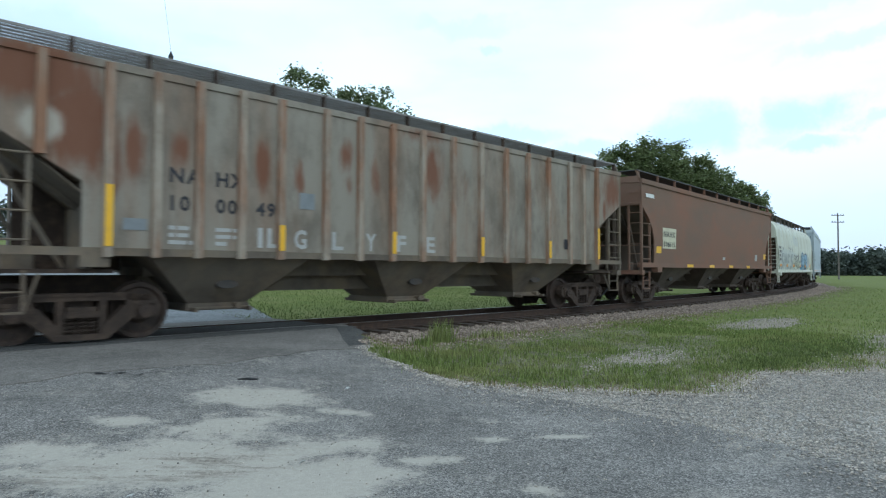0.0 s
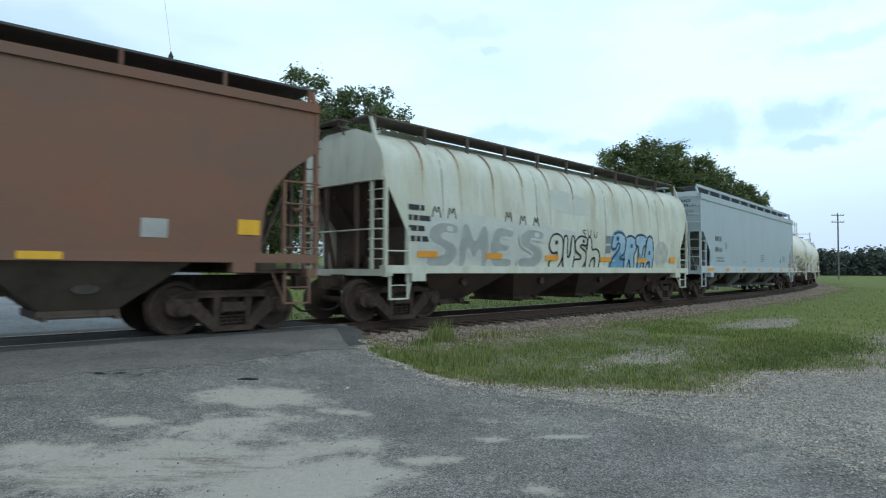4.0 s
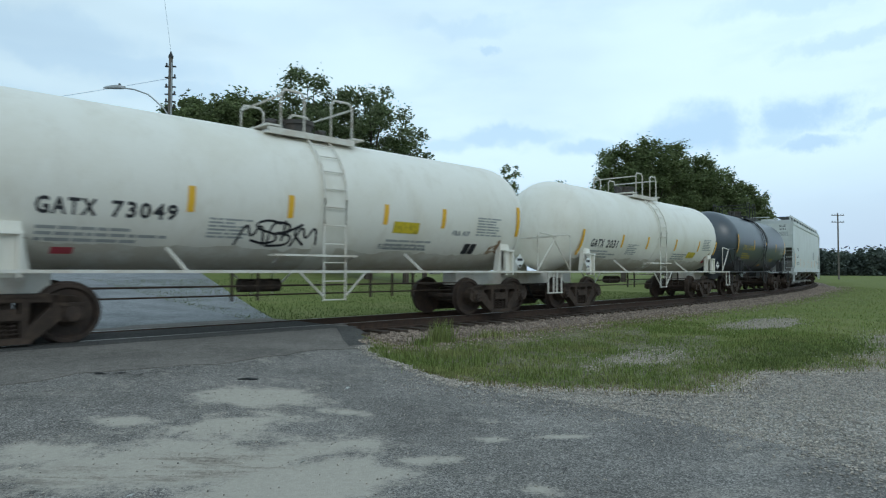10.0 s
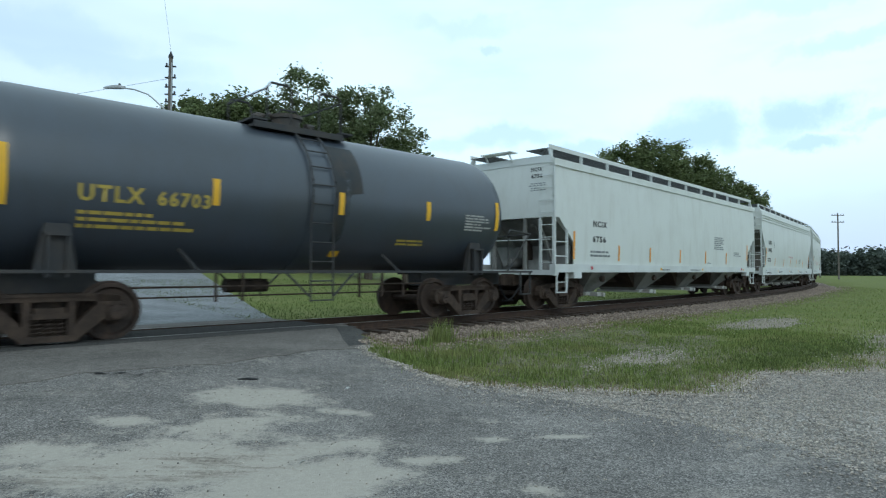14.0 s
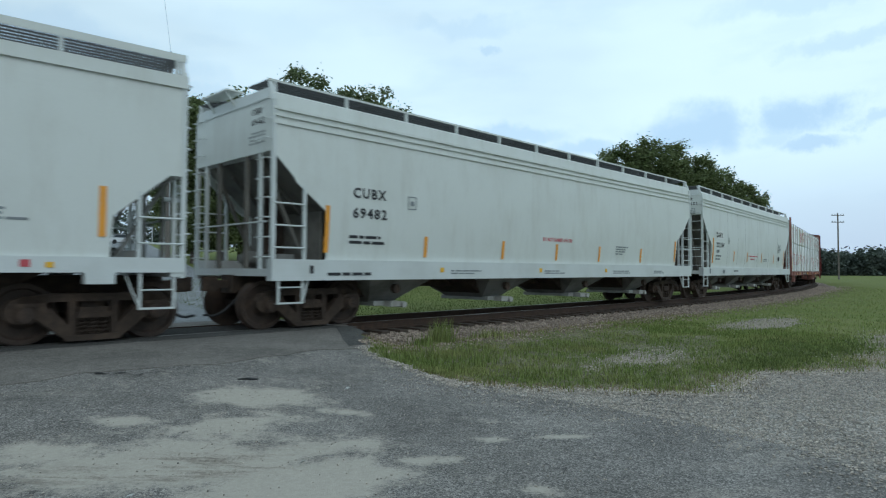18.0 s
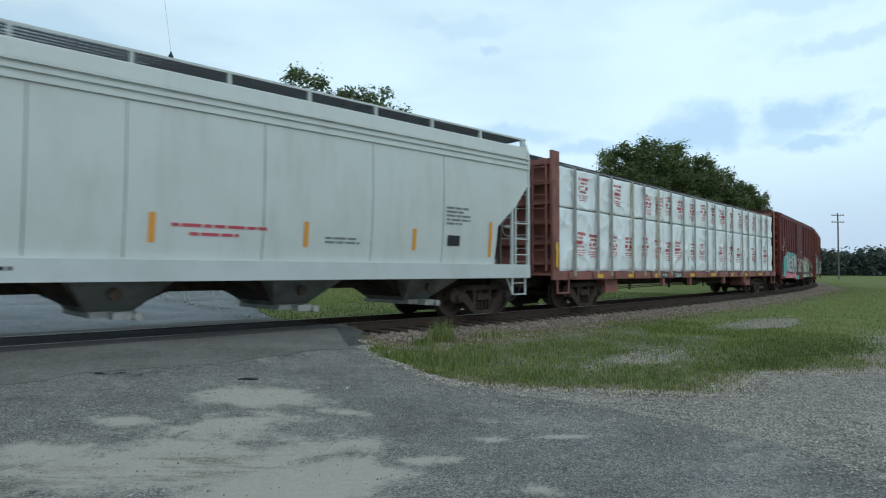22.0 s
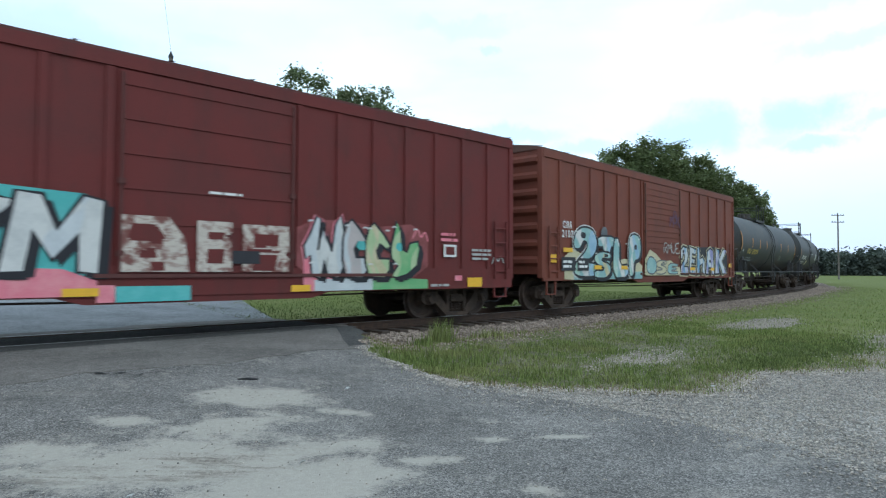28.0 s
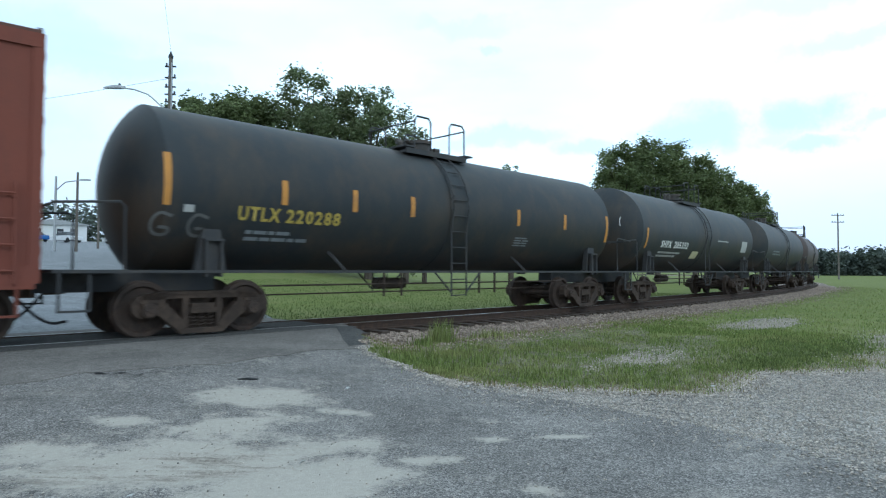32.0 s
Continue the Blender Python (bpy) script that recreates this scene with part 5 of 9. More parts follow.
def print_lines(x0, x1, z0, z1, lines, surf, mat, parent, seed=1, gaps=True):
    """Small print too fine to read, as bars."""
    rng, g = random.Random(seed), Geo()
    pitch = (z1 - z0) / lines
    for i in range(lines):
        x, z = x0, z1 - pitch * (i + 1)
        stop = x0 + (x1 - x0) * rng.uniform(0.6, 1.0)
        while x < stop - 0.04:
            w = min(rng.uniform(0.08, 0.34), stop - x)
            part_geo = flat_patch(x, x + w, z + pitch * 0.18, z + pitch * 0.72, surf, 0.007)
            g.add(part_geo.v, part_geo.f)
            x += w + 0.035
    return part("small_print", g, mat, parent)


def tank_surf(r, zc):
    return lambda z: math.sqrt(max(0.01, r * r - (z - zc) ** 2))


GLYPHS = {
    "ess": [(0.95, 0.85), (0.5, 1.0), (0.08, 0.8), (0.3, 0.55), (0.8, 0.45), (0.9, 0.15), (0.5, 0.0), (0.05, 0.15)],
    "bee": [(0.15, 0.0), (0.15, 1.0), (0.8, 0.95), (0.75, 0.58), (0.2, 0.52), (0.9, 0.5), (0.85, 0.05), (0.15, 0.0)],
    "kay": [(0.15, 1.0), (0.15, 0.0), (0.15, 0.45), (0.9, 1.0), (0.4, 0.55), (0.95, 0.0)],
    "hook": [(0.15, 0.0), (0.2, 0.9), (0.85, 0.95), (0.8, 0.5), (0.25, 0.45), (0.9, 0.0)],
    "zig": [(0.05, 0.0), (0.3, 1.0), (0.5, 0.2), (0.75, 1.0), (0.95, 0.0)],
    "comb": [(0.9, 1.0), (0.15, 0.95), (0.1, 0.5), (0.7, 0.5), (0.1, 0.45), (0.15, 0.0), (0.95, 0.05)],
    "cup": [(0.05, 1.0), (0.1, 0.2), (0.5, 0.0), (0.85, 0.2), (0.95, 1.0)],
}


SHAPES = {
    "N": [(0, 0), (0.08, 0.95), (0.36, 1), (0.66, 0.42), (0.64, 0.9), (0.98, 1), (0.95, 0.04), (0.7, 0), (0.36, 0.6), (0.34, 0.06)],
    "E": [(0, 0.05), (0.1, 1), (1, 0.92), (0.9, 0.7), (0.42, 0.74), (0.4, 0.6), (0.84, 0.56), (0.72, 0.38), (0.36, 0.4), (0.34, 0.28), (0.98, 0.26), (0.9, 0)],
    "K": [(0, 0), (0.05, 1), (0.36, 0.96), (0.38, 0.64), (0.68, 1), (1, 0.94), (0.6, 0.52), (1, 0.05), (0.66, 0), (0.38, 0.38), (0.36, 0.02)],
    "M": [(0, 0), (0.06, 1), (0.32, 0.98), (0.5, 0.55), (0.72, 1), (0.96, 0.94), (1, 0), (0.76, 0.02), (0.72, 0.5), (0.5, 0.16), (0.28, 0.52), (0.26, 0.02)],
    "Y": [(0, 0.92), (0.24, 1), (0.42, 0.56), (0.62, 0.58), (0.7, 0.98), (0.96, 0.9), (1, 0.3), (0.8, 0.02), (0.3, 0), (0.26, 0.2), (0.62, 0.3), (0.2, 0.36), (0.02, 0.6)],
    "2": [(0, 0.55), (0.06, 0.85), (0.36, 1), (0.82, 0.96), (1, 0.68), (0.86, 0.44), (0.5, 0.3), (1, 0.28), (0.96, 0), (0.02, 0.02), (0.04, 0.26), (0.52, 0.54), (0.56, 0.68), (0.4, 0.72), (0.28, 0.54)],
    "S": [(0.98, 0.95), (0.4, 1), (0.02, 0.82), (0.08, 0.54), (0.58, 0.40), (0.54, 0.3), (0.02, 0.3), (0.04, 0.02), (0.7, 0), (1, 0.25), (0.92, 0.54), (0.42, 0.66), (0.5, 0.74), (0.96, 0.7)],
    "T": [(0, 0.98), (1, 1), (0.98, 0.68), (0.7, 0.68), (0.68, 0.02), (0.32, 0), (0.34, 0.68), (0.02, 0.66)],
    "L": [(0.05, 1), (0.42, 0.98), (0.4, 0.32), (1, 0.36), (0.92, 0.02), (0, 0)],
    "P": [(0, 0), (0.02, 0.9), (0.45, 1), (0.92, 0.92), (1, 0.6), (0.8, 0.4), (0.42, 0.36), (0.4, 0.02)],
    "R": [(0, 0), (0.02, 0.92), (0.5, 1), (0.95, 0.9), (1, 0.6), (0.78, 0.44), (1, 0.04), (0.64, 0), (0.46, 0.3), (0.38, 0.3), (0.36, 0.02)],
    "A": [(0, 0), (0.16, 0.88), (0.5, 1), (0.84, 0.9), (1, 0.02), (0.7, 0), (0.64, 0.24), (0.36, 0.24), (0.3, 0)],
    "H": [(0, 0), (0.04, 1), (0.32, 0.98), (0.36, 0.58), (0.7, 0.66), (0.98, 0.5), (1, 0.02), (0.7, 0), (0.66, 0.4), (0.36, 0.3), (0.32, 0)],
    "G": [(0.95, 0.9), (0.5, 1), (0.12, 0.9), (0, 0.6), (0.3, 0.42), (0.62, 0.5), (0.55, 0.3), (0.1, 0.24), (0.15, 0.02), (0.7, 0), (1, 0.3)],
    "U": [(0, 0.95), (0.02, 0.25), (0.25, 0), (0.7, 0.04), (1, 0), (0.96, 0.95), (0.66, 1), (0.62, 0.36), (0.36, 0.36), (0.34, 1)],
    "spear": [(0, 0.5), (0.06, 0.3), (0.16, 0.36), (0.22, 0.05), (0.44, 0), (0.5, 0.3), (0.6, 0.04), (0.86, 0), (0.98, 0.2), (0.96, 0.7), (0.86, 1), (0.72, 0.86), (0.66, 0.42), (0.5, 0.66), (0.44, 0.8), (0.34, 0.44), (0.38, 0.92), (0.26, 0.96), (0.14, 0.7)],
    "hookc": [(0.1, 0.9), (0.3, 1), (0.62, 0.84), (0.98, 0.6), (0.84, 0.52), (0.56, 0.62), (0.44, 0.5), (0.52, 0.36), (0.96, 0.36), (1, 0.16), (0.8, 0), (0.2, 0.02), (0.02, 0.3), (0, 0.66)],
    "fork": [(0.06, 0.5), (0.2, 1), (0.36, 0.82), (0.42, 0.5), (0.58, 0.46), (0.66, 0.62), (0.92, 0.66), (1, 0.5), (0.92, 0.22), (0.62, 0.06), (0.3, 0), (0.12, 0.04), (0.3, 0.22), (0.1, 0.34)],
    "slab": [(0, 0.3), (0.1, 0.8), (0.35, 1), (0.75, 0.9), (1, 0.6), (0.9, 0.15), (0.6, 0), (0.2, 0.06)],
}
COUNTERS = {"P": (0.55, 0.68), "R": (0.55, 0.70), "A": (0.5, 0.5), "2": (0.40, 0.82), "G": (0.5, 0.74), "S": (0.7, 0.84)}


def rounded(pts, rounds):
    for _ in range(rounds):
        out = []
        for (a, b), (c, d) in zip(pts, pts[1:] + pts[:1]):
            out += [(a * 0.78 + c * 0.22, b * 0.78 + d * 0.22), (a * 0.22 + c * 0.78, b * 0.22 + d * 0.78)]
        pts = out
    return pts


def fill_shape(pts, surf, lift, row=0.035, clip=None):
    """A filled outline lying on the side, laid down in low strips so that it follows the curve."""
    g = Geo()
    low, high = min(z for _, z in pts), max(z for _, z in pts)
    n = max(2, int((high - low) / row))
    for i in range(n):
        z0, z1 = low + (high - low) * i / n, low + (high - low) * (i + 1) / n
        zm = (z0 + z1) / 2
        hits = sorted(a + (c - a) * (zm - b) / (d - b) for (a, b), (c, d) in zip(pts, pts[1:] + pts[:1]) if (b > zm) != (d > zm))
        for x0, x1 in zip(hits[::2], hits[1::2]):
            if clip:
                x0, x1 = max(x0, clip(zm)[0]), min(x1, clip(zm)[1])
                if x1 <= x0:
                    continue
            g.add([(x0, -(surf(z0) + lift), z0), (x1, -(surf(z0) + lift), z0), (x1, -(surf(z1) + lift), z1), (x0, -(surf(z1) + lift), z1)], [(0, 1, 2, 3)])
    return g


def letter(parent, shape, x0, x1, z0, z1, fill, line, surf, base, weight=0.06, rounds=1, tilt=0.0, drop=None, halo=None, shine=None, second=None, tones=()):
    """One sprayed letter: dropped shade, halo, fill, a second tone on its lower part, slanting streaks of other tones, outline and shine."""
    place = lambda pts: [(x0 + a * (x1 - x0) + tilt * b, z0 + b * (z1 - z0)) for a, b in pts]
    pts = rounded(place(SHAPES[shape]), rounds)
    o = part("spray_letter", fill_shape(pts, surf, base), fill, parent)
    if halo:
        part("spray_halo", stroke(pts, weight * 2.1, surf, base - 0.0035, close=True, rounds=0), halo, o)
    if drop:
        part("spray_shade", fill_shape([(x + 0.11, z - 0.08) for x, z in pts], surf, base - 0.0022), drop, o)
    if second and shape in "TSL2PE":
        band = [(x, min(z, z0 + (z1 - z0) * (0.42 + 0.1 * math.sin(9 * x)))) for x, z in pts]
        tagged(part("spray_tone", fill_shape(band, surf, base + 0.0008), second, o), kind="stuff")
    rng = random.Random(int(x0 * 100) + len(shape))
    for i, mat in enumerate(tones):
        mid, wide, lean = x0 + (x1 - x0) * (i + rng.uniform(0.2, 0.8)) / len(tones), (x1 - x0) * rng.uniform(0.10, 0.20), rng.uniform(-0.35, 0.35)
        sway = lambda z: mid + lean * (z - z0) + 0.05 * math.sin(7 * z + i)
        streak = fill_shape(pts, surf, base + 0.0011, clip=lambda z: (sway(z) - wide * abs(math.sin(3.1 * z + i)), sway(z) + wide * abs(math.cos(2.3 * z + i))))
        if streak.f:
            tagged(part("spray_tone", streak, mat, o), kind="stuff")
    if shape in COUNTERS:
        a, b = COUNTERS[shape]
        w, h = 0.10 * (x1 - x0), 0.055 * (z1 - z0)
        c = place([(a, b)])[0]
        part("spray_counter", fill_shape(rounded([(c[0] - w, c[1] - h), (c[0] + w, c[1] - h), (c[0] + w, c[1] + h), (c[0] - w, c[1] + h)], 1), surf, base + 0.0013), line, o)
    part("spray_outline", stroke(pts, weight, surf, base + 0.0016, close=True, rounds=0), line, o)
    if shine:
        for a, b in ((0.14, 0.86), (0.22, 0.22), (0.82, 0.84)):
            c = place([(a, b)])[0]
            part("spray_shine", stroke([(c[0] - 0.05, c[1] + 0.02), (c[0], c[1] + 0.05), (c[0] + 0.06, c[1] + 0.03)], 0.03, surf, base + 0.0022, rounds=1), shine, o)
    return o


def cloud(parent, pts, mat, surf, lift=0.006, label=""):
    """A broad patch of sprayed background; pts are (x, low, high)."""
    rows = [[(x, -(surf(a + (b - a) * k / 5) + lift), a + (b - a) * k / 5) for k in range(6)] for x, a, b in pts]
    return part("spray_background", Geo().loft(rows, closed=False), mat, parent, label)


# ---- train order ----
YELLOW = paint("reflective yellow", (0.80, 0.45, 0.03), rough=0.5, bump=0, spots=(0.6, 0.33, 0.04), amount=0.4, scale=5)
ORANGE = paint("reflective orange", (0.82, 0.35, 0.04), rough=0.5, bump=0, spots=(0.60, 0.27, 0.07), amount=0.4, scale=5)
AMBER = paint("dirty amber tape", (0.55, 0.25, 0.05), rough=0.6, bump=0, spots=(0.35, 0.17, 0.06), amount=0.6, scale=5)
BLACKINK = paint("black lettering", (0.03, 0.03, 0.035), rough=0.6, bump=0)
FAINTINK = paint("faint grey print", (0.38, 0.39, 0.38), rough=0.7, bump=0)
GREYINK = paint("faded grey print", (0.22, 0.24, 0.25), rough=0.7, bump=0)
WHITEINK = paint("white lettering", (0.75, 0.75, 0.72), rough=0.6, bump=0)
DULLWHITE = paint("dulled white lettering", (0.42, 0.42, 0.40), rough=0.7, bump=0)
GOLDINK = paint("dull gold lettering", (0.45, 0.34, 0.07), rough=0.6, bump=0)
REDINK = paint("red print", (0.55, 0.09, 0.11), rough=0.6, bump=0)
RUSTGREY = paint("rusted grey paint", (0.275, 0.248, 0.202), rough=0.75, spots=(0.22, 0.135, 0.085), amount=0.6, scale=0.75, stretch=(1.5, 1.5, 0.36), edge=(0.46, 0.64), bump=0.12, third=((0.105, 0.085, 0.065), 0.75, 1.3, (1.3, 1.3, 0.6), (0.46, 0.70)))
rust_spots(RUSTGREY, ((-7.6, 3.9, 1.3, 0.7, 1.0), (-7.0, 3.2, 0.75, 1.1, 1.0), (-6.6, 2.7, 0.4, 0.9, 0.7), (-6.25, 3.0, 0.28, 0.9, 0.8), (-5.55, 3.05, 0.25, 0.6, 0.8), (-4.1, 2.95, 0.24, 0.75, 0.9), (-3.35, 2.8, 0.2, 0.6, 0.7), (-2.3, 3.4, 0.3, 0.6, 0.75), (-2.25, 2.8, 0.2, 0.4, 0.6), (0.12, 3.3, 0.5, 1.15, 0.80), (0.05, 3.6, 0.2, 0.5, 0.9), (-1.55, 3.0, 0.22, 0.7, 0.6), (1.1, 3.2, 0.3, 0.8, 0.45), (7.8, 3.6, 0.9, 1.0, 0.85), (7.35, 3.0, 0.16, 0.7, 0.8), (-0.2, 4.1, 1.2, 0.3, 0.6), (7.0, 3.4, 0.3, 0.9, 0.6)), (0.165, 0.062, 0.030))
rust_spots(RUSTGREY, ((-7.5, 3.15, 0.45, 0.42, 1.2),), (0.46, 0.43, 0.36), 0.25, 0.7, 0.8)
RUSTRIB = paint("rusting rib paint", (0.34, 0.295, 0.235), rough=0.8, spots=(0.26, 0.115, 0.056), amount=0.85, scale=1.1, stretch=(2.0, 2.0, 0.4), edge=(0.40, 0.58), bump=0.12, third=((0.14, 0.10, 0.07), 0.6, 1.7, (1, 1, 0.7), (0.46, 0.68)))
MUDGREY = paint("mud-stained grey", (0.155, 0.130, 0.10), rough=0.9, spots=(0.09, 0.072, 0.058), amount=0.8, scale=1.1, bump=0.15, third=((0.23, 0.17, 0.11), 0.7, 1.4, (1, 1, 0.8), (0.45, 0.65)))
BROWN = paint("weathered brown paint", (0.212, 0.112, 0.074), rough=0.8, spots=(0.168, 0.112, 0.082), amount=0.8, scale=0.45, stretch=(0.6, 0.6, 1.3), edge=(0.42, 0.62), bump=0.1, third=((0.26, 0.105, 0.06), 0.6, 0.9, (0.8, 0.8, 1.2), (0.52, 0.72)))
DARKBROWN = paint("grimy brown", (0.125, 0.098, 0.076), rough=0.9, spots=(0.055, 0.045, 0.038), amount=0.7, scale=1.2, bump=0.15)
RUSTWALK = paint("rusting walkway steel", (0.12, 0.105, 0.095), rough=0.85, spots=(0.085, 0.05, 0.035), amount=0.8, scale=2, bump=0.15)
CREAM = paint("aged cream paint", (0.62, 0.64, 0.55), rough=0.6, spots=(0.47, 0.45, 0.34), amount=0.6, scale=0.8, stretch=(1.6, 1.6, 0.35), bump=0.05, third=((0.36, 0.33, 0.26), 0.45, 1.6, (1.4, 1.4, 0.5), (0.50, 0.70)))
RUSTBAY = paint("rusty dark bays", (0.10, 0.065, 0.048), rough=0.9, spots=(0.055, 0.045, 0.04), amount=0.8, scale=1.1, bump=0.2)
BLUEGREY = paint("pale blue-grey paint", (0.385, 0.45, 0.485), rough=0.5, spots=(0.35, 0.41, 0.445), amount=0.5, scale=0.7, bump=0.03, vary=0.04, third=((0.30, 0.34, 0.36), 0.35, 1.5, (1.8, 1.8, 0.35), (0.50, 0.72)))
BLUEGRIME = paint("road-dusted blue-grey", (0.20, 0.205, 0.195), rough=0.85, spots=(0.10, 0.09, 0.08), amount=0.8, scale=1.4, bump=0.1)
BLUEWHITE = paint("pale sill paint", (0.47, 0.53, 0.55), rough=0.5, spots=(0.38, 0.43, 0.45), amount=0.5, scale=1.2, bump=0.02, vary=0.04)
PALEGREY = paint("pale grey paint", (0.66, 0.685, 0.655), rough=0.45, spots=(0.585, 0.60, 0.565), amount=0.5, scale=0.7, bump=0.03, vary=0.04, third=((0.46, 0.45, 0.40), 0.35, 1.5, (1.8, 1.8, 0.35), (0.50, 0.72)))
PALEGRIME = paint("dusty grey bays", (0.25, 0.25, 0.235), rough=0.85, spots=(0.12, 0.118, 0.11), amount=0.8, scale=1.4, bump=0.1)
SILLWHITE = paint("white sill paint", (0.61, 0.64, 0.63), rough=0.5, spots=(0.50, 0.52, 0.50), amount=0.5, scale=1.2, bump=0.02, vary=0.04)
STEELMESH = paint("dull steel grating", (0.125, 0.13, 0.135), rough=0.7, metal=0.1, spots=(0.09, 0.09, 0.088), amount=0.6, scale=3, bump=0.1)
# one dark colour for the end sheets' grime and the shade over them
GRIMESHADE = paint("grimy and shaded end sheets", (0.155, 0.148, 0.132), rough=0.9, spots=(0.085, 0.078, 0.068), amount=0.8, scale=1.6, bump=0.1, third=((0.23, 0.20, 0.16), 0.5, 2.0, (1, 1, 0.6), (0.48, 0.70)))
GRATING = paint("dark grating", (0.07, 0.075, 0.08), rough=0.8, spots=(0.11, 0.11, 0.11), amount=0.6, scale=3, bump=0.3, bump_scale=90)
TANKWHITE = paint("white tank paint", (0.80, 0.775, 0.70), rough=0.45, spots=(0.71, 0.67, 0.57), amount=0.6, scale=0.8, bump=0.02, vary=0.04, third=((0.55, 0.49, 0.39), 0.35, 1.3, (1.6, 1.6, 0.5), (0.52, 0.72)))
SPILL = paint("spill stain", (0.26, 0.17, 0.10), rough=0.7, spots=(0.50, 0.41, 0.31), amount=0.7, scale=2.0, bump=0.05)
RAILWHITE = paint("white rail paint", (0.68, 0.655, 0.59), rough=0.55, spots=(0.44, 0.33, 0.23), amount=0.5, scale=2, bump=0.03)
TANKGREY = paint("dark grey tank paint", (0.042, 0.054, 0.071), rough=0.36, specular=0.9, spots=(0.040, 0.047, 0.055), amount=0.7, scale=0.8, bump=0.04, third=((0.036, 0.040, 0.044), 0.5, 1.8, (1.5, 1.5, 0.6), (0.48, 0.70)))
TANKBLACK = paint("sooty black tank paint", (0.029, 0.034, 0.037), rough=0.55, specular=0.3, spots=(0.055, 0.048, 0.04), amount=0.7, scale=0.8, bump=0.05, third=((0.075, 0.055, 0.04), 0.5, 1.8, (1.5, 1.5, 0.6), (0.48, 0.70)))
rust_spots(TANKBLACK, ((-7.0, 1.9, 0.9, 1.0, 0.9), (-6.3, 1.4, 1.6, 0.6, 0.8), (6.9, 1.8, 0.9, 1.0, 0.8), (-2.6, 1.5, 2.2, 0.5, 0.6), (3.0, 1.5, 2.4, 0.5, 0.6)), (0.082, 0.058, 0.040), 0.2, 0.8, 0.6)
DARKBITS = paint("dark fittings", (0.04, 0.041, 0.043), rough=0.7, spots=(0.07, 0.06, 0.05), amount=0.5, scale=3, bump=0.05)
BOXRED = paint("dull maroon paint", (0.145, 0.030, 0.027), rough=0.65, specular=0.25, spots=(0.11, 0.032, 0.029), amount=0.6, scale=0.8, bump=0.06, third=((0.085, 0.03, 0.026), 0.6, 1.8, (1.6, 1.6, 0.5), (0.48, 0.70)))
BOXORANGE = paint("faded orange-brown paint", (0.188, 0.057, 0.037), rough=0.65, specular=0.25, spots=(0.15, 0.052, 0.038), amount=0.6, scale=0.8, bump=0.06, third=((0.115, 0.046, 0.036), 0.6, 1.8, (1.6, 1.6, 0.5), (0.48, 0.70)))
BEAMRED = paint("salmon red paint", (0.31, 0.125, 0.10), rough=0.75, spots=(0.19, 0.095, 0.08), amount=0.6, scale=1.5, bump=0.06, third=((0.13, 0.075, 0.06), 0.6, 3.0, (1, 1, 1), (0.48, 0.66)))
WRAP = paint("white plastic wrap", (0.89, 0.92, 0.92), rough=0.30, spots=(0.84, 0.88, 0.89), amount=0.5, scale=2.5, bump=0.2, bump_scale=8, vary=0.05)
TEAL = paint("teal spray paint", (0.09, 0.42, 0.40), rough=0.6, bump=0, spots=(0.16, 0.52, 0.50), amount=0.6, scale=3)
PINK = paint("pink spray paint", (0.70, 0.20, 0.25), rough=0.6, bump=0, spots=(0.78, 0.34, 0.36), amount=0.6, scale=3)
SPRAYWHITE = paint("white spray paint", (0.62, 0.62, 0.59), rough=0.6, bump=0, spots=(0.44, 0.45, 0.44), amount=0.6, scale=3)
SPRAYBLUE = paint("blue spray paint", (0.14, 0.30, 0.46), rough=0.6, bump=0, spots=(0.30, 0.48, 0.60), amount=0.7, scale=3)
SPRAYNAVY = paint("navy spray paint", (0.03, 0.06, 0.11), rough=0.6, bump=0)
SPRAYBLACK = paint("black spray paint", (0.02, 0.02, 0.025), rough=0.6, bump=0)
SPRAYGREY = paint("smoky spray paint", (0.10, 0.11, 0.12), rough=0.6, bump=0, spots=(0.22, 0.23, 0.24), amount=0.7, scale=3)
SPRAYCYAN = paint("pale cyan spray paint", (0.30, 0.47, 0.45), rough=0.6, bump=0, spots=(0.16, 0.33, 0.36), amount=0.7, scale=3)
SPRAYCREAM = paint("cream spray paint", (0.55, 0.50, 0.33), rough=0.6, bump=0, spots=(0.40, 0.38, 0.20), amount=0.6, scale=3)
SPRAYGREEN = paint("green spray paint", (0.15, 0.40, 0.17), rough=0.6, bump=0, spots=(0.30, 0.46, 0.23), amount=0.6, scale=3)
SPRAYVIOLET = paint("violet spray paint", (0.25, 0.24, 0.45), rough=0.6, bump=0, spots=(0.55, 0.56, 0.66), amount=0.8, scale=3)


def plates(car, surf, rects, mat, name="reflector", label="", lift=0.012):
    for x0, x1, z0, z1 in rects:
        part(name, flat_patch(x0, x1, z0, z1, surf, lift, 4), mat, car, label)


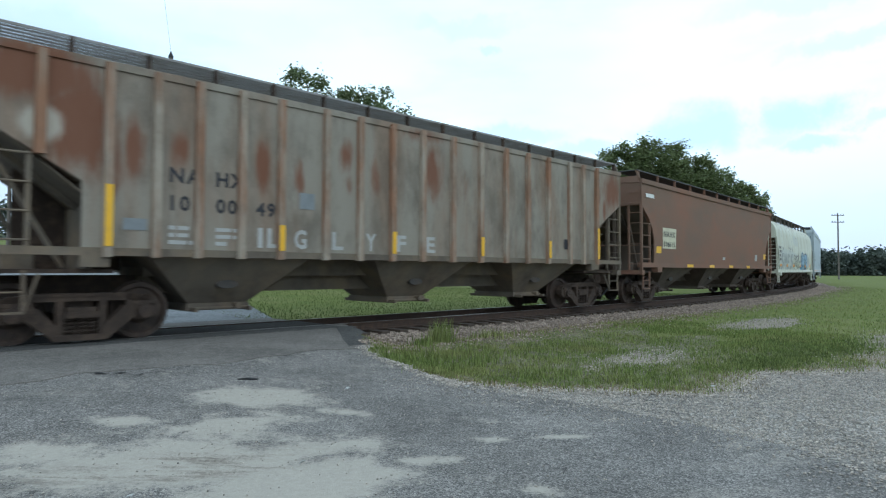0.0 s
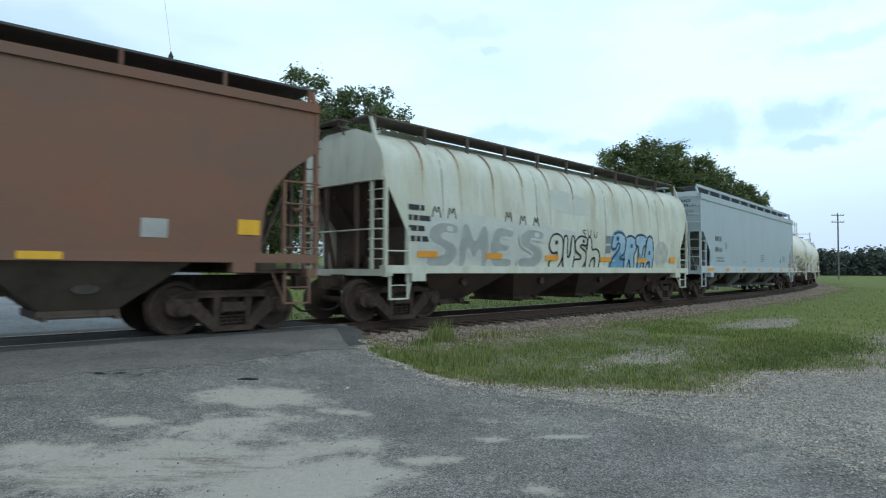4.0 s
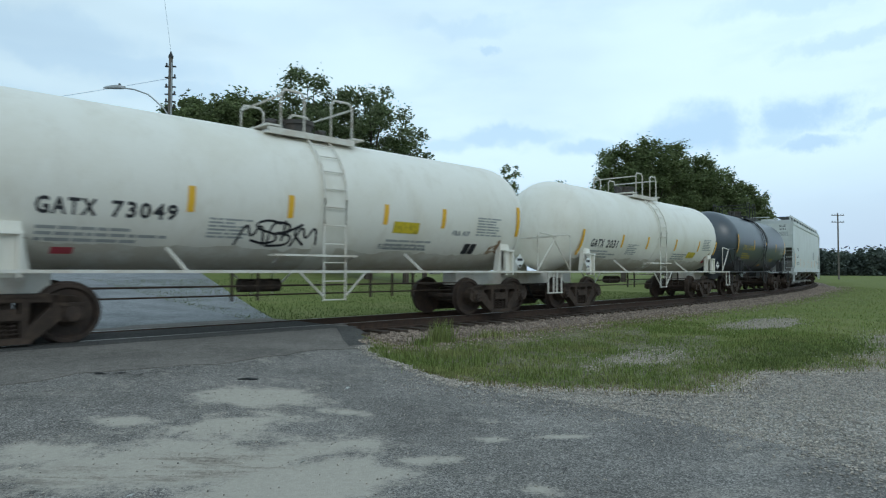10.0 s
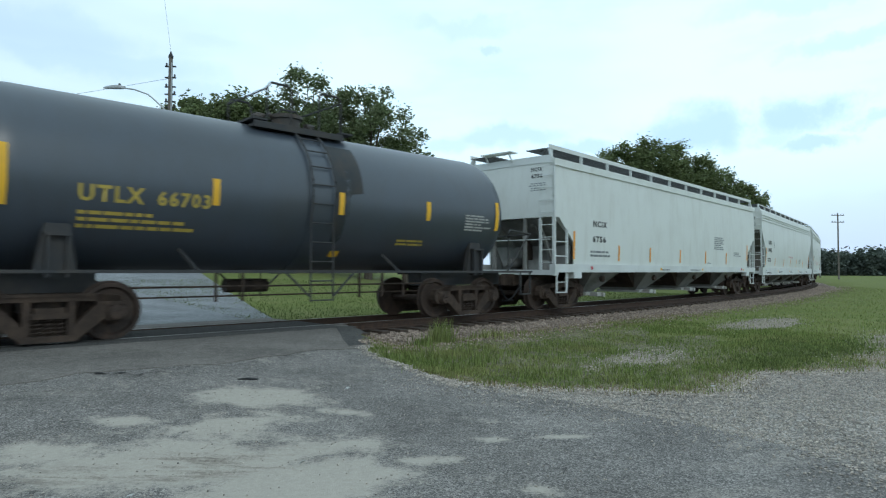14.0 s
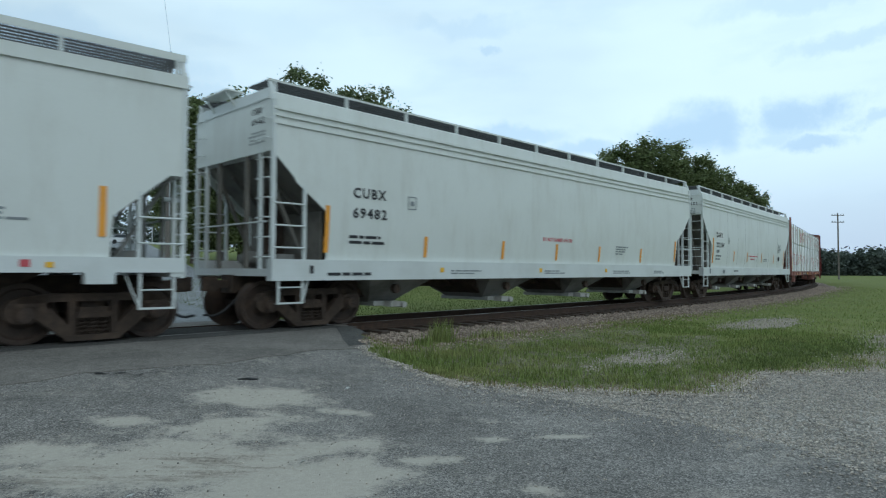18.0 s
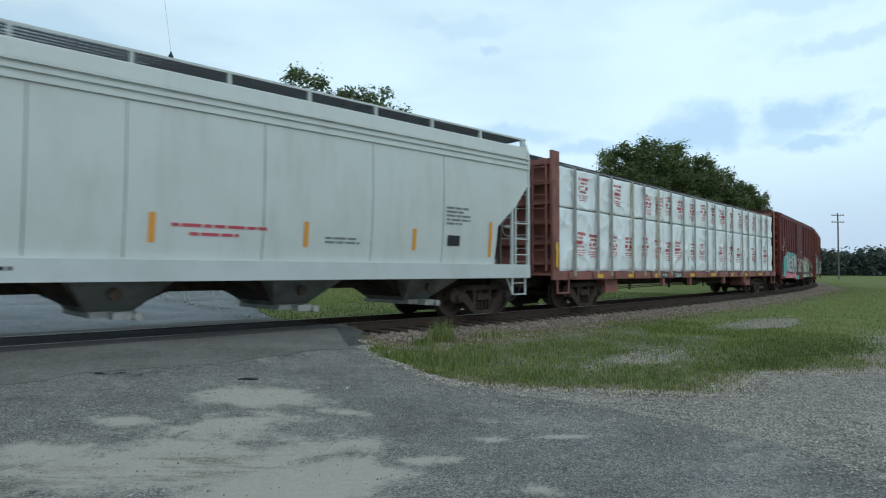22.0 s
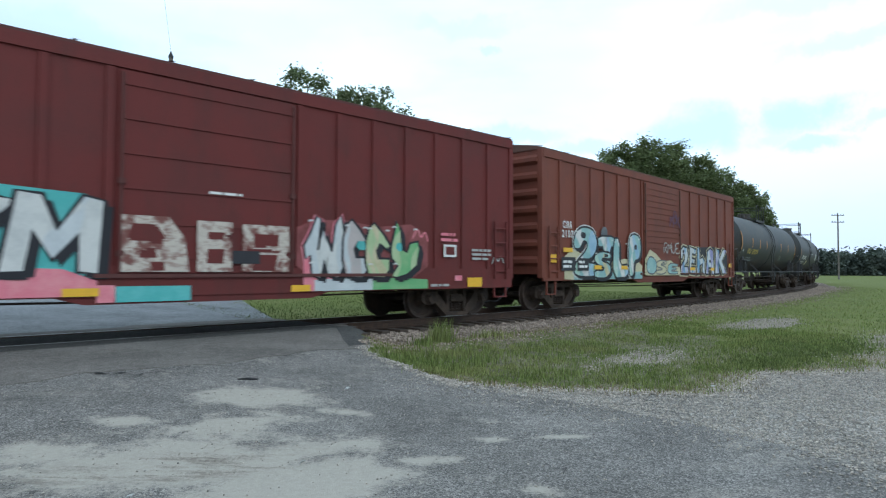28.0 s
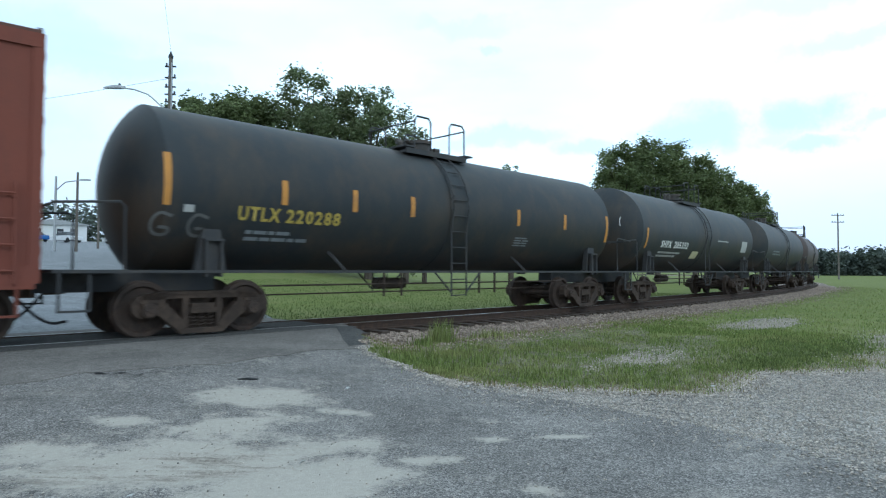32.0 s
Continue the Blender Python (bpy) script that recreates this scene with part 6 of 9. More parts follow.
# rusty ribbed hopper
RIBS = [-7.5, -6.62, -5.92, -5.25, -4.5, -3.75, -2.78, -1.97, -1.12, -0.26, 0.69, 1.65, 2.6, 3.5, 4.4, 5.43, 6.12, 6.85]
car, end, surf = hopper(-111.95, -98.4, 1.53, RUSTGREY, "rust-streaked grey ribbed covered hopper car", [(0, 3.2), (1.35, 2.4)], bays=3, ribs=RIBS, bulge=0.0, half=1.52, sill_z=(1.32, 1.44), grime=MUDGREY, rib_mat=RUSTRIB, bands=((4.12, 4.24, 0.05),), walk_mat=paint("galvanised mesh", (0.30, 0.30, 0.295), rough=0.7, metal=0.2, spots=(0.20, 0.17, 0.14), amount=0.6, scale=2), post_mat=IRON, low=0.5, gate_mat=MUDGREY, sill=MUDGREY, mesh_walk=True, posts=1.04)
plates(car, lambda z: 1.62, [(x - 0.055, x + 0.055, 1.46, 2.38 if abs(x) > 6.5 else 1.92) for x in (-6.62, -3.75, -1.12, 1.65, 4.4, 6.85)], YELLOW, "reflective_stripe", "amber reflective stripe")
flat = lambda z: 1.52
for body, x, z in (("NA", -5.72, 2.52), ("HX", -4.95, 2.52), ("10", -5.70, 2.07), ("00", -4.95, 2.07), ("49", -4.22, 2.07)):
    writing(body, x, z, 0.24, flat, BLACKINK, car)
plates(car, flat, [(-3.35, -3.02, 2.25, 2.55), (-6.4, -6.05, 1.72, 1.90)], GREYINK, "stencil")
plates(car, flat, [(5.18, 5.50, 1.72, 2.0)], BLACKINK, "stencil")
for body, x in (("I", -4.18), ("L", -4.0), ("G", -3.45), ("L", -2.62), ("Y", -1.80), ("F", -0.98), ("E", -0.12)):
    writing(body, x, 1.52, 0.34, flat, DULLWHITE, car, 0.09 if body == "I" else 0.26, name="spray_letter")
print_lines(-5.72, -5.2, 1.5, 1.85, 3, flat, DULLWHITE, car, 4)
print_lines(-4.95, -4.5, 1.5, 1.85, 3, flat, DULLWHITE, car, 5)

# brown hopper
car, end, surf = hopper(-94.1, -80.4, 1.45, BROWN, "weathered brown smooth-sided covered hopper car", [(0, 3.34), (0.6, 2.91), (0.9, 2.55), (1.06, 2.19), (1.11, 1.54)], bays=3, sill_z=(1.24, 1.40), grime=DARKBROWN, walk_mat=GRATING, post_mat=BROWN, bands=((4.06, 4.22, 0.05),), low=0.45, gate_mat=DARKBROWN, posts=1.55)
plates(car, surf, [(-6.50, -5.25, 1.92, 2.66)], paint("cream number panel", (0.60, 0.57, 0.42), rough=0.7, bump=0, spots=(0.45, 0.42, 0.3), amount=0.5), "number_panel", "cream painted panel", 0.006)
writing("NAHX", -6.42, 2.34, 0.20, surf, BLACKINK, car, 1.05, 0.012)
writing("508615", -6.42, 1.99, 0.18, surf, BLACKINK, car, 1.05, 0.012)
plates(car, lambda z: 1.57, [(x, x + w, 1.26, 1.37) for x, w in ((-4.2, 0.65), (-1.65, 0.6), (0.95, 0.55), (3.6, 0.55))], YELLOW, "reflector")
plates(car, surf, [(-7.05, -6.62, 1.74, 1.98), (6.75, 7.15, 1.72, 1.98)], YELLOW, "reflector")
plates(car, surf, [(5.2, 5.6, 1.62, 1.92)], DULLWHITE, "stencil")
plates(car, surf, [(0.2, 0.55, 1.6, 1.72)], DULLWHITE, "stencil")
plates(car, lambda z: 1.56, [(-7.98, -7.3, 3.62, 3.75)], WHITEINK, "stencil")

# cream hopper with spray paint
car, end, surf = hopper(-76.5, -63.3, 0.95, CREAM, "aged cream rounded covered hopper car with spray paint", [(0, 3.05), (0.3, 2.5), (0.62, 1.95), (0.66, 1.5)], bays=4, sill_z=(1.05, 1.22), eave=3.1, ztop=4.2, half=1.56, bulge=0.10, grime=RUSTBAY, walk_mat=RUSTWALK, post_mat=RUSTWALK, bands=(), low=0.40, walk_z=0.20, walk_in=0.34, wide_bays=True)
RUN = paint("rust run", (0.17, 0.075, 0.04), rough=0.8, spots=(0.30, 0.17, 0.09), amount=0.9, scale=5, stretch=(3, 3, 0.6), bump=0)
PALERUN = paint("pale rust wash", (0.52, 0.48, 0.34), rough=0.7, spots=(0.60, 0.61, 0.51), amount=0.9, scale=3, stretch=(3, 3, 0.5), bump=0)
rng = random.Random(77)
for k in range(11):
    x, foot, reach = -6.44 + 1.21 * k, 3.3 + 0.2 * math.sin(k * 2.1), 2.3 + 0.45 * rng.random()
    for low, high, w0, w1, lift, mat in ((reach, foot + 0.3, 0.02, 0.06, 0.006, PALERUN), (foot, 4.04, 0.008, 0.055, 0.008, RUN)):
        rows = [[(x + side * (w0 + (w1 - w0) * (j / 12) ** 1.5) + 0.10 * (1 - j / 12) * (low - 3.3) * -0.4, -(surf(low + (high - low) * j / 12) + lift), low + (high - low) * j / 12) for j in range(13)] for side in (-1, 1)]
        part("rust_streak", Geo().loft(rows, closed=False), mat, car)
    part("weld_seam", flat_patch(x + 0.60, x + 0.622, 1.25, 4.05, surf, 0.005, 12), GREYINK if k % 3 == 0 else CREAM, car)
plates(car, lambda z: surf(max(z, 1.3)), [(x, x + 0.62, 1.40, 1.54) for x in (-6.6, -4.3, -1.78, 1.15, 3.55)] + [(6.0, 6.45, 1.42, 1.62)], ORANGE, "reflector", lift=0.03)
PALEBLUE = paint("pale blue spray paint", (0.34, 0.49, 0.60), rough=0.6, bump=0, spots=(0.20, 0.36, 0.50), amount=0.7, scale=3)
for i, (nm, x0, x1, z1) in enumerate((("2", 1.76, 2.74, 2.36), ("R", 2.64, 3.42, 2.28), ("T", 3.33, 4.10, 2.33), ("A", 4.00, 4.72, 2.33))):
    letter(car, nm, x0, x1, 1.13, z1, PALEBLUE, SPRAYNAVY, surf, 0.012 + 0.004 * i, 0.075, 2, second=SPRAYBLUE, halo=SPRAYBLUE if i == 0 else None, shine=SPRAYWHITE)
for i, (nm, x0, x1, z1) in enumerate((("G", -1.66, -0.94, 2.16), ("U", -0.95, -0.34, 2.13), ("S", -0.38, 0.32, 2.14), ("H", 0.28, 1.08, 2.12))):
    letter(car, nm, x0, x1, 1.15, z1, CREAM, SPRAYBLACK, surf, 0.012 + 0.004 * i, 0.06, 2)
GHOST = paint("faint grey overspray", (0.53, 0.555, 0.515), rough=0.7, bump=0, spots=(0.60, 0.62, 0.55), amount=0.7, scale=2)
cloud(car, [(-1.6, 2.85, 3.35), (-0.9, 2.75, 3.38), (-0.1, 2.72, 3.30), (0.45, 2.78, 3.22)], GHOST, surf)
cloud(car, [(-2.4, 1.9, 2.35), (-1.7, 1.85, 2.32), (-1.0, 1.95, 2.28), (-0.3, 2.0, 2.24)], GHOST, surf)
cloud(car, [(-6.6, 1.3, 2.3), (-5.0, 1.25, 2.45), (-3.4, 1.25, 2.4), (-2.3, 1.3, 2.3)], GHOST, surf)
for i, (nm, x0, x1) in enumerate((("S", -6.35, -5.3), ("M", -5.3, -4.2), ("E", -4.2, -3.2), ("S", -3.05, -1.9))):
    letter(car, nm, x0, x1, 1.15, 2.24, paint("worn grey spray paint", (0.33, 0.355, 0.34), rough=0.7, bump=0, spots=(0.40, 0.42, 0.39), amount=0.8, scale=4), paint("thin white spray paint", (0.56, 0.59, 0.56), rough=0.7, bump=0), surf, 0.012 + 0.004 * i, 0.07, 2)
cloud(car, [(4.8, 1.5, 1.9), (5.1, 1.3, 2.15), (5.5, 1.3, 2.15), (5.85, 1.5, 1.95)], paint("faint grey spray", (0.50, 0.51, 0.46), rough=0.7, bump=0, spots=(0.36, 0.36, 0.33), amount=0.8, scale=5), surf)
for x, z, s in ((-3.6, 2.35, 0.3), (-3.0, 2.3, 0.3), (-2.4, 2.3, 0.28), (0.05, 2.12, 0.2), (0.35, 2.14, 0.2), (0.7, 2.1, 0.2), (-6.2, 2.3, 0.3), (-5.7, 2.3, 0.3)):
    part("spray_tag", stroke([(x + a * s, z + b * s) for a, b in GLYPHS["zig" if z > 2.2 else "ess" if x < 0.2 else "cup"]], 0.03, surf, 0.009), SPRAYBLACK, car)
plates(car, surf, [(1.40, 1.72, 1.96, 2.2), (1.40, 1.72, 1.66, 1.9)], GREYINK, "stencil")
print_lines(-6.9, -6.1, 1.7, 2.6, 4, surf, BLACKINK, car, 8)

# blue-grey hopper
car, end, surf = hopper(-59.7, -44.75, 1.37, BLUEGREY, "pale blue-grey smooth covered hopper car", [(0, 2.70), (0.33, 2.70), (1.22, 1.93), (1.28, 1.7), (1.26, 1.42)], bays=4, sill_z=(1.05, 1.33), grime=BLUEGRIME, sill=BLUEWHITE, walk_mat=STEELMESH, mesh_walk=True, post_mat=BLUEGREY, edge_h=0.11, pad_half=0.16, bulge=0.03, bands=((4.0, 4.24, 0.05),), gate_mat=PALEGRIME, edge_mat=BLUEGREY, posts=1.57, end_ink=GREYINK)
writing("DAKX", -6.97, 2.40, 0.20, surf, BLACKINK, car, 0.90)
end_writing(car, end, 4.2, ("DAKX", "395161"))
writing("395161", -6.98, 1.94, 0.19, surf, BLACKINK, car, 1.02)
plates(car, surf, [(-5.52, -5.50, 2.1, 2.38), (-5.26, -5.24, 2.1, 2.38), (-5.50, -5.26, 2.1, 2.12), (-5.50, -5.26, 2.36, 2.38), (-5.44, -5.32, 2.18, 2.30)], GREYINK, "stencil")
print_lines(-6.75, -5.3, 1.50, 1.74, 2, surf, GREYINK, car, 11)
print_lines(0.9, 1.7, 1.6, 1.98, 4, surf, GREYINK, car, 12)
print_lines(-2.6, -1.9, 1.52, 1.60, 1, surf, GREYINK, car, 13)
print_lines(5.9, 6.9, 1.65, 2.0, 4, surf, GREYINK, car, 14)
plates(car, surf, [(5.2, 5.5, 1.58, 1.78)], GREYINK, "stencil")
plates(car, lambda z: 1.57, [(x, x + w, 1.13, 1.25) for x, w in ((-8.1, 0.85), (-5.5, 0.45), (-2.75, 0.42), (0.1, 0.42), (2.6, 0.42), (5.1, 0.5), (7.3, 0.8))], ORANGE, "reflector")


def nudge(car, shift):
    """Moves the painted marks along the shell."""
    for ob in car.children:
        if ob.name.split(".")[0] in ("lettering", "reflective_stripe", "small_print", "placard", "spray_tag", "black_patch"):
            ob.location.x += shift


def tank_marks(car, r, zc, stripes, mat):
    surf = tank_surf(r, zc)
    for x, z0, z1 in stripes:
        part("reflective_stripe", flat_patch(x - 0.06, x + 0.06, z0, z1, surf, 0.008, 8), mat, car, "yellow reflective stripe")
    return surf


# white tank cars
for front, rear, number, stripes, first in ((-40.95, -30.35, "GATX  73049", ((-5.8, 1.98, 2.80), (-3.05, 2.07, 2.50), (-1.20, 2.08, 2.5), (1.06, 2.08, 2.5), (2.75, 2.08, 2.52), (5.42, 2.0, 2.75)), True),
                                            (-26.45, -16.22, "GATX  2031", ((-5.72, 1.6, 2.35), (-3.17, 1.88, 2.3), (-1.28, 1.88, 2.3), (1.16, 1.88, 2.3), (3.45, 1.9, 2.32), (5.35, 1.8, 2.35)), False)):
    half_tc = (rear - front) / 2
    r, zc = 1.42, 2.50
    car, end, _ = tank(front, rear, 2.15, 2 * half_tc + (2.62 if first else 2.7), r, zc, TANKWHITE, RAILWHITE, dish=0.8, label= "white tank car with yellow stripes and brown spill stains" if first else "clean white tank car with yellow stripes", saddle=TANKWHITE)
    surf = tank_marks(car, r, zc, stripes, YELLOW)
    for body, x, w in zip(number.split(), (-5.24 if first else -5.16, -4.24 if first else -4.19), (0.80, 0.99 if first else 0.74)):
        writing(body, x, 1.93 if first else 1.86, 0.24, surf, BLACKINK, car, w)
    print_lines(-5.2, -3.2, 1.52, 1.78, 3, surf, FAINTINK, car, 21)
    print_lines(-2.7, -1.9, 1.66, 2.02, 6, surf, FAINTINK, car, 22)
    print_lines(1.2, 2.6, 1.55, 1.80, 3, surf, FAINTINK, car, 23)
    print_lines(3.9, 4.9, 1.95, 2.42, 7, surf, FAINTINK, car, 24)
    plates(car, surf, [(1.30, 2.03, 1.92, 2.16)] if first else [(2.57, 3.35, 1.64, 1.86)], paint("yellow placard", (0.62, 0.48, 0.03), rough=0.5, bump=0, spots=(0.25, 0.2, 0.03), amount=0.7, scale=9), "placard")
    plates(car, surf, [(-4.95, -4.65, 1.35, 1.45) if first else (4.6, 4.85, 1.45, 1.55)], REDINK, "placard")
    if first:
        part("spill_stain", Geo().loft([[(x, -(surf(z) + 0.004), z) for z in [1.25 + (top - 1.25) * k / 8 for k in range(9)]] for x, top in ((-6.05, 1.4), (-5.85, 1.75), (-5.7, 1.95), (-5.5, 1.85), (-5.3, 1.7), (-4.9, 1.5))], closed=False), SPILL, car, "brown spill stain")
    part("spill_stain", Geo().loft([[(x, -(surf(z) + 0.004), z) for z in [1.3 + (top - 1.3) * k / 6 for k in range(7)]] for x, top in ((4.5, 1.4), (4.8, 1.7), (5.1, 1.9), (5.4, 1.6))], closed=False), SPILL, car, "brown spill stain")
    part("drip_stain", Geo().loft([[(x, -(surf(z) + 0.004), z) for z in [1.6 + (top - 1.6) * k / 10 for k in range(11)]] for x, top in ((-0.26, 3.5), (-0.1, 3.72), (0.1, 3.75), (0.24, 3.6))], closed=False), paint("pale drip stain", (0.58, 0.51, 0.38), rough=0.6, bump=0, spots=(0.70, 0.66, 0.56), amount=0.8, scale=4), car)
    for k in (-1, 1):
        d = Geo()
        d.add([(k * (half_tc + 0.34) + a * 0.19, -1.485, 1.36 + b * 0.19) for a, b in ((0, -1), (1, 0), (0, 1), (-1, 0))], [(0, 1, 2, 3)])
        card = part("diamond_placard", d, WHITEINK, car)
        cx = k * (half_tc + 0.34)
        part("placard_mark", Geo().add([(cx - 0.10, -1.49, 1.37), (cx + 0.10, -1.49, 1.37), (cx + 0.10, -1.49, 1.43), (cx - 0.10, -1.49, 1.43)], [(0, 1, 2, 3)]), BLACKINK, card)
        part("placard_mark", Geo().add([(cx - 0.07, -1.49, 1.27), (cx + 0.07, -1.49, 1.27), (cx, -1.49, 1.20)], [(0, 2, 1)]), BLACKINK, card)
    if first:
        writing("FLUOROSILICIC ACID", 1.05, 1.58, 0.10, surf, GREYINK, car, 1.34)
        writing("FRA AIP", 3.1, 1.94, 0.11, surf, GREYINK, car, 0.58)
        plates(car, surf, [(3.64, 3.83, 1.52, 1.76), (3.86, 4.05, 1.52, 1.76)], BLACKINK, "placard")
        for i in range(5):
            part("spray_tag", stroke([(-2.2 + 0.28 * i + a * 0.62, 1.56 + 0.03 * (i % 2) + b * 0.44) for a, b in GLYPHS[("zig", "ess", "bee", "kay", "zig")[i]]], 0.042, surf, 0.009 + 0.001 * i), SPRAYBLACK, car)

    # ragged belly band: road grime, plus the tank's underside shade as colour
    rows = []
    for i in range(121):
        x = -half_tc - 0.5 + (2 * half_tc + 1.0) * i / 120
        high = -44 + 7 * noise.noise((x * 1.3, 2, 3)) + 4 * noise.noise((x * 5.1, 4, 8))
        rows.append([(x, -(r + 0.004) * math.cos(radians(a)), zc + (r + 0.004) * math.sin(radians(a))) for a in [-80 + (high + 80) * j / 8 for j in range(9)]])
    part("grime_shade_band", Geo().loft(rows, closed=False), paint("road film and shade on the belly", (0.60, 0.555, 0.465), rough=0.7, bump=0, spots=(0.70, 0.68, 0.61), amount=0.8, scale=3), car, "brown road grime with painted shade along the belly")
    nudge(car, 0.24 if first else 0.20)

# dark blue-grey tank car
car, end, _ = tank(-12.13, -3.31, 2.1, 11.9, 1.47, 2.52, TANKGREY, DARKBITS, "dark blue-grey tank car with yellow stripes", dish=0.7, saddle=DARKBITS, steps=False)
surf = tank_marks(car, 1.47, 2.52, ((-5.19, 2.0, 2.85), (-2.20, 2.2, 2.65), (0.34, 2.2, 2.64), (2.66, 2.22, 2.64), (4.97, 2.1, 2.8)), YELLOW)
writing("UTLX", -4.26, 2.14, 0.24, surf, GOLDINK, car, 0.92)
writing("66703", -3.14, 2.14, 0.22, surf, GOLDINK, car, 0.85)
print_lines(-4.25, -2.5, 1.72, 2.02, 3, surf, GOLDINK, car, 31)
print_lines(3.85, 4.85, 2.05, 2.45, 6, surf, DULLWHITE, car, 32)
print_lines(1.9, 2.8, 1.65, 1.80, 2, surf, GOLDINK, car, 33)
part("black_patch", Geo().loft([[(x, -(surf(z) + 0.006), z) for z in [lo + (3.62 - lo) * k / 14 for k in range(15)]] for x, lo in ((0.16, 2.2), (0.22, 1.66), (0.36, 1.62), (0.45, 1.75), (0.52, 2.2), (0.56, 2.62), (0.86, 2.66))], closed=False), TANKBLACK, car, "black repainted strip")
plates(car, surf, [(0.34, 0.56, 1.38, 1.5)], YELLOW, "placard")

nudge(car, 0.08)

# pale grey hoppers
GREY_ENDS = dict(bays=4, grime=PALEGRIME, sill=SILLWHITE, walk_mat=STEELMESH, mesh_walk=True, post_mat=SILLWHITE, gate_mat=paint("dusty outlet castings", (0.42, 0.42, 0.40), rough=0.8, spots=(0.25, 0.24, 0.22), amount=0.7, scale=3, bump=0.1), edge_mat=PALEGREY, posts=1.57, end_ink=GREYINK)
car, end, surf = hopper(0.75, 16.53, 1.22, PALEGREY, "pale grey square-shouldered covered hopper car with orange stripes", [(0, 2.60), (0.25, 2.60), (1.05, 1.92), (1.08, 1.5)], sill_z=(1.07, 1.30), bulge=0.04, edge_h=0.11, bands=((4.02, 4.22, 0.05),), **GREY_ENDS)
end_writing(car, end, 4.2, ("NCIX", "6756"))
writing("NCIX", -6.95, 2.44, 0.18, surf, BLACKINK, car, 0.86)
writing("6756", -6.97, 1.98, 0.18, surf, BLACKINK, car, 0.80)
print_lines(-7.1, -5.6, 1.52, 1.75, 2, surf, GREYINK, car, 41)
print_lines(3.46, 4.72, 2.02, 2.58, 7, surf, GREYINK, car, 42)
print_lines(2.7, 3.4, 1.42, 1.48, 1, surf, GREYINK, car, 43)
print_lines(6.0, 7.0, 1.78, 1.98, 3, surf, GREYINK, car, 44)
plates(car, surf, [(x - 0.05, x + 0.05, 1.42, 1.92) for x in (-5.26, -2.91, -0.23, 2.44, 4.98)] + [(-8.1, -8.0, 1.45, 2.25), (7.86, 7.96, 1.6, 2.35)], ORANGE, "reflective_stripe")
print_lines(-2.0, -1.0, 1.12, 1.2, 1, lambda z: 1.57, GREYINK, car, 45)
print_lines(0.7, 1.8, 1.12, 1.2, 1, lambda z: 1.57, GREYINK, car, 46)
plates(car, lambda z: 1.57, [(-2.15, -2.03, 1.14, 1.22), (1.9, 2.02, 1.14, 1.22), (7.2, 7.3, 1.14, 1.22)], YELLOW, "spot")
plates(car, lambda z: 1.57, [(-7.15, -7.03, 1.15, 1.25), (6.9, 7.02, 1.15, 1.25)], REDINK, "spot")

BANDS = ((4.0, 4.05, 0.04), (3.88, 3.92, 0.035), (3.74, 3.78, 0.035))
car, end, surf = hopper(20.33, 35.9, 1.20, PALEGREY, "pale grey covered hopper car with long white sill", [(0, 3.25), (0.45, 2.81), (0.5, 2.72), (1.17, 2.23), (1.22, 1.5)], sill_z=(0.92, 1.31), eave=4.28, ztop=4.42, walk_z=0.12, bulge=0.10, bands=BANDS, pads=False, slope_mat=GRIMESHADE, **GREY_ENDS)
end_writing(car, end, 4.28, ("CUBX", "69482"))
writing("CUBX", -7.19, 2.56, 0.20, surf, BLACKINK, car, 0.86)
writing("69482", -7.19, 2.16, 0.20, surf, BLACKINK, car, 0.88)
plates(car, surf, [(-5.72, -5.70, 2.42, 2.70), (-5.50, -5.48, 2.42, 2.70), (-5.70, -5.50, 2.42, 2.44), (-5.70, -5.50, 2.68, 2.70), (-5.65, -5.55, 2.5, 2.6)], GREYINK, "stencil")
print_lines(-7.25, -6.1, 1.62, 1.84, 2, surf, BLACKINK, car, 51)
writing("DO NOT HAMMER ON CAR", -0.70, 1.93, 0.10, surf, REDINK, car, 1.45)
print_lines(3.3, 4.1, 1.62, 1.92, 4, surf, GREYINK, car, 52)
print_lines(-7.8, -6.55, 0.99, 1.10, 1, lambda z: 1.57, BLACKINK, car, 53)
for k, x in enumerate((-4.4, -0.7, 3.0, 5.8)):
    print_lines(x, x + 1.1, 1.02, 1.14, 2, lambda z: 1.57, GREYINK, car, 54 + k)
plates(car, surf, [(x - 0.05, x + 0.05, 1.40, 1.86) for x in (-5.14, -2.41, -0.02, 2.3, 5.0)] + [(-7.84, -7.74, 1.45, 2.35), (7.6, 7.7, 1.45, 2.2)], ORANGE, "reflective_stripe")
plates(car, lambda z: 1.57, [(-4.75, -4.63, 1.07, 1.18), (-0.95, -0.83, 1.07, 1.18), (2.5, 2.62, 1.07, 1.18)], YELLOW, "spot")
plates(car, lambda z: 1.57, [(-8.2, -8.12, 1.05, 1.2)], BLACKINK, "spot")

car, end, surf = hopper(39.62, 53.17, 1.32, PALEGREY, "pale grey covered hopper car with panel seams", [(0, 3.40), (0.45, 2.88), (0.52, 2.78), (1.22, 2.21), (1.27, 1.5)], sill_z=(0.93, 1.27), eave=4.28, ztop=4.42, walk_z=0.12, bulge=0.10, bands=BANDS, pads=False, slope_mat=GRIMESHADE, **GREY_ENDS)
plates(car, surf, [(-6.30, -5.33, 2.50, 2.84)], WHITEINK, "number_panel", "", 0.005)
writing("DAKX", -6.25, 2.56, 0.21, surf, BLACKINK, car, 0.86, 0.009)
end_writing(car, end, 4.28, ("DAKX", "252104"))
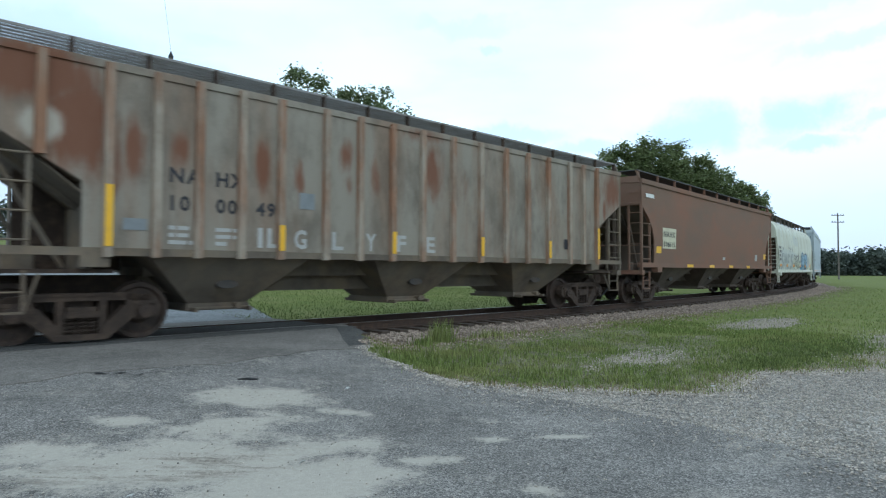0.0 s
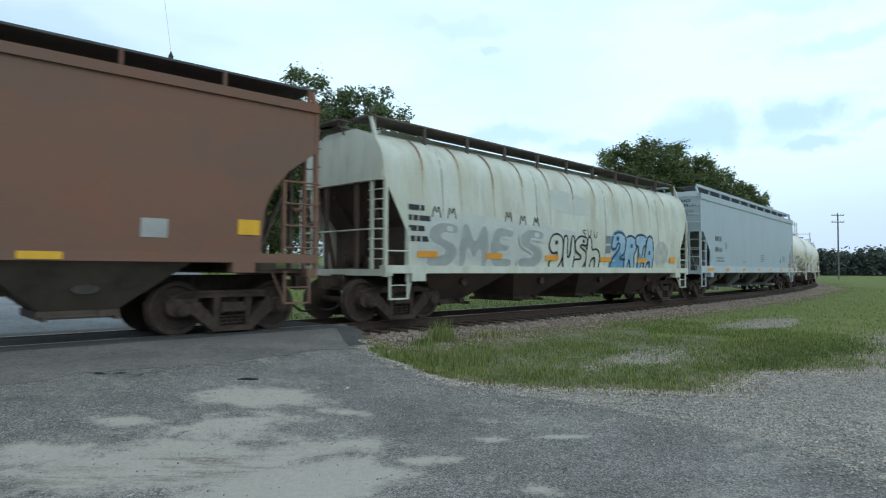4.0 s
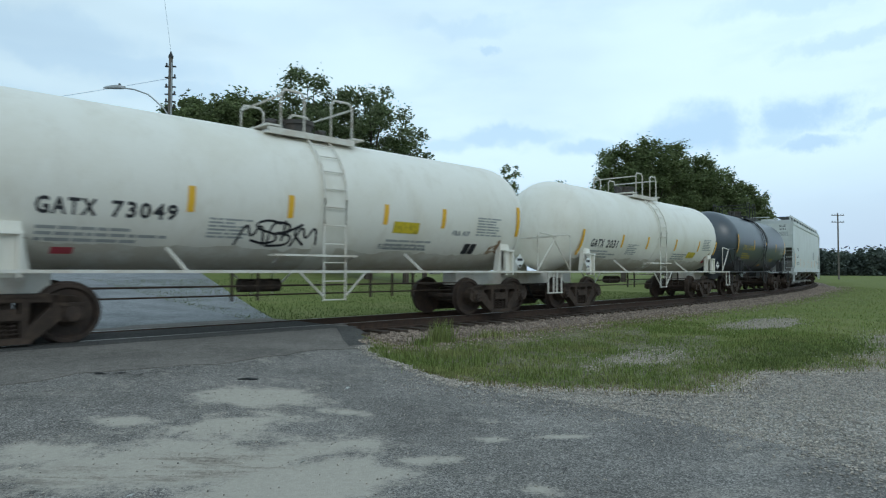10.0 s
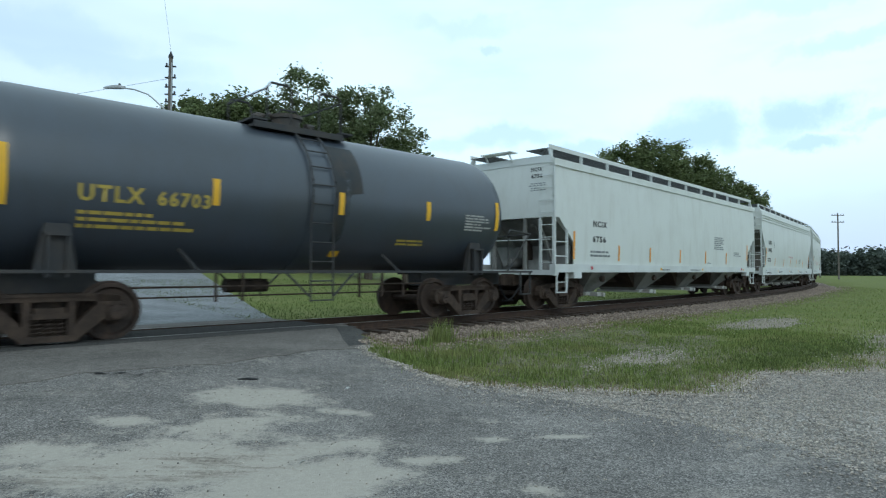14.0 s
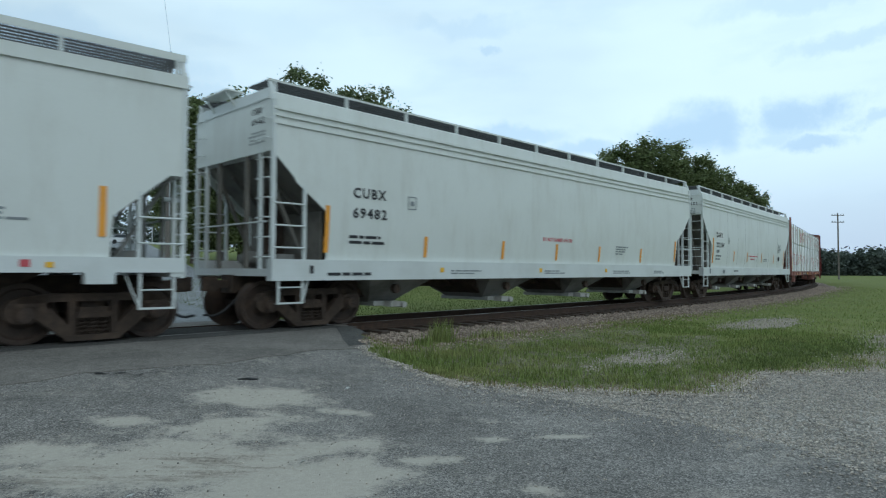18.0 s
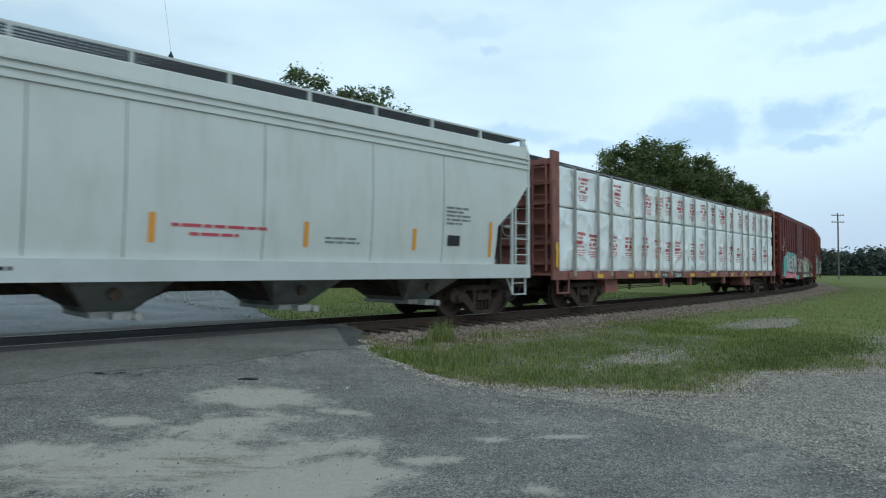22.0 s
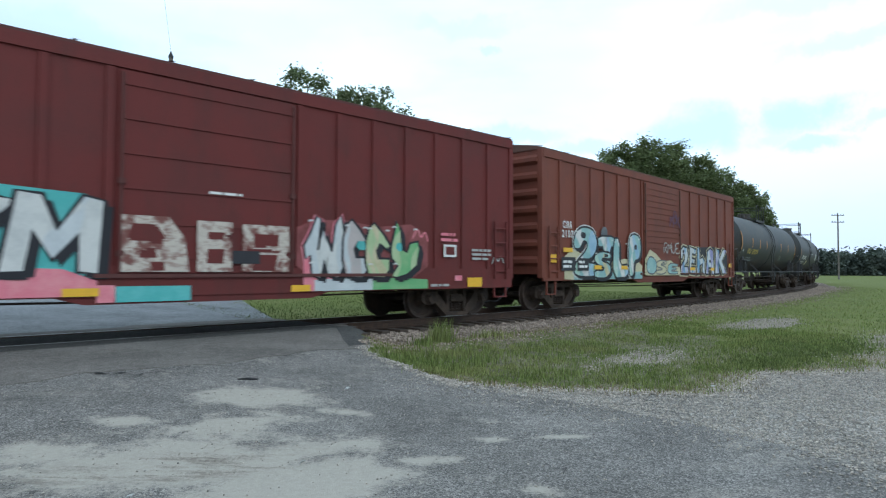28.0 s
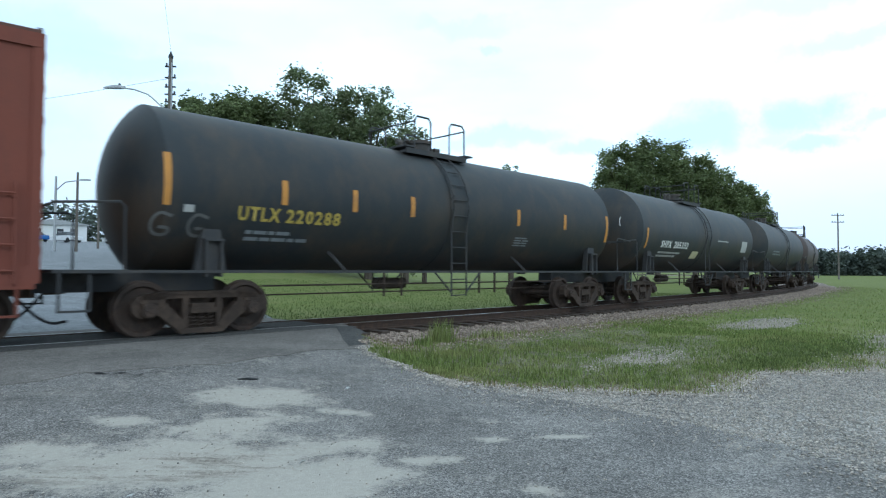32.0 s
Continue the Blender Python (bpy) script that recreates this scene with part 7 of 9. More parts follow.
writing("252104", -6.26, 2.14, 0.20, surf, BLACKINK, car, 1.10)
plates(car, surf, [(-4.58, -4.56, 2.32, 2.58), (-4.37, -4.35, 2.32, 2.58), (-4.56, -4.37, 2.32, 2.34), (-4.56, -4.37, 2.56, 2.58), (-4.5, -4.43, 2.4, 2.5), (-6.2, -5.85, 1.9, 2.02)], GREYINK, "stencil")
print_lines(-6.3, -5.4, 1.58, 1.84, 2, surf, GREYINK, car, 61)
print_lines(-0.99, 0.73, 1.80, 1.90, 1, surf, REDINK, car, 62)
print_lines(-0.7, 0.4, 1.66, 1.76, 1, surf, REDINK, car, 63)
print_lines(5.1, 6.0, 2.15, 2.6, 5, surf, GREYINK, car, 64)
plates(car, surf, [(5.15, 5.55, 1.68, 1.92)], BLACKINK, "stencil")
print_lines(1.9, 2.9, 1.62, 1.78, 2, surf, GREYINK, car, 65)
print_lines(-3.8, -2.7, 1.08, 1.18, 1, lambda z: 1.57, BLACKINK, car, 66)
plates(car, surf, [(x - 0.05, x + 0.05, 1.55, 2.02) for x in (-3.57, -1.29, 1.48, 4.16)] + [(-6.75, -6.63, 1.45, 2.5), (6.55, 6.65, 1.45, 2.3)], ORANGE, "reflective_stripe")
for x in (-4.6, -3.0, -1.7, 0.6, 3.0, 5.0):
    part("panel_seam", flat_patch(x, x + 0.018, 1.3, 3.72, surf, 0.004, 8), PALEGRIME, car)
plates(car, lambda z: 1.57, [(-5.55, -5.2, 1.02, 1.18), (-7.35, -7.2, 1.02, 1.22)], GREYINK, "stencil")

# lumber car
car, end = centrebeam(57.88, 76.2, 2.38, BEAMRED, "salmon red centre-beam flatcar")
flat = lambda z: 1.445
plates(car, flat, [(-4.10, -3.40, 0.86, 1.06), (-2.98, -1.98, 0.86, 1.06)], BLACKINK, "number_panel", "", 0.006)
writing("FURX", -4.05, 0.895, 0.13, flat, WHITEINK, car, 0.60, 0.012)
writing("738850", -2.90, 0.895, 0.13, flat, WHITEINK, car, 0.84, 0.012)
plates(car, flat, [(x, x + 0.55, 0.90, 1.02) for x in (-9.2, -6.9, -5.1, -1.35, 1.05, 3.5, 5.9, 8.2)], YELLOW, "reflector")
plates(car, flat, [(-11.42, -11.3, 1.2, 1.9)], YELLOW, "reflector")
load_lumber(57.88, 76.2, 2.38, WRAP, REDINK)

# boxcars
car, end, half = boxcar(81.0, 93.3, 1.50, BOXRED, "dull maroon boxcar covered in bright spray paint", dark=paint("dark maroon roof", (0.11, 0.04, 0.035), rough=0.8))
flat = lambda z: 1.565
cloud(car, [(-7.2, 0.9, 1.55), (-6.5, 0.82, 1.9), (-5.9, 0.82, 2.12), (-5.3, 0.85, 2.25), (-4.6, 0.85, 2.30), (-3.9, 0.85, 2.22), (-3.2, 0.85, 2.28), (-2.4, 0.85, 2.24), (-1.9, 0.9, 2.22), (-1.7, 1.1, 1.9)], TEAL, flat)
cloud(car, [(-6.1, 0.72, 1.14), (-5.4, 0.72, 1.08), (-4.6, 0.72, 1.16), (-3.8, 0.72, 1.06), (-2.9, 0.72, 1.14), (-2.2, 0.72, 1.12), (-1.75, 0.72, 0.95)], PINK, flat, 0.010)
SILVER = paint("silver spray paint", (0.50, 0.53, 0.54), rough=0.5, bump=0, spots=(0.62, 0.65, 0.65), amount=0.6, scale=3)
for i, (nm, x0, x1, z0, z1) in enumerate((("N", -5.75, -4.55, 1.05, 2.14), ("E", -4.72, -3.72, 1.05, 1.98), ("K", -3.90, -2.85, 1.02, 2.12), ("M", -2.98, -1.72, 1.05, 2.20))):
    letter(car, nm, x0, x1, z0, z1, SPRAYWHITE, SPRAYBLACK, flat, 0.014 + 0.005 * i, 0.06, 0, tilt=0.12, drop=SPRAYBLACK, second=SILVER if i in (1, 3) else None, tones=(SILVER,))
plates(car, flat, [(-5.98, -5.56, 1.82, 2.10)], BLACKINK, "number_panel")
plates(car, flat, [(-5.92, -5.80, 1.86, 2.06), (-5.74, -5.62, 1.86, 2.06)], WHITEINK, "number_bar", "", 0.016)
plates(car, flat, [(-5.96, -5.36, 2.16, 2.45)], paint("salmon patch paint", (0.24, 0.075, 0.062), rough=0.7, bump=0), "paint_patch")
part("spray_tag", stroke([(-6.62, 2.5), (-6.5, 3.1), (-6.4, 2.75), (-6.28, 3.15), (-6.2, 2.6), (-6.4, 2.5), (-6.5, 2.85)], 0.035, flat, 0.008), SPRAYCREAM, car)
door_face = lambda z: 1.60
cloud(car, [(1.55, 1.2, 1.9), (1.9, 0.95, 2.05), (2.6, 0.9, 2.1), (3.4, 0.9, 2.0), (4.3, 0.9, 2.1), (4.8, 1.2, 1.9)], paint("dusky pink overspray", (0.26, 0.075, 0.075), rough=0.7, bump=0, spots=(0.17, 0.045, 0.042), amount=0.9, scale=4), flat)
cloud(car, [(1.7, 0.72, 1.3), (1.95, 0.72, 1.4), (2.2, 0.72, 1.0)], PINK, flat, 0.008)
cloud(car, [(1.94, 0.72, 0.93), (2.6, 0.72, 0.97), (3.3, 0.72, 0.94)], SILVER, flat, 0.012)
cloud(car, [(3.3, 0.72, 0.94), (3.9, 0.72, 0.96), (4.8, 0.72, 0.92)], SPRAYGREEN, flat, 0.012)
PALEGREEN = paint("pale green spray paint", (0.42, 0.52, 0.30), rough=0.6, bump=0, spots=(0.30, 0.44, 0.22), amount=0.7, scale=3)
ASHPINK = paint("ashen pink spray paint", (0.48, 0.42, 0.40), rough=0.6, bump=0, spots=(0.36, 0.35, 0.34), amount=0.7, scale=3)
for i, (nm, x0, x1, z1, mat, tone) in enumerate((("spear", 1.66, 2.60, 2.18, SILVER, SPRAYWHITE), ("hookc", 2.52, 3.16, 2.12, ASHPINK, SILVER), ("hookc", 3.06, 3.72, 2.08, PALEGREEN, SPRAYCREAM), ("fork", 3.66, 4.52, 2.15, SPRAYGREEN, PALEGREEN))):
    letter(car, nm, x0, x1, 0.95, z1, mat, SPRAYBLACK, flat, 0.016 + 0.005 * i, 0.05, 0, tilt=0.06, drop=SPRAYBLACK, halo=PINK if i == 0 else None, shine=SPRAYWHITE, tones=(tone, tone))
for x in (3.0, 2.95, 3.95):
    part("spray_dab", fill_shape(rounded([(x - 0.08, 1.55), (x + 0.1, 1.5), (x + 0.08, 1.7), (x - 0.06, 1.68)], 2), flat, 0.036), TEAL, car)
part("spray_tag", stroke([(4.36, 1.8), (4.5, 2.05), (4.6, 1.78), (4.72, 2.0), (4.8, 1.75)], 0.035, flat, 0.008), PINK, car)
part("spray_tag", stroke([(6.9, 1.28), (7.0, 1.5), (7.12, 1.3), (7.22, 1.5), (7.34, 1.3)], 0.035, flat, 0.008), DULLWHITE, car)
WORN = paint("worn white letter", (0.55, 0.49, 0.42), rough=0.7, bump=0, spots=(0.17, 0.055, 0.045), amount=0.95, scale=4.5, edge=(0.47, 0.58), third=((0.19, 0.07, 0.055), 0.8, 7.0, (0.6, 0.6, 1.6), (0.50, 0.66)))
for outline, holes in (
        ([(-1.44, 1.08), (-1.44, 1.95), (-0.75, 1.95), (-0.50, 1.62), (-0.42, 1.08)], [[(-1.18, 1.30), (-1.18, 1.42), (-0.95, 1.45), (-0.92, 1.30)], [(-1.36, 1.58), (-1.30, 1.82), (-0.92, 1.80), (-0.80, 1.62), (-0.88, 1.52)], [(-1.0, 1.10), (-1.02, 1.22), (-0.82, 1.24), (-0.80, 1.10)]]),
        ([(-0.30, 1.08), (-0.30, 1.92), (0.30, 1.92), (0.30, 1.74), (0.18, 1.68), (0.28, 1.62), (0.30, 1.08)], [[(-0.12, 1.62), (-0.12, 1.74), (0.16, 1.72), (0.14, 1.64)], [(-0.14, 1.22), (-0.12, 1.46), (0.16, 1.44), (0.14, 1.24)]]),
        ([(0.48, 1.08), (0.48, 1.90), (1.36, 1.90), (1.38, 1.46), (1.28, 1.40), (1.38, 1.32), (1.38, 1.08)], [[(0.70, 1.50), (0.68, 1.74), (1.16, 1.74), (1.16, 1.54)], [(0.66, 1.10), (0.70, 1.38), (1.14, 1.36), (1.10, 1.10)], [(0.54, 1.42), (0.56, 1.48), (1.2, 1.46), (1.2, 1.42)]])):
    block = part("worn_letter", fill_shape(outline, door_face, 0.024), WORN, car, "worn white block letter")
    for hole in holes:
        part("letter_gap", fill_shape(hole, door_face, 0.027), BOXRED, block)
plates(car, door_face, [(0.3, 0.8, 1.22, 1.44)], BLACKINK, "placard", "", 0.031)
plates(car, lambda z: 1.555, [(-1.49, -0.37, 0.62, 0.86)], TEAL, "spray_patch")
plates(car, lambda z: 1.555, [(-1.75, -1.5, 0.62, 0.88)], PINK, "spray_patch")
plates(car, flat, [(5.28, 5.68, 1.42, 1.70)], WHITEINK, "placard")
plates(car, flat, [(5.34, 5.62, 1.47, 1.65)], BOXRED, "placard", "", 0.016)
plates(car, lambda z: 1.57, [(6.04, 6.53, 0.73, 0.95), (-4.24, -3.74, 0.72, 0.85), (-2.2, -1.72, 0.72, 0.84), (1.45, 1.85, 0.72, 0.84)], YELLOW, "reflector")
plates(car, lambda z: 1.57, [(5.63, 5.86, 0.88, 1.0)], PINK, "reflector")
print_lines(4.9, 5.6, 0.74, 0.84, 1, lambda z: 1.57, DULLWHITE, car, 75)
print_lines(5.2, 5.8, 1.75, 2.0, 2, flat, PINK, car, 71)
print_lines(-6.9, -6.6, 1.9, 2.6, 4, flat, WHITEINK, car, 72)
print_lines(-0.1, 0.7, 2.36, 2.44, 1, door_face, WHITEINK, car, 73)
print_lines(6.2, 6.9, 1.35, 1.65, 3, flat, DULLWHITE, car, 74)

car, end, half = boxcar(97.56, 109.8, 1.50, BOXORANGE, "faded orange-brown boxcar covered in spray paint", posts=(7, 6), dark=paint("dark brown roof", (0.12, 0.06, 0.045), rough=0.8), door_w=3.05, door_ribs=14, sill_low=0.84)
cloud(car, [(-6.6, 0.88, 1.5), (-6.2, 0.86, 1.75), (-5.4, 0.86, 1.55), (-4.6, 0.86, 1.5), (-3.9, 0.86, 1.4), (-3.0, 0.86, 1.5), (-2.2, 0.86, 1.5), (-1.7, 0.9, 1.3)], SPRAYCREAM, flat)
cloud(car, [(-6.1, 0.86, 1.05), (-5.0, 0.86, 1.14), (-3.4, 0.86, 1.06), (-1.7, 0.86, 1.1)], SPRAYCYAN, flat, 0.009)
MINT = paint("mint spray paint", (0.40, 0.56, 0.47), rough=0.6, bump=0, spots=(0.26, 0.46, 0.42), amount=0.7, scale=3)
for i, (nm, x0, x1, z0, z1) in enumerate((("2", -6.15, -4.72, 0.92, 2.42), ("T", -4.75, -3.62, 1.1, 2.20), ("S", -5.0, -3.9, 0.88, 1.72), ("L", -3.82, -2.70, 0.88, 2.16), ("P", -2.75, -1.82, 0.92, 2.36))):
    letter(car, nm, x0, x1, z0, z1, SPRAYCYAN, SPRAYBLACK, flat, 0.014 + 0.005 * i, 0.06, 2 if i in (0, 4) else 1, drop=SPRAYBLACK, halo=SPRAYWHITE if i in (0, 4) else None, shine=SPRAYWHITE, tones=(MINT, SPRAYWHITE, PALEBLUE) if i != 2 else (MINT, SPRAYCREAM))
part("spray_shadow_tag", fill_shape(rounded([(-4.51, 2.15), (-4.3, 2.06), (-4.1, 2.2), (-4.14, 2.42), (-4.32, 2.48), (-4.5, 2.36)], 2), flat, 0.008), SPRAYGREY, car)
cloud(car, [(-1.6, 0.98, 1.5), (-1.2, 0.96, 1.85), (-0.7, 0.96, 1.7), (-0.2, 0.96, 1.45), (0.5, 0.96, 1.5), (1.0, 0.96, 1.35), (1.4, 0.98, 1.2)], SPRAYCREAM, lambda z: 1.62)
letter(car, "slab", -1.5, -0.66, 1.0, 1.62, SPRAYCYAN, SPRAYGREY, lambda z: 1.62, 0.012, 0.05, 2, shine=SPRAYWHITE)
letter(car, "S", -0.75, 0.15, 1.0, 1.5, SPRAYCREAM, SPRAYGREY, lambda z: 1.62, 0.016, 0.04, 2)
letter(car, "E", 0.2, 1.2, 1.0, 1.4, SPRAYCYAN, SPRAYGREY, lambda z: 1.62, 0.018, 0.04, 1)
cloud(car, [(1.4, 0.98, 2.0), (2.4, 0.95, 2.12), (3.6, 0.95, 2.06), (5.0, 0.95, 2.12), (6.2, 0.95, 2.06), (6.7, 1.0, 1.8)], SPRAYBLACK, flat)
for i, (nm, x0, x1, mat, tone) in enumerate((("2", 1.46, 2.28, SILVER, SPRAYVIOLET), ("E", 2.34, 3.06, SILVER, SPRAYVIOLET), ("H", 3.12, 4.00, SILVER, SPRAYBLUE), ("A", 4.06, 5.05, SILVER, SPRAYVIOLET), ("K", 5.10, 6.50, SILVER, SPRAYVIOLET))):
    letter(car, nm, x0, x1, 0.98, 2.06, mat, SPRAYBLACK, flat, 0.014 + 0.004 * i, 0.085, 0, tilt=0.04, halo=SPRAYCREAM, tones=(tone, SPRAYBLUE, tone))
writing("CIRR", -6.68, 2.32, 0.20, flat, WHITEINK, car, 0.50)
writing("2107", -6.72, 2.06, 0.20, flat, WHITEINK, car, 0.60)
plates(car, flat, [(-6.70, -6.22, 1.64, 1.76), (-4.99, -4.55, 1.16, 1.28), (-3.28, -2.84, 1.16, 1.28), (-0.62, -0.2, 1.30, 1.42), (0.1, 0.45, 1.30, 1.40), (2.4, 2.9, 1.14, 1.26), (4.6, 5.0, 1.14, 1.26), (6.75, 7.1, 1.28, 1.45)], YELLOW, "reflector", "", 0.045)
plates(car, flat, [(-7.40, -7.02, 1.34, 1.56)], YELLOW, "reflector")
plates(car, flat, [(-6.80, -6.06, 1.12, 1.50), (-5.94, -5.31, 1.12, 1.48)], BLACKINK, "number_panel", "", 0.040)
print_lines(-6.72, -6.15, 1.18, 1.44, 2, flat, WHITEINK, car, 81).location.y = -0.038
print_lines(-5.88, -5.4, 1.18, 1.44, 2, flat, WHITEINK, car, 82).location.y = -0.038
for i, nm in enumerate(("zig", "bee", "kay")):
    part("spray_tag", stroke([(0.50 + 0.30 * i + a * 0.36, 2.72 + 0.14 * (i == 1) + b * 0.46) for a, b in GLYPHS[nm]], 0.07, lambda z: 1.60, 0.01 + 0.001 * i), paint("faded blue spray", (0.115, 0.055, 0.10), rough=0.7, bump=0, spots=(0.19, 0.064, 0.05), amount=0.8, scale=6), car)
for i in range(4):
    part("spray_tag", stroke([(-0.1 + 0.35 * i + a * 0.4, 1.75 + b * 0.4) for a, b in GLYPHS[("hook", "zig", "cup", "comb")[i]]], 0.04, lambda z: 1.60, 0.02 + 0.001 * i), DULLWHITE, car)

# black tank cars
car, end, _ = tank(113.78, 125.64, 2.35, 14.52, 1.47, 2.54, TANKBLACK, DARKBITS, "sooty black tank car with amber stripes", saddle=DARKBITS, steps=False, dish=0.36, crease=58)
surf = tank_marks(car, 1.47, 2.54, ((-6.73, 2.15, 3.0), (-4.63, 2.3, 2.75), (-3.04, 2.28, 2.72), (-1.48, 2.28, 2.72), (2.22, 2.28, 2.7), (4.33, 2.28, 2.7), (6.6, 2.0, 2.8)), AMBER)
writing("UTLX", -5.5, 1.99, 0.24, surf, GOLDINK, car, 0.82)
writing("220288", -4.56, 1.99, 0.24, surf, GOLDINK, car, 1.2)
print_lines(-5.3, -3.9, 1.62, 1.85, 2, surf, GREYINK, car, 91)
for x in (-6.95, -6.35):
    part("chalk_mark", stroke([(x + 0.34, 1.98), (x + 0.12, 2.05), (x, 1.86), (x + 0.08, 1.68), (x + 0.30, 1.68), (x + 0.32, 1.80), (x + 0.14, 1.80)], 0.05, surf, 0.008), paint("faint chalk", (0.13, 0.13, 0.125), rough=0.8, bump=0), car)
print_lines(2.2, 2.9, 1.75, 2.0, 4, surf, GREYINK, car, 92)
plates(car, surf, [(-6.45, -6.28, 2.06, 2.18)], DULLWHITE, "stencil")
car, end, _ = tank(129.49, 140.58, 2.1, 13.8, 1.50, 2.56, TANKBLACK, DARKBITS, "black tank car with white markings", saddle=DARKBITS, steps=False, dish=0.36, crease=58)
surf = tank_marks(car, 1.5, 2.56, ((-6.0, 1.9, 2.6),), AMBER)
writing("SHPX", -4.7, 1.98, 0.24, surf, WHITEINK, car, 0.95)
writing("205352", -3.5, 1.98, 0.24, surf, WHITEINK, car, 1.4)
print_lines(-4.7, -2.6, 1.62, 1.86, 2, surf, DULLWHITE, car, 93)
plates(car, surf, [(-1.45, -0.75, 1.62, 1.9)], SPRAYCREAM, "placard")
plates(car, surf, [(1.2, 2.6, 2.38, 2.43), (4.6, 5.4, 2.0, 2.5)], DULLWHITE, "stencil")
part("chalk_mark", stroke([(-6.56, 2.9), (-6.7, 2.98), (-6.84, 2.85), (-6.82, 2.68), (-6.66, 2.62), (-6.56, 2.74), (-6.68, 2.76)], 0.04, lambda z: 0.55, 0.3), WHITEINK, car)
car, end, _ = tank(145.28, 155.78, 2.1, 13.0, 1.5, 2.56, TANKBLACK, DARKBITS, "dull black tank car with faint markings", saddle=DARKBITS, steps=False, dish=0.36, crease=58)
print_lines(-4.4, -2.2, 2.0, 2.3, 2, tank_surf(1.5, 2.56), GREYINK, car, 94)
tank(160.28, 170.78, 2.1, 13.0, 1.5, 2.56, paint("dark brown tank paint", (0.075, 0.055, 0.05), rough=0.6), DARKBITS, "dark brown tank car at the end", saddle=DARKBITS, steps=False)


# ---- trees and woods ----
def leaf_cloud(rng, blobs, per, size):
    """Leaves as small bent quads on clumps; blobs are (x, y, z, radius)."""
    v, f = [], []
    for bx, by, bz, br in blobs:
        for _ in range(int(per * br * br)):
            px, py, pz = bx + rng.gauss(0, 0.62) * br, by + rng.gauss(0, 0.62) * br, bz + rng.gauss(0, 0.52) * br
            a, t, k = rng.random() * 6.283, rng.uniform(-0.9, 0.9), size * rng.uniform(0.6, 1.4)
            ax, ay, az = math.cos(a) * k, math.sin(a) * k, t * k * 0.7
            c = rng.random() * 6.283
            bx2, by2, bz2 = -math.sin(a) * k * 0.5 * math.cos(c), math.cos(a) * k * 0.5 * math.cos(c), math.sin(c) * k * 0.5
            i = len(v)
            v += [(px - ax, py - ay, pz - az), (px + bx2, py + by2, pz + bz2), (px + ax, py + ay, pz + az), (px - bx2, py - by2, pz - bz2)]
            f.append((i, i + 1, i + 2, i + 3))
    return Geo().add(v, f)


def tree(x, y, height, spread, leaf, label, seed, per=260, size=0.17, low=0.2, clumps=90, loose=0.0):
    """A tapered trunk with limbs, and a crown of leaf clumps with gaps between them."""
    rng = random.Random(seed)
    z = ground_height(x, y) - 0.05
    root = thing("tree", label, "tree", at=Matrix.Translation((x, y, z)), group="trees behind the line")
    trunk_r = 0.018 * height + 0.04
    g = Geo().cyl((0, 0, 0), (0.08, 0.05, height * 0.35), trunk_r, 9, trunk_r * 0.75).cyl((0.08, 0.05, height * 0.35), (0.1, 0, height * 0.8), trunk_r * 0.75, 8, trunk_r * 0.2)
    centre, rz = height * (0.5 + low / 2), height * (0.5 - low / 2)
    blobs = []
    for i in range(clumps):
        rb = spread * rng.uniform(0.10, 0.20) * (1 - 0.3 * loose)
        a, u = rng.random() * 6.283, rng.uniform(-1, 1)
        q = rng.random() ** 0.4
        w = math.sqrt(max(0.0, 1 - u * u)) * (1.0 if u < 0.2 else 1.0 - 0.15 * (u - 0.2))
        wob = 1 + 0.22 * math.sin(3 * a + seed) * rng.random() + loose * rng.uniform(-0.15, 0.3)
        p = (math.cos(a) * w * q * (spread - rb) * wob, math.sin(a) * w * q * (spread - rb) * wob, centre + u * q * (rz - rb * 0.8))
        blobs.append((*p, rb))
        if i % 6 == 0:
            z0 = max(height * 0.18, p[2] * rng.uniform(0.45, 0.7))
            mid = Vector((p[0] * 0.45, p[1] * 0.45, (z0 + p[2]) / 2 + 0.2))
            g.cyl((0.05, 0, z0), mid, trunk_r * 0.34, 5, trunk_r * 0.2).cyl(mid, p, trunk_r * 0.2, 5, 0.02)
    part("trunk", g, BARK, root)
    part("crown", leaf_cloud(rng, blobs, per, size), leaf, root, smooth=0)
    return root


def at_bearing(px, dist):
    """A spot dist metres off on the bearing of tangent px."""
    k = dist / math.hypot(px, 1)
    return px * k, k


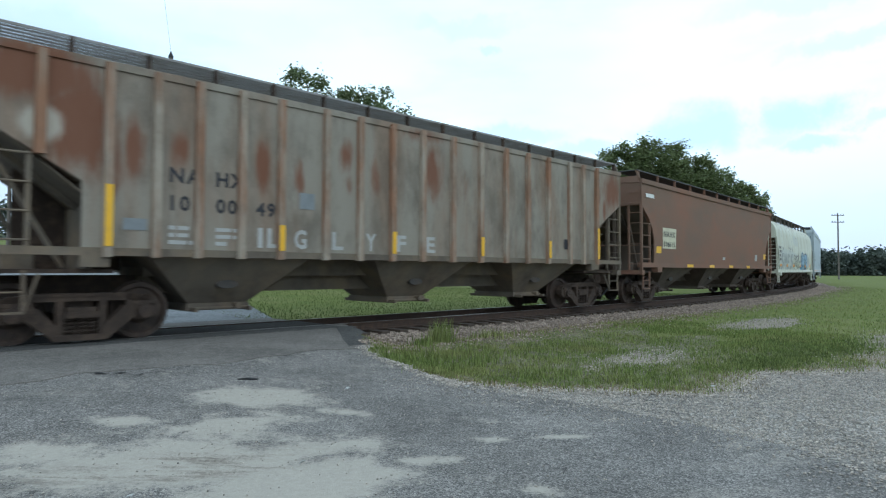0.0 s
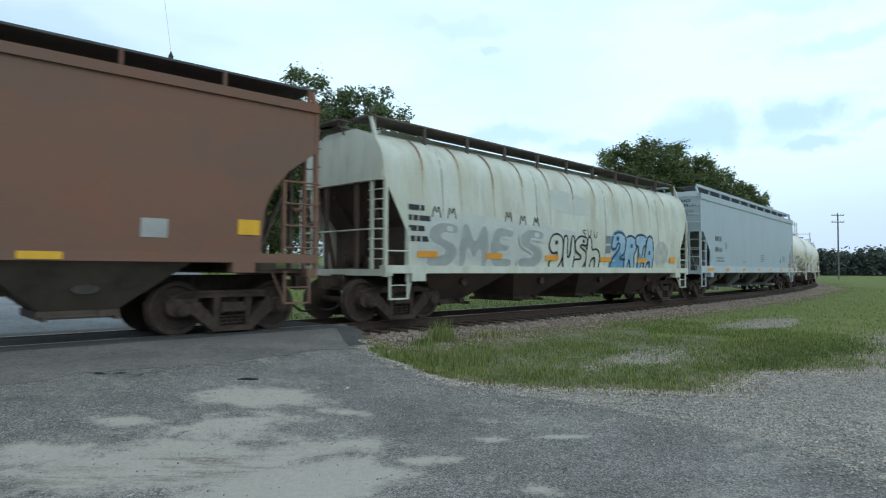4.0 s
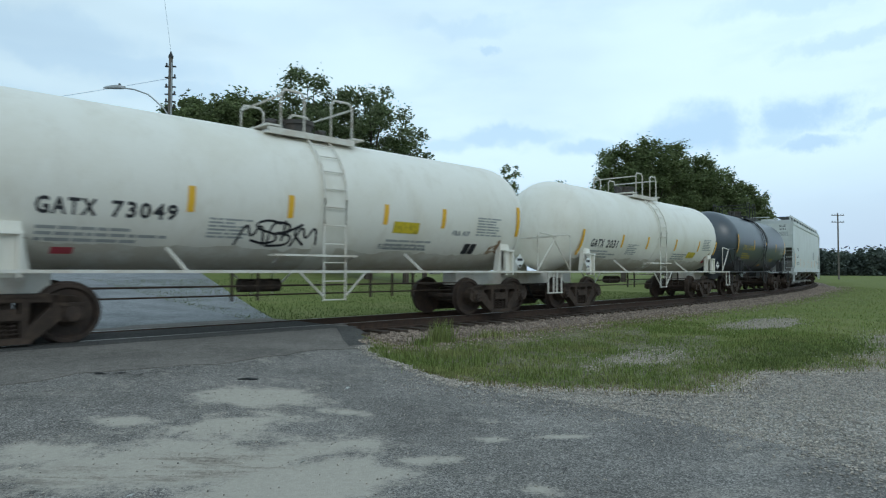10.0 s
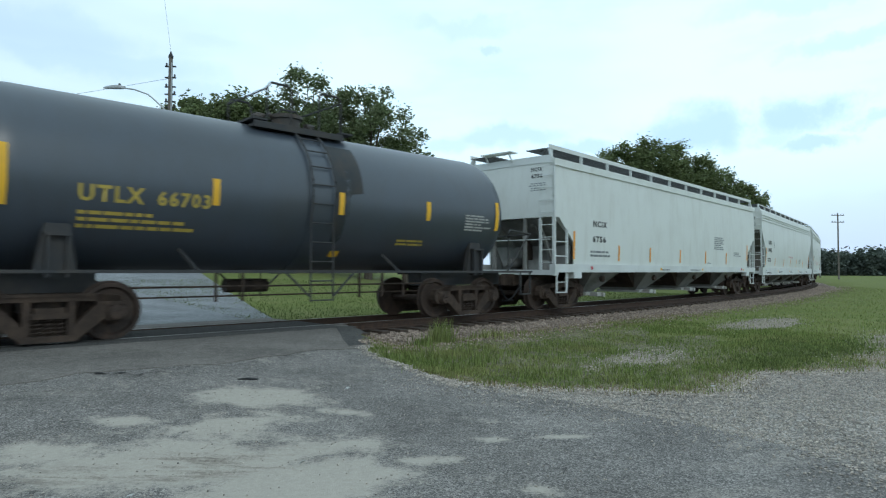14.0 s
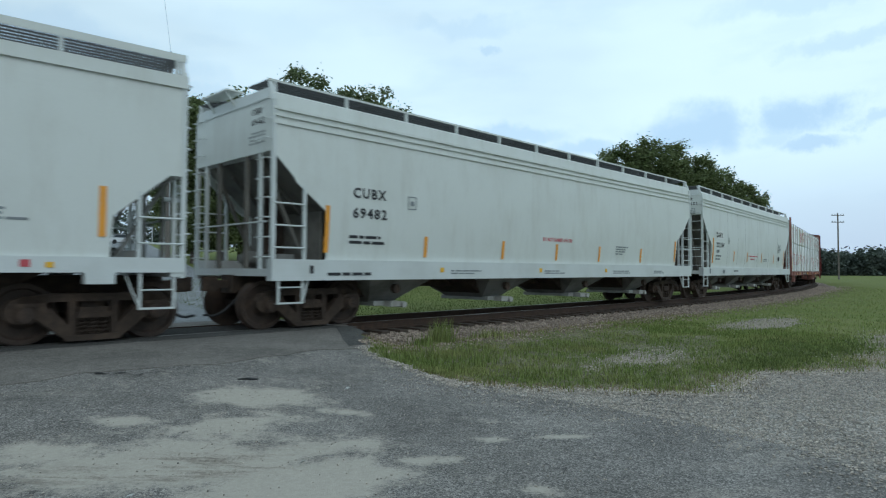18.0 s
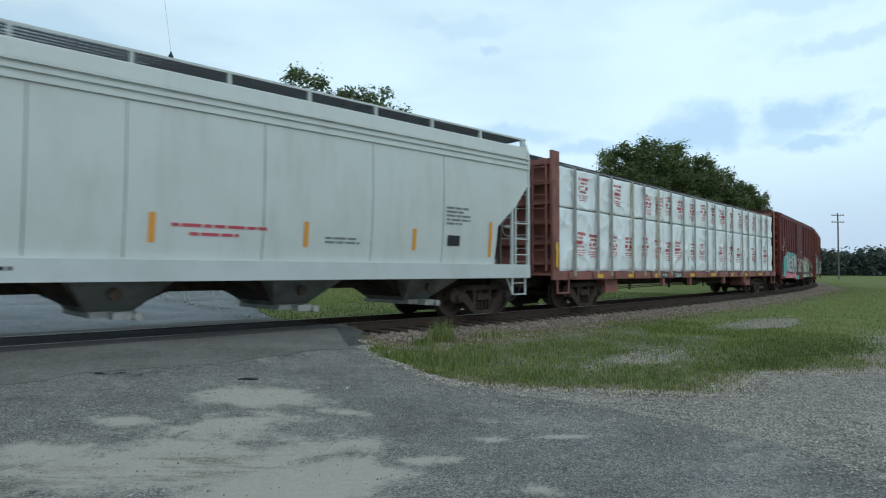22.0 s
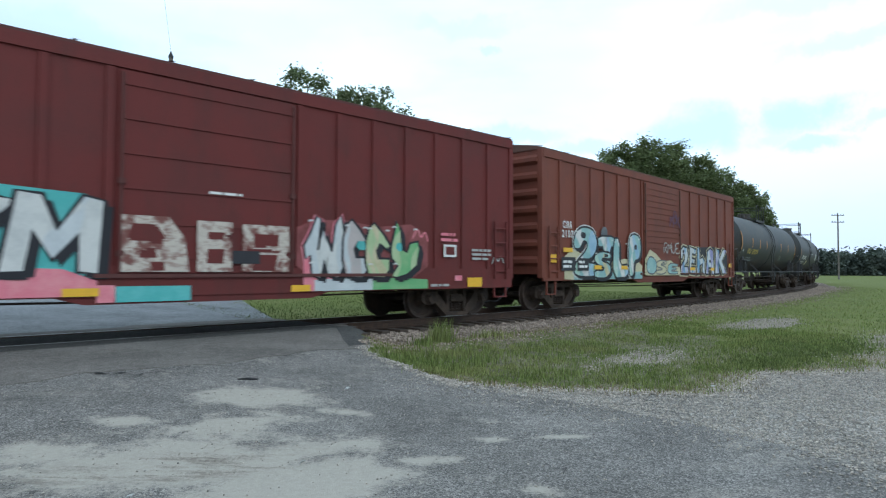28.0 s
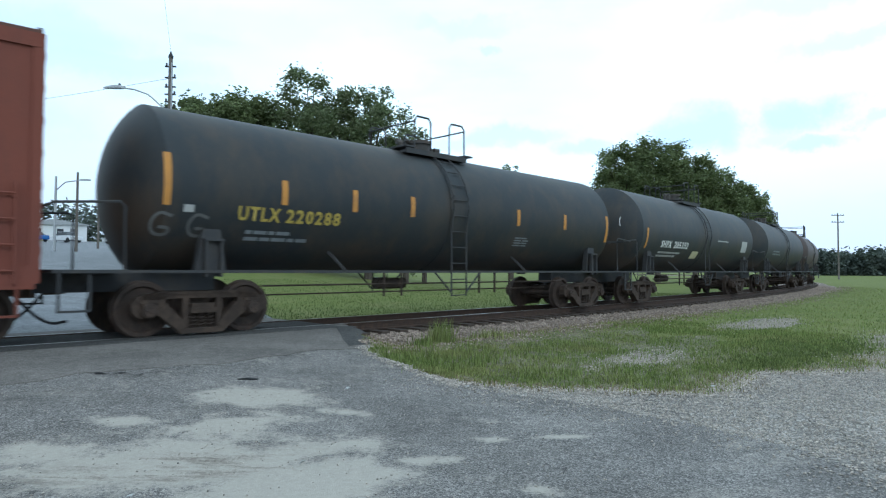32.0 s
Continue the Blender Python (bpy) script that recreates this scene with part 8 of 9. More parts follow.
for b, dist, h, sp, leaf, lab, seed, loose in (
        (-0.40, 45, 12.2, 3.2, LEAF, "dense dark green broadleaf tree", 11, 0.1),
        (-0.325, 44, 12.1, 3.8, LEAF, "dense dark green broadleaf tree", 21, 0.1),
        (-0.215, 42, 13.9, 3.9, LEAF2, "tall loose-crowned light green tree", 12, 0.7),
        (-0.120, 42, 13.8, 3.9, LEAF2, "loose-crowned light green tree", 13, 0.7),
        (-0.060, 43, 10.4, 2.3, LEAF2, "small loose-crowned light green tree", 22, 0.6),
        (-0.43, 50, 11.8, 2.6, LEAF, "dense dark green tree at the back", 61, 0.0),
        (-0.355, 52, 12.6, 3.4, LEAF, "dense dark green tree at the back", 62, 0.0),
        (-0.275, 54, 12.3, 3.8, LEAF, "dense dark green tree at the back", 63, 0.0),
        (-0.030, 46, 8.8, 2.2, LEAF2, "small loose-crowned light green tree", 64, 0.6),
        (0.29, 74, 16.4, 4.4, LEAF, "dark green tree behind the line", 15, 0.4),
        (0.345, 74, 16.9, 4.8, LEAF, "tall dark green tree behind the line", 16, 0.3),
        (0.405, 76, 15.0, 4.4, LEAF, "dark green tree behind the line", 17, 0.2),
        (0.45, 78, 13.6, 3.8, LEAF, "dark green tree behind the line", 18, 0.2),
        (0.487, 80, 12.4, 3.2, LEAF, "dark green tree behind the line", 23, 0.2),
        (0.512, 82, 10.0, 2.0, LEAF, "smaller dark green tree behind the line", 24, 0.2),
        (0.11, 80, 15.3, 2.6, LEAF, "dark green tree behind the line", 19, 0.3),
        (0.18, 92, 15.0, 3.0, LEAF, "dark green tree behind the line", 25, 0.3)):
    x, y = at_bearing(b, dist)
    tree(x, y, h, sp, leaf, lab, seed, per=(760 if loose > 0.3 else 850) if dist < 60 else 420, size=(0.115 if loose > 0.3 else 0.14) if dist < 60 else 0.15, clumps=240 if sp > 3 else 150, loose=loose, low=0.04 if dist < 60 else 0.15)


def far_woods(name, label, b0, b1, dist, height, seed, size=0.8, per=9):
    rng = random.Random(seed)
    blobs = []
    n = int((b1 - b0) * dist / 1.6)
    for i in range(n):
        b = b0 + (b1 - b0) * (i + rng.random()) / n
        x, y = at_bearing(b, dist * rng.uniform(0.96, 1.08))
        top = height * rng.uniform(0.78, 1.04)
        z0 = ground_height(x, y)
        for k in range(5):
            blobs.append((x + rng.uniform(-1, 1), y, z0 + top * (0.06 + 0.21 * k), height * 0.17 * rng.uniform(0.8, 1.2)))
    thing(name, label, "woods", leaf_cloud(rng, blobs, per, size), FARLEAF, kind="stuff", smooth=0)


far_woods("far_woods", "dark green treeline across the field", 0.52, 1.0, 290, 9.8, 31, 0.75, 26)
far_woods("far_woods", "dark green trees beyond the road", -0.80, -0.50, 125, 6.4, 32, 0.4, 34)
far_woods("far_woods", "low dark green trees along the road", -0.50, -0.30, 150, 5.6, 33, 0.5, 30)


# ---- poles and street things ----
def wooden_pole(x, y, height, label, arms=1, r=0.15):
    z = ground_height(x, y) - 0.1
    pole = thing("utility_pole", label, "utility pole", at=Matrix.Translation((x, y, z)), group="utility poles")
    part("shaft", Geo().cyl((0, 0, 0), (0, 0, height), r, 10, r * 0.7), POLEWOOD, pole)
    for i in range(arms):
        zz = height - 0.5 - 1.4 * i
        part("crossarm", Geo().box(-1.3, 1.3, -0.06, 0.06, zz, zz + 0.14), POLEWOOD, pole)
        for k in (-1.15, -0.6, 0.6, 1.15):
            part("insulator", Geo().cyl((k, 0, zz + 0.12), (k, 0, zz + 0.34), 0.06, 8), GALV, pole)
    return pole


x, y = at_bearing((1484 - 784) / 1101, 150)
wooden_pole(x, y, 13.6, "tall wooden utility pole in the field", 2, 0.17)
LX, LY = at_bearing((298 - 784) / 1101 * 1.004, 36)
LZ = ground_height(LX, LY) - 0.1
lamp_pole = wooden_pole(LX, LY, 11.55, "weathered wooden pole with hardware and a street lamp", 0, 0.15)
part("pole_cap", Geo().cyl((0, 0, 11.5), (0, 0, 11.62), 0.13, 10).cyl((0, 0, 11.62), (0, 0, 11.85), 0.11, 8, 0.02), DARKBITS, lamp_pole)
for i, z in enumerate((11.0, 10.4, 9.9, 9.5, 9.1, 8.8)):
    part("bracket", Geo().box(-0.28, 0.28, -0.06, 0.06, z, z + 0.06).cyl((0.22 if i % 2 else -0.22, 0, z), (0.22 if i % 2 else -0.22, 0, z + 0.2), 0.05, 7), DARKBITS, lamp_pole)
part("conduit", Geo().cyl((0.13, -0.14, 3.0), (0.11, -0.12, 11.2), 0.035, 6), GALV, lamp_pole)
arm = [(-0.05, 0, 8.35), (-0.3, 0.02, 8.72), (-0.8, 0.05, 9.2), (-1.23, 0.10, 9.55), (-2.0, 0.14, 9.83), (-2.6, 0.16, 9.91)]
part("lamp_arm", Geo().tube(arm, 0.04, 6), GALV, lamp_pole, "curved grey metal arm")
part("lamp_head", Geo().loft([[(x, 0.17 + s * w, 9.93 + u) for s, u in ((-1, -0.04), (1, -0.04), (1, t), (-1, t))] for x, w, t in ((-2.5, 0.07, 0.06), (-2.8, 0.16, 0.12), (-3.25, 0.15, 0.08), (-3.65, 0.05, 0.02))]), GALV, lamp_pole, "flat grey lamp head")
part("photocell", Geo().cyl((-2.8, 0.17, 10.03), (-2.8, 0.17, 10.15), 0.06, 8), DARKBITS, lamp_pole)


def cable(name, p, q, sag, r=0.02):
    pts = [Vector(p) * (1 - k / 16) + Vector(q) * (k / 16) - Vector((0, 0, sag * 4 * (k / 16) * (1 - k / 16))) for k in range(17)]
    thing(name, "thin black overhead cable strung from the pole", "cable", Geo().tube(pts, r, 5), WIRE, group="overhead cables")


cable("overhead_cable", (LX, LY, LZ + 11.8), (-6.6, 12.0, 15.5), 0.3, 0.006)
cable("overhead_cable", (LX, LY, LZ + 10.4), (-60, 40, 9.0), 0.8, 0.009)


def street_pole(b, dist, height, lamp):
    x, y = at_bearing(b, dist)
    z = ground_height(x, y) - 0.05
    pole = thing("street_lamp" if lamp else "utility_pole", "slim pale steel street lamp pole" if lamp else "dark wooden pole beside the road", "street lamp" if lamp else "utility pole", at=Matrix.Translation((x, y, z)), group="poles along the road")
    part("shaft", Geo().cyl((0, 0, 0), (0, 0, height), 0.13, 8, 0.09), GALV if lamp else POLEWOOD, pole)
    if lamp:
        part("arm", Geo().tube([(0, 0, height - 1.2), (0.8, 0, height - 0.5), (2.2, 0, height - 0.3)], 0.05, 6), GALV, pole)
        part("head", Geo().box(2.1, 2.9, -0.12, 0.12, height - 0.36, height - 0.24), GALV, pole)


street_pole(-0.625, 62, 6.4, True)
street_pole(-0.590, 62, 6.9, False)
street_pole(-0.555, 74, 6.6, False)
street_pole(-0.700, 56, 7.4, False)
street_pole(-0.505, 95, 6.8, False)


def parked_car(b, dist, turn, mat, label):
    x, y = at_bearing(b, dist)
    car = thing("parked_car", label, "car", at=Matrix.Translation((x, y, ground_height(x, y) + 0.02)) @ Matrix.Rotation(radians(turn), 4, "Z"))
    low = [(-2.2, 0.3), (-2.25, 0.75), (-1.5, 0.92), (1.2, 0.95), (2.1, 0.82), (2.2, 0.5), (2.15, 0.3)]
    part("body", Geo().prism(low, -0.85, 0.85), mat, car)
    part("cabin", Geo().loft([[(-1.6, -0.8, 0.9), (1.3, -0.8, 0.9), (1.3, 0.8, 0.9), (-1.6, 0.8, 0.9)], [(-0.9, -0.62, 1.42), (0.5, -0.62, 1.42), (0.5, 0.62, 1.42), (-0.9, 0.62, 1.42)]]), paint("car glass", (0.02, 0.025, 0.03), rough=0.1, bump=0), car, "dark glazed cabin")
    part("roof", Geo().box(-0.95, 0.55, -0.64, 0.64, 1.42, 1.46), mat, car)
    for wx in (-1.35, 1.35):
        for wy in (-0.8, 0.8):
            part("wheel", Geo().cyl((wx, wy - 0.1, 0.32), (wx, wy + 0.1, 0.32), 0.32, 14), BLACKRUBBER, car)


CARBLUE = paint("blue car paint", (0.02, 0.10, 0.30), rough=0.25, bump=0, spots=(0.03, 0.12, 0.33))
CARWHITE = paint("white car paint", (0.65, 0.66, 0.67), rough=0.25, bump=0, spots=(0.6, 0.6, 0.6))
parked_car(-0.66, 96, -28, CARBLUE, "blue saloon car parked beside the road")
parked_car(-0.605, 100, -24, CARWHITE, "white saloon car parked on the grass")
parked_car(-0.52, 104, 60, CARWHITE, "white saloon car parked on the far verge")

bx, by = at_bearing(-0.625, 118)
shed = thing("shed", "low white building beyond the road", "building", at=Matrix.Translation((bx, by, ground_height(bx, by) - 0.3)) @ Matrix.Rotation(radians(30), 4, "Z"))
WALLWHITE = paint("white siding", (0.66, 0.67, 0.67), rough=0.7, spots=(0.55, 0.56, 0.57), amount=0.5, scale=1, bump=0.05)
part("wall", Geo().box(-4.5, 4.5, -3, 3, 0, 2.6), WALLWHITE, shed)
part("roof", Geo().prism([(-4.8, 2.6), (4.8, 2.6), (4.8, 2.75), (0, 3.5), (-4.8, 2.75)], -3.3, 3.3), paint("grey roof", (0.35, 0.36, 0.37), rough=0.7), shed)
for k in (-2.6, 0.4):
    part("window", Geo().box(k, k + 0.9, -3.03, -2.98, 1.1, 2.0), paint("dark pane", (0.03, 0.035, 0.04), rough=0.15, bump=0), shed)
part("door", Geo().box(2.2, 3.1, -3.04, -2.98, 0, 2.05), paint("grey door", (0.2, 0.2, 0.21), rough=0.6), shed)

# traffic signal far up the road
sx, sy = at_bearing(-0.492, 112)
sz = ground_height(sx, sy)
signal = thing("traffic_signal", "traffic signal showing red far up the road", "traffic light", at=Matrix.Translation((sx, sy, sz)))
HEAD_Z = 1.123 + 0.0625 * 100 - sz
part("mast", Geo().cyl((2.4, 0, 0), (2.4, 0, HEAD_Z + 0.6), 0.1, 8).cyl((2.4, 0, HEAD_Z + 0.5), (-1.2, 0, HEAD_Z + 0.5), 0.06, 8), GALV, signal)
RED_LAMP = bpy.data.materials.new("red signal lamp")
RED_LAMP.use_nodes = True
RED_LAMP.node_tree.nodes["Principled BSDF"].inputs["Emission Color"].default_value = (1, 0.03, 0.02, 1)
RED_LAMP.node_tree.nodes["Principled BSDF"].inputs["Emission Strength"].default_value = 4.0
for k in (-0.75, 0.75):
    head = part("signal_head", Geo().box(k - 0.22, k + 0.22, -0.15, 0.15, HEAD_Z - 0.8, HEAD_Z + 0.4), DARKBITS, signal)
    part("red_lens", Geo().cyl((k, -0.16, HEAD_Z), (k, -0.19, HEAD_Z), 0.18, 12), RED_LAMP, head)


# ---- small things on the ground ----
def stones(name, label, mat, count, spot, r0, r1, seed):
    """Loose angular stones; spot(rng) gives s, e and a lift or None."""
    rng, v, f = random.Random(seed), [], []
    while count > 0:
        count -= 1
        place = spot(rng)
        if place is None:
            continue
        s, e, z = place
        p = rail_point(s, e)
        z = ground_height(p.x, p.y) + 0.004 if z is None else z
        r = rng.uniform(r0, r1)
        i, a = len(v), rng.random() * 6.283
        for k in range(4):
            q = a + 1.571 * k + rng.uniform(-0.3, 0.3)
            w = r * rng.uniform(0.7, 1.25)
            v.append((p.x + math.cos(q) * w, p.y + math.sin(q) * w, z + r * rng.uniform(0.05, 0.35)))
        v += [(p.x + rng.uniform(-.3, .3) * r, p.y + rng.uniform(-.3, .3) * r, z + r * rng.uniform(0.6, 1.0)), (p.x, p.y, z - r * 0.5)]
        for k in range(4):
            f += [(i + k, i + (k + 1) % 4, i + 4), (i + (k + 1) % 4, i + k, i + 5)]
    thing(name, label, "stones", Geo().add(v, f), mat, kind="stuff", smooth=0)


def ballast_spot(rng):
    s = 5.9 + 60 * rng.random() ** 1.9
    e = rng.uniform(0.95, 3.1) if rng.random() < 0.93 else 3.1 + rng.random() ** 2 * 1.0
    if s < 7.1 - 0.57 * (e - 1.07):
        return None
    return s, e, (-0.235 - 0.09 * max(0, e - 1.2)) if e < 3.0 else None


def gravel_spot(rng):
    s = 4.0 + 9 * rng.random()
    e0 = max(grass_edge(s), 5.5)
    e = e0 - 0.15 + rng.random() ** 1.2 * 6.0
    edge = follow(LOT_EDGE, e)
    return (s, e, None) if s > edge - 0.9 * rng.random() ** 3 else None


def lot_spot(rng):
    e, s = rng.uniform(3.8, 9.5), rng.uniform(-1, 5.4)
    return (s, e, None)


def patch_spot(rng):
    c = rng.choice(((9.5, 6.4, 0.8, 0.35), (17.8, 5.5, 1.6, 0.5), (16.0, 8.7, 1.5, 0.5), (12.9, 9.1, 0.8, 0.3)))
    return c[0] + rng.gauss(0, c[2]), c[1] + rng.gauss(0, c[3]), None


def blob_point(cs, ce, rs, re, seed):
    def point(u, v):
        a = 2 * math.pi * v
        k = u * (1 + 0.55 * noise.noise((math.cos(a) * 1.6, math.sin(a) * 1.6, seed)) + 0.35 * noise.noise((math.cos(a) * 6, math.sin(a) * 5, seed)))
        return rail_point(cs + rs * k * math.cos(a), ce + re * k * math.sin(a))[:2]
    return point


def verge_point(u, v):
    s = 5.32 + 7.6 * u
    rim = grass_edge(s)
    lo = rim - 0.30 + 0.34 * noise.noise((s * 2.1, 1.0, 6.0)) + 0.14 * noise.noise((s * 9.0, 2.0, 6.0))
    hi = rim + 0.10 + 0.14 * noise.noise((s * 2.7, 4.0, 6.0)) + 0.07 * noise.noise((s * 12.0, 5.0, 6.0))
    return rail_point(s, lo + max(0.02, hi - lo) * v)[:2]


THINSOIL = aggregate("thin grassy soil", (0.105, 0.098, 0.055), (0.27, 0.245, 0.155), 34.0, bump=0.8, big=1.6)


def soil_point(u, v):
    e = 3.15 + 6.3 * u
    s0 = follow(LOT_EDGE, e) + 0.03 + 0.05 * math.sin(5.1 * e)
    s1 = 13.0 + 1.6 * noise.noise((e * 1.3, 3.0, 2.0)) + 0.5 * noise.noise((e * 6.0, 1.0, 2.0))
    s = s0 + (s1 - s0) * v
    return rail_point(s, min(e, grass_edge(s) - 0.1))[:2]


sheet("grass_verge", "thin soil under patchy grass beside the line", THINSOIL, soil_point, 70, 110, 0.006, "earth")
sheet("dirt_verge", "ragged strip of bare gravelly earth along the grass", BAREDIRT, verge_point, 220, 4, 0.009, "earth")
for i, (cs, ce, rs, re) in enumerate(((9.0, 6.4, 1.2, 0.40), (17.4, 5.6, 2.6, 0.75), (16.0, 8.9, 2.0, 0.6), (13.0, 9.1, 0.9, 0.3))):
    sheet("gravel_patch", "bare patch of grey gravel worn through the grass", BAREDIRT, blob_point(cs, ce, rs, re, i * 3.7), 10, 48, 0.010, "gravel")


def dark_point(u, v):
    e = 1.3 + 2.1 * u
    return rail_point(follow(LOT_EDGE, e) - 0.28 + (0.52 + 0.10 * math.sin(7 * e) + 0.05 * math.sin(19 * e)) * v, e)[:2]


sheet("dark_patch", "dark patch at the end of the crossing", OUTERTAR, dark_point, 16, 6, 0.016)


def fringe_spot(rng):
    if rng.random() < 0.25:
        e = rng.uniform(3.4, 6.2)
        return follow(LOT_EDGE, e) + rng.gauss(0.04, 0.09), e, None
    s = 5.2 + 6.5 * rng.random()
    return s, grass_edge(s) + rng.gauss(-0.02, 0.16), None


def litter(px, py, size, seed):
    """A scrap of white paper lying at a spot of the ground."""
    rng = random.Random(seed)
    pts = [(size * math.cos(a) * rng.uniform(0.5, 1.0), size * 0.5 * math.sin(a) * rng.uniform(0.5, 1.0), rng.uniform(0.004, 0.03)) for a in [0.9 * k for k in range(7)]]
    thing("paper_scrap", "crumpled white scrap of paper on the ground", "litter", Geo().add(pts + [(x, y, z - 0.004) for x, y, z in pts], [tuple(range(7)), tuple(range(13, 6, -1))] + [(k, (k + 1) % 7, 7 + (k + 1) % 7, 7 + k) for k in range(7)]), DULLWHITE, at=Matrix.Translation((px, py, ground_height(px, py) + 0.012)) @ Matrix.Rotation(rng.random() * 6, 4, "Z"), group="scraps of litter", smooth=0)


for i, (x, y, size) in enumerate(((-1.10, 7.25, 0.045), (0.30, 7.62, 0.05), (-1.05, 4.72, 0.035), (3.52, 8.15, 0.08), (-0.36, 9.2, 0.05), (-1.98, 4.0, 0.03))):
    litter(x, y, size, i + 5)


stones("gravel_stones", "loose gravel along the ragged edge of the grass", PEBBLE, 6000, fringe_spot, 0.006, 0.02, 45)
stones("ballast_stones", "loose grey-brown ballast stones along the track", STONE, 24000, ballast_spot, 0.016, 0.042, 41)
stones("gravel_stones", "loose pale gravel stones beside the lot", PEBBLE, 52000, gravel_spot, 0.004, 0.016, 42)
stones("gravel_stones", "pale gravel showing through the grass", PEBBLE, 5200, patch_spot, 0.006, 0.02, 43)
stones("grit", "scattered pale grit on the asphalt", PEBBLE, 2200, lot_spot, 0.003, 0.011, 44)


def grass_blades(name, label, count, spot, h0, h1, seed, wide=0.006, mat=BLADE):
    rng, v, f = random.Random(seed), [], []
    for _ in range(count):
        place = spot(rng)
        if place is None:
            continue
        s, e, k = place
        p = rail_point(s, e)
        z = ground_height(p.x, p.y) - 0.01
        h = rng.uniform(h0, h1) * k
        a, lean = rng.random() * 6.283, rng.uniform(0.05, 0.55) * h
        w = wide * rng.uniform(0.7, 1.5)
        dx, dy = math.cos(a), math.sin(a)
        i = len(v)
        v += [(p.x - dy * w, p.y + dx * w, z), (p.x + dy * w, p.y - dx * w, z), (p.x + dx * lean * 0.4 + dy * w * 0.6, p.y + dy * lean * 0.4 - dx * w * 0.6, z + h * 0.6), (p.x + dx * lean * 0.4 - dy * w * 0.6, p.y + dy * lean * 0.4 + dx * w * 0.6, z + h * 0.6), (p.x + dx * lean, p.y + dy * lean, z + h)]
        f += [(i, i + 1, i + 2, i + 3), (i + 3, i + 2, i + 4)]
    thing(name, label, "grass", Geo().add(v, f), mat, kind="stuff", smooth=0)


def bare(s, e):
    """Thin spots in the grass."""
    for cs, ce, rs, re in ((9.5, 6.4, 1.1, 0.5), (17.8, 5.5, 2.4, 0.8), (16.0, 8.7, 2.0, 0.7), (12.9, 9.1, 1.0, 0.35)):
        if ((s - cs) / rs) ** 2 + ((e - ce) / re) ** 2 < 1:
            return True
    return False


def near_grass(rng):
    s = 5.35 + 11 * rng.random() ** 1.3
    rim = grass_edge(s) + 0.16 * noise.noise((s * 3.1, 7.0, 1.0)) + 0.10 * noise.noise((s * 11.0, 3.0, 4.0))
    e = rng.uniform(2.7, rim + 0.12)
    n = noise.noise((s * 0.9, e * 0.9, 2.0))
    if rng.random() > 0.12 + (rim + 0.12 - e) / 0.55 or noise.noise((s * 3.3, e * 3.3, 9.0)) < -0.34:
        return None
    if s < follow(LOT_EDGE, e) + 0.16 + 0.34 * noise.noise((e * 2.7, 5.0, 8.0)) + 0.16 * noise.noise((e * 9.0, 2.0, 8.0)) - 0.10 * rng.random() or n < -0.7 * rng.random() - 0.1 or (e < 3.4 and rng.random() < 0.6) or (bare(s, e) and rng.random() < 0.72):
        return None
    return s, e, 0.6 + 1.0 * max(0, n) + 0.9 * max(0, noise.noise((s * 2.6, e * 2.6, 5.0))) + (0.3 if e > 4 else 0)


def far_grass(rng):
    s = 14 + 50 * rng.random() ** 1.6
    e = rng.uniform(2.9, 13 + 0.3 * (s - 14))
    return None if bare(s, e) and rng.random() < 0.6 else (s, e, 1.0)


def tall_tufts(rng):
    s0, e0, k = rng.choice(((8.0, 2.9, 1.3), (8.15, 2.75, 1.7), (7.4, 3.1, 0.9), (9.6, 2.9, 0.7), (6.6, 4.2, 0.7), (7.0, 5.0, 0.7), (6.3, 5.2, 0.6), (6.1, 4.6, 0.6), (5.9, 5.3, 0.5), (6.7, 3.7, 0.7), (7.2, 4.4, 0.55), (7.9, 5.6, 0.5), (8.6, 4.6, 0.5), (6.9, 6.2, 0.45), (7.6, 7.3, 0.4), (9.2, 7.6, 0.45)))
    return s0 + rng.gauss(0, 0.13 if k > 0.75 else 0.28), e0 + rng.gauss(0, 0.13 if k > 0.75 else 0.22), k


def behind_grass(rng):
    s = 7 + 30 * rng.random()
    return s, -2.8 - 14 * rng.random() ** 1.3, 1.0


def weed_spot(rng):
    cs, ce, rs, re = rng.choice(((12.0, 8.0, 1.0, 0.35), (13.6, 8.3, 1.2, 0.35), (10.4, 7.9, 0.5, 0.25), (13.2, 7.2, 0.8, 0.3)))
    s, e = cs + rng.gauss(0, rs), ce + rng.gauss(0, re)
    return (s, e, 1.0) if e < grass_edge(s) else None


grass_blades("grass", "short green grass between the ballast and the gravel", 76000, near_grass, 0.022, 0.085, 51)
grass_blades("grass", "rough green grass along the line", 46000, far_grass, 0.03, 0.085, 52, 0.009)
WEEDSHADE = paint("weed leaves and shaded grass", (0.12, 0.155, 0.048), rough=0.8, spots=(0.165, 0.19, 0.07), amount=0.7, scale=2, bump=0, vary=0.25, specular=0.2, island=0.4)
grass_blades("weeds", "low dark green clover and weeds in the grass", 6500, weed_spot, 0.03, 0.085, 55, 0.012, WEEDSHADE)
def straw_spot(rng):
    s = 5.35 + 14 * rng.random() ** 1.4
    e = grass_edge(s) + rng.gauss(-0.18, 0.2) if rng.random() < 0.5 else rng.gauss(3.1, 0.35)
    return None if s < 7.13 - 0.57 * (e - 1.07) else (s, e, 1.0)


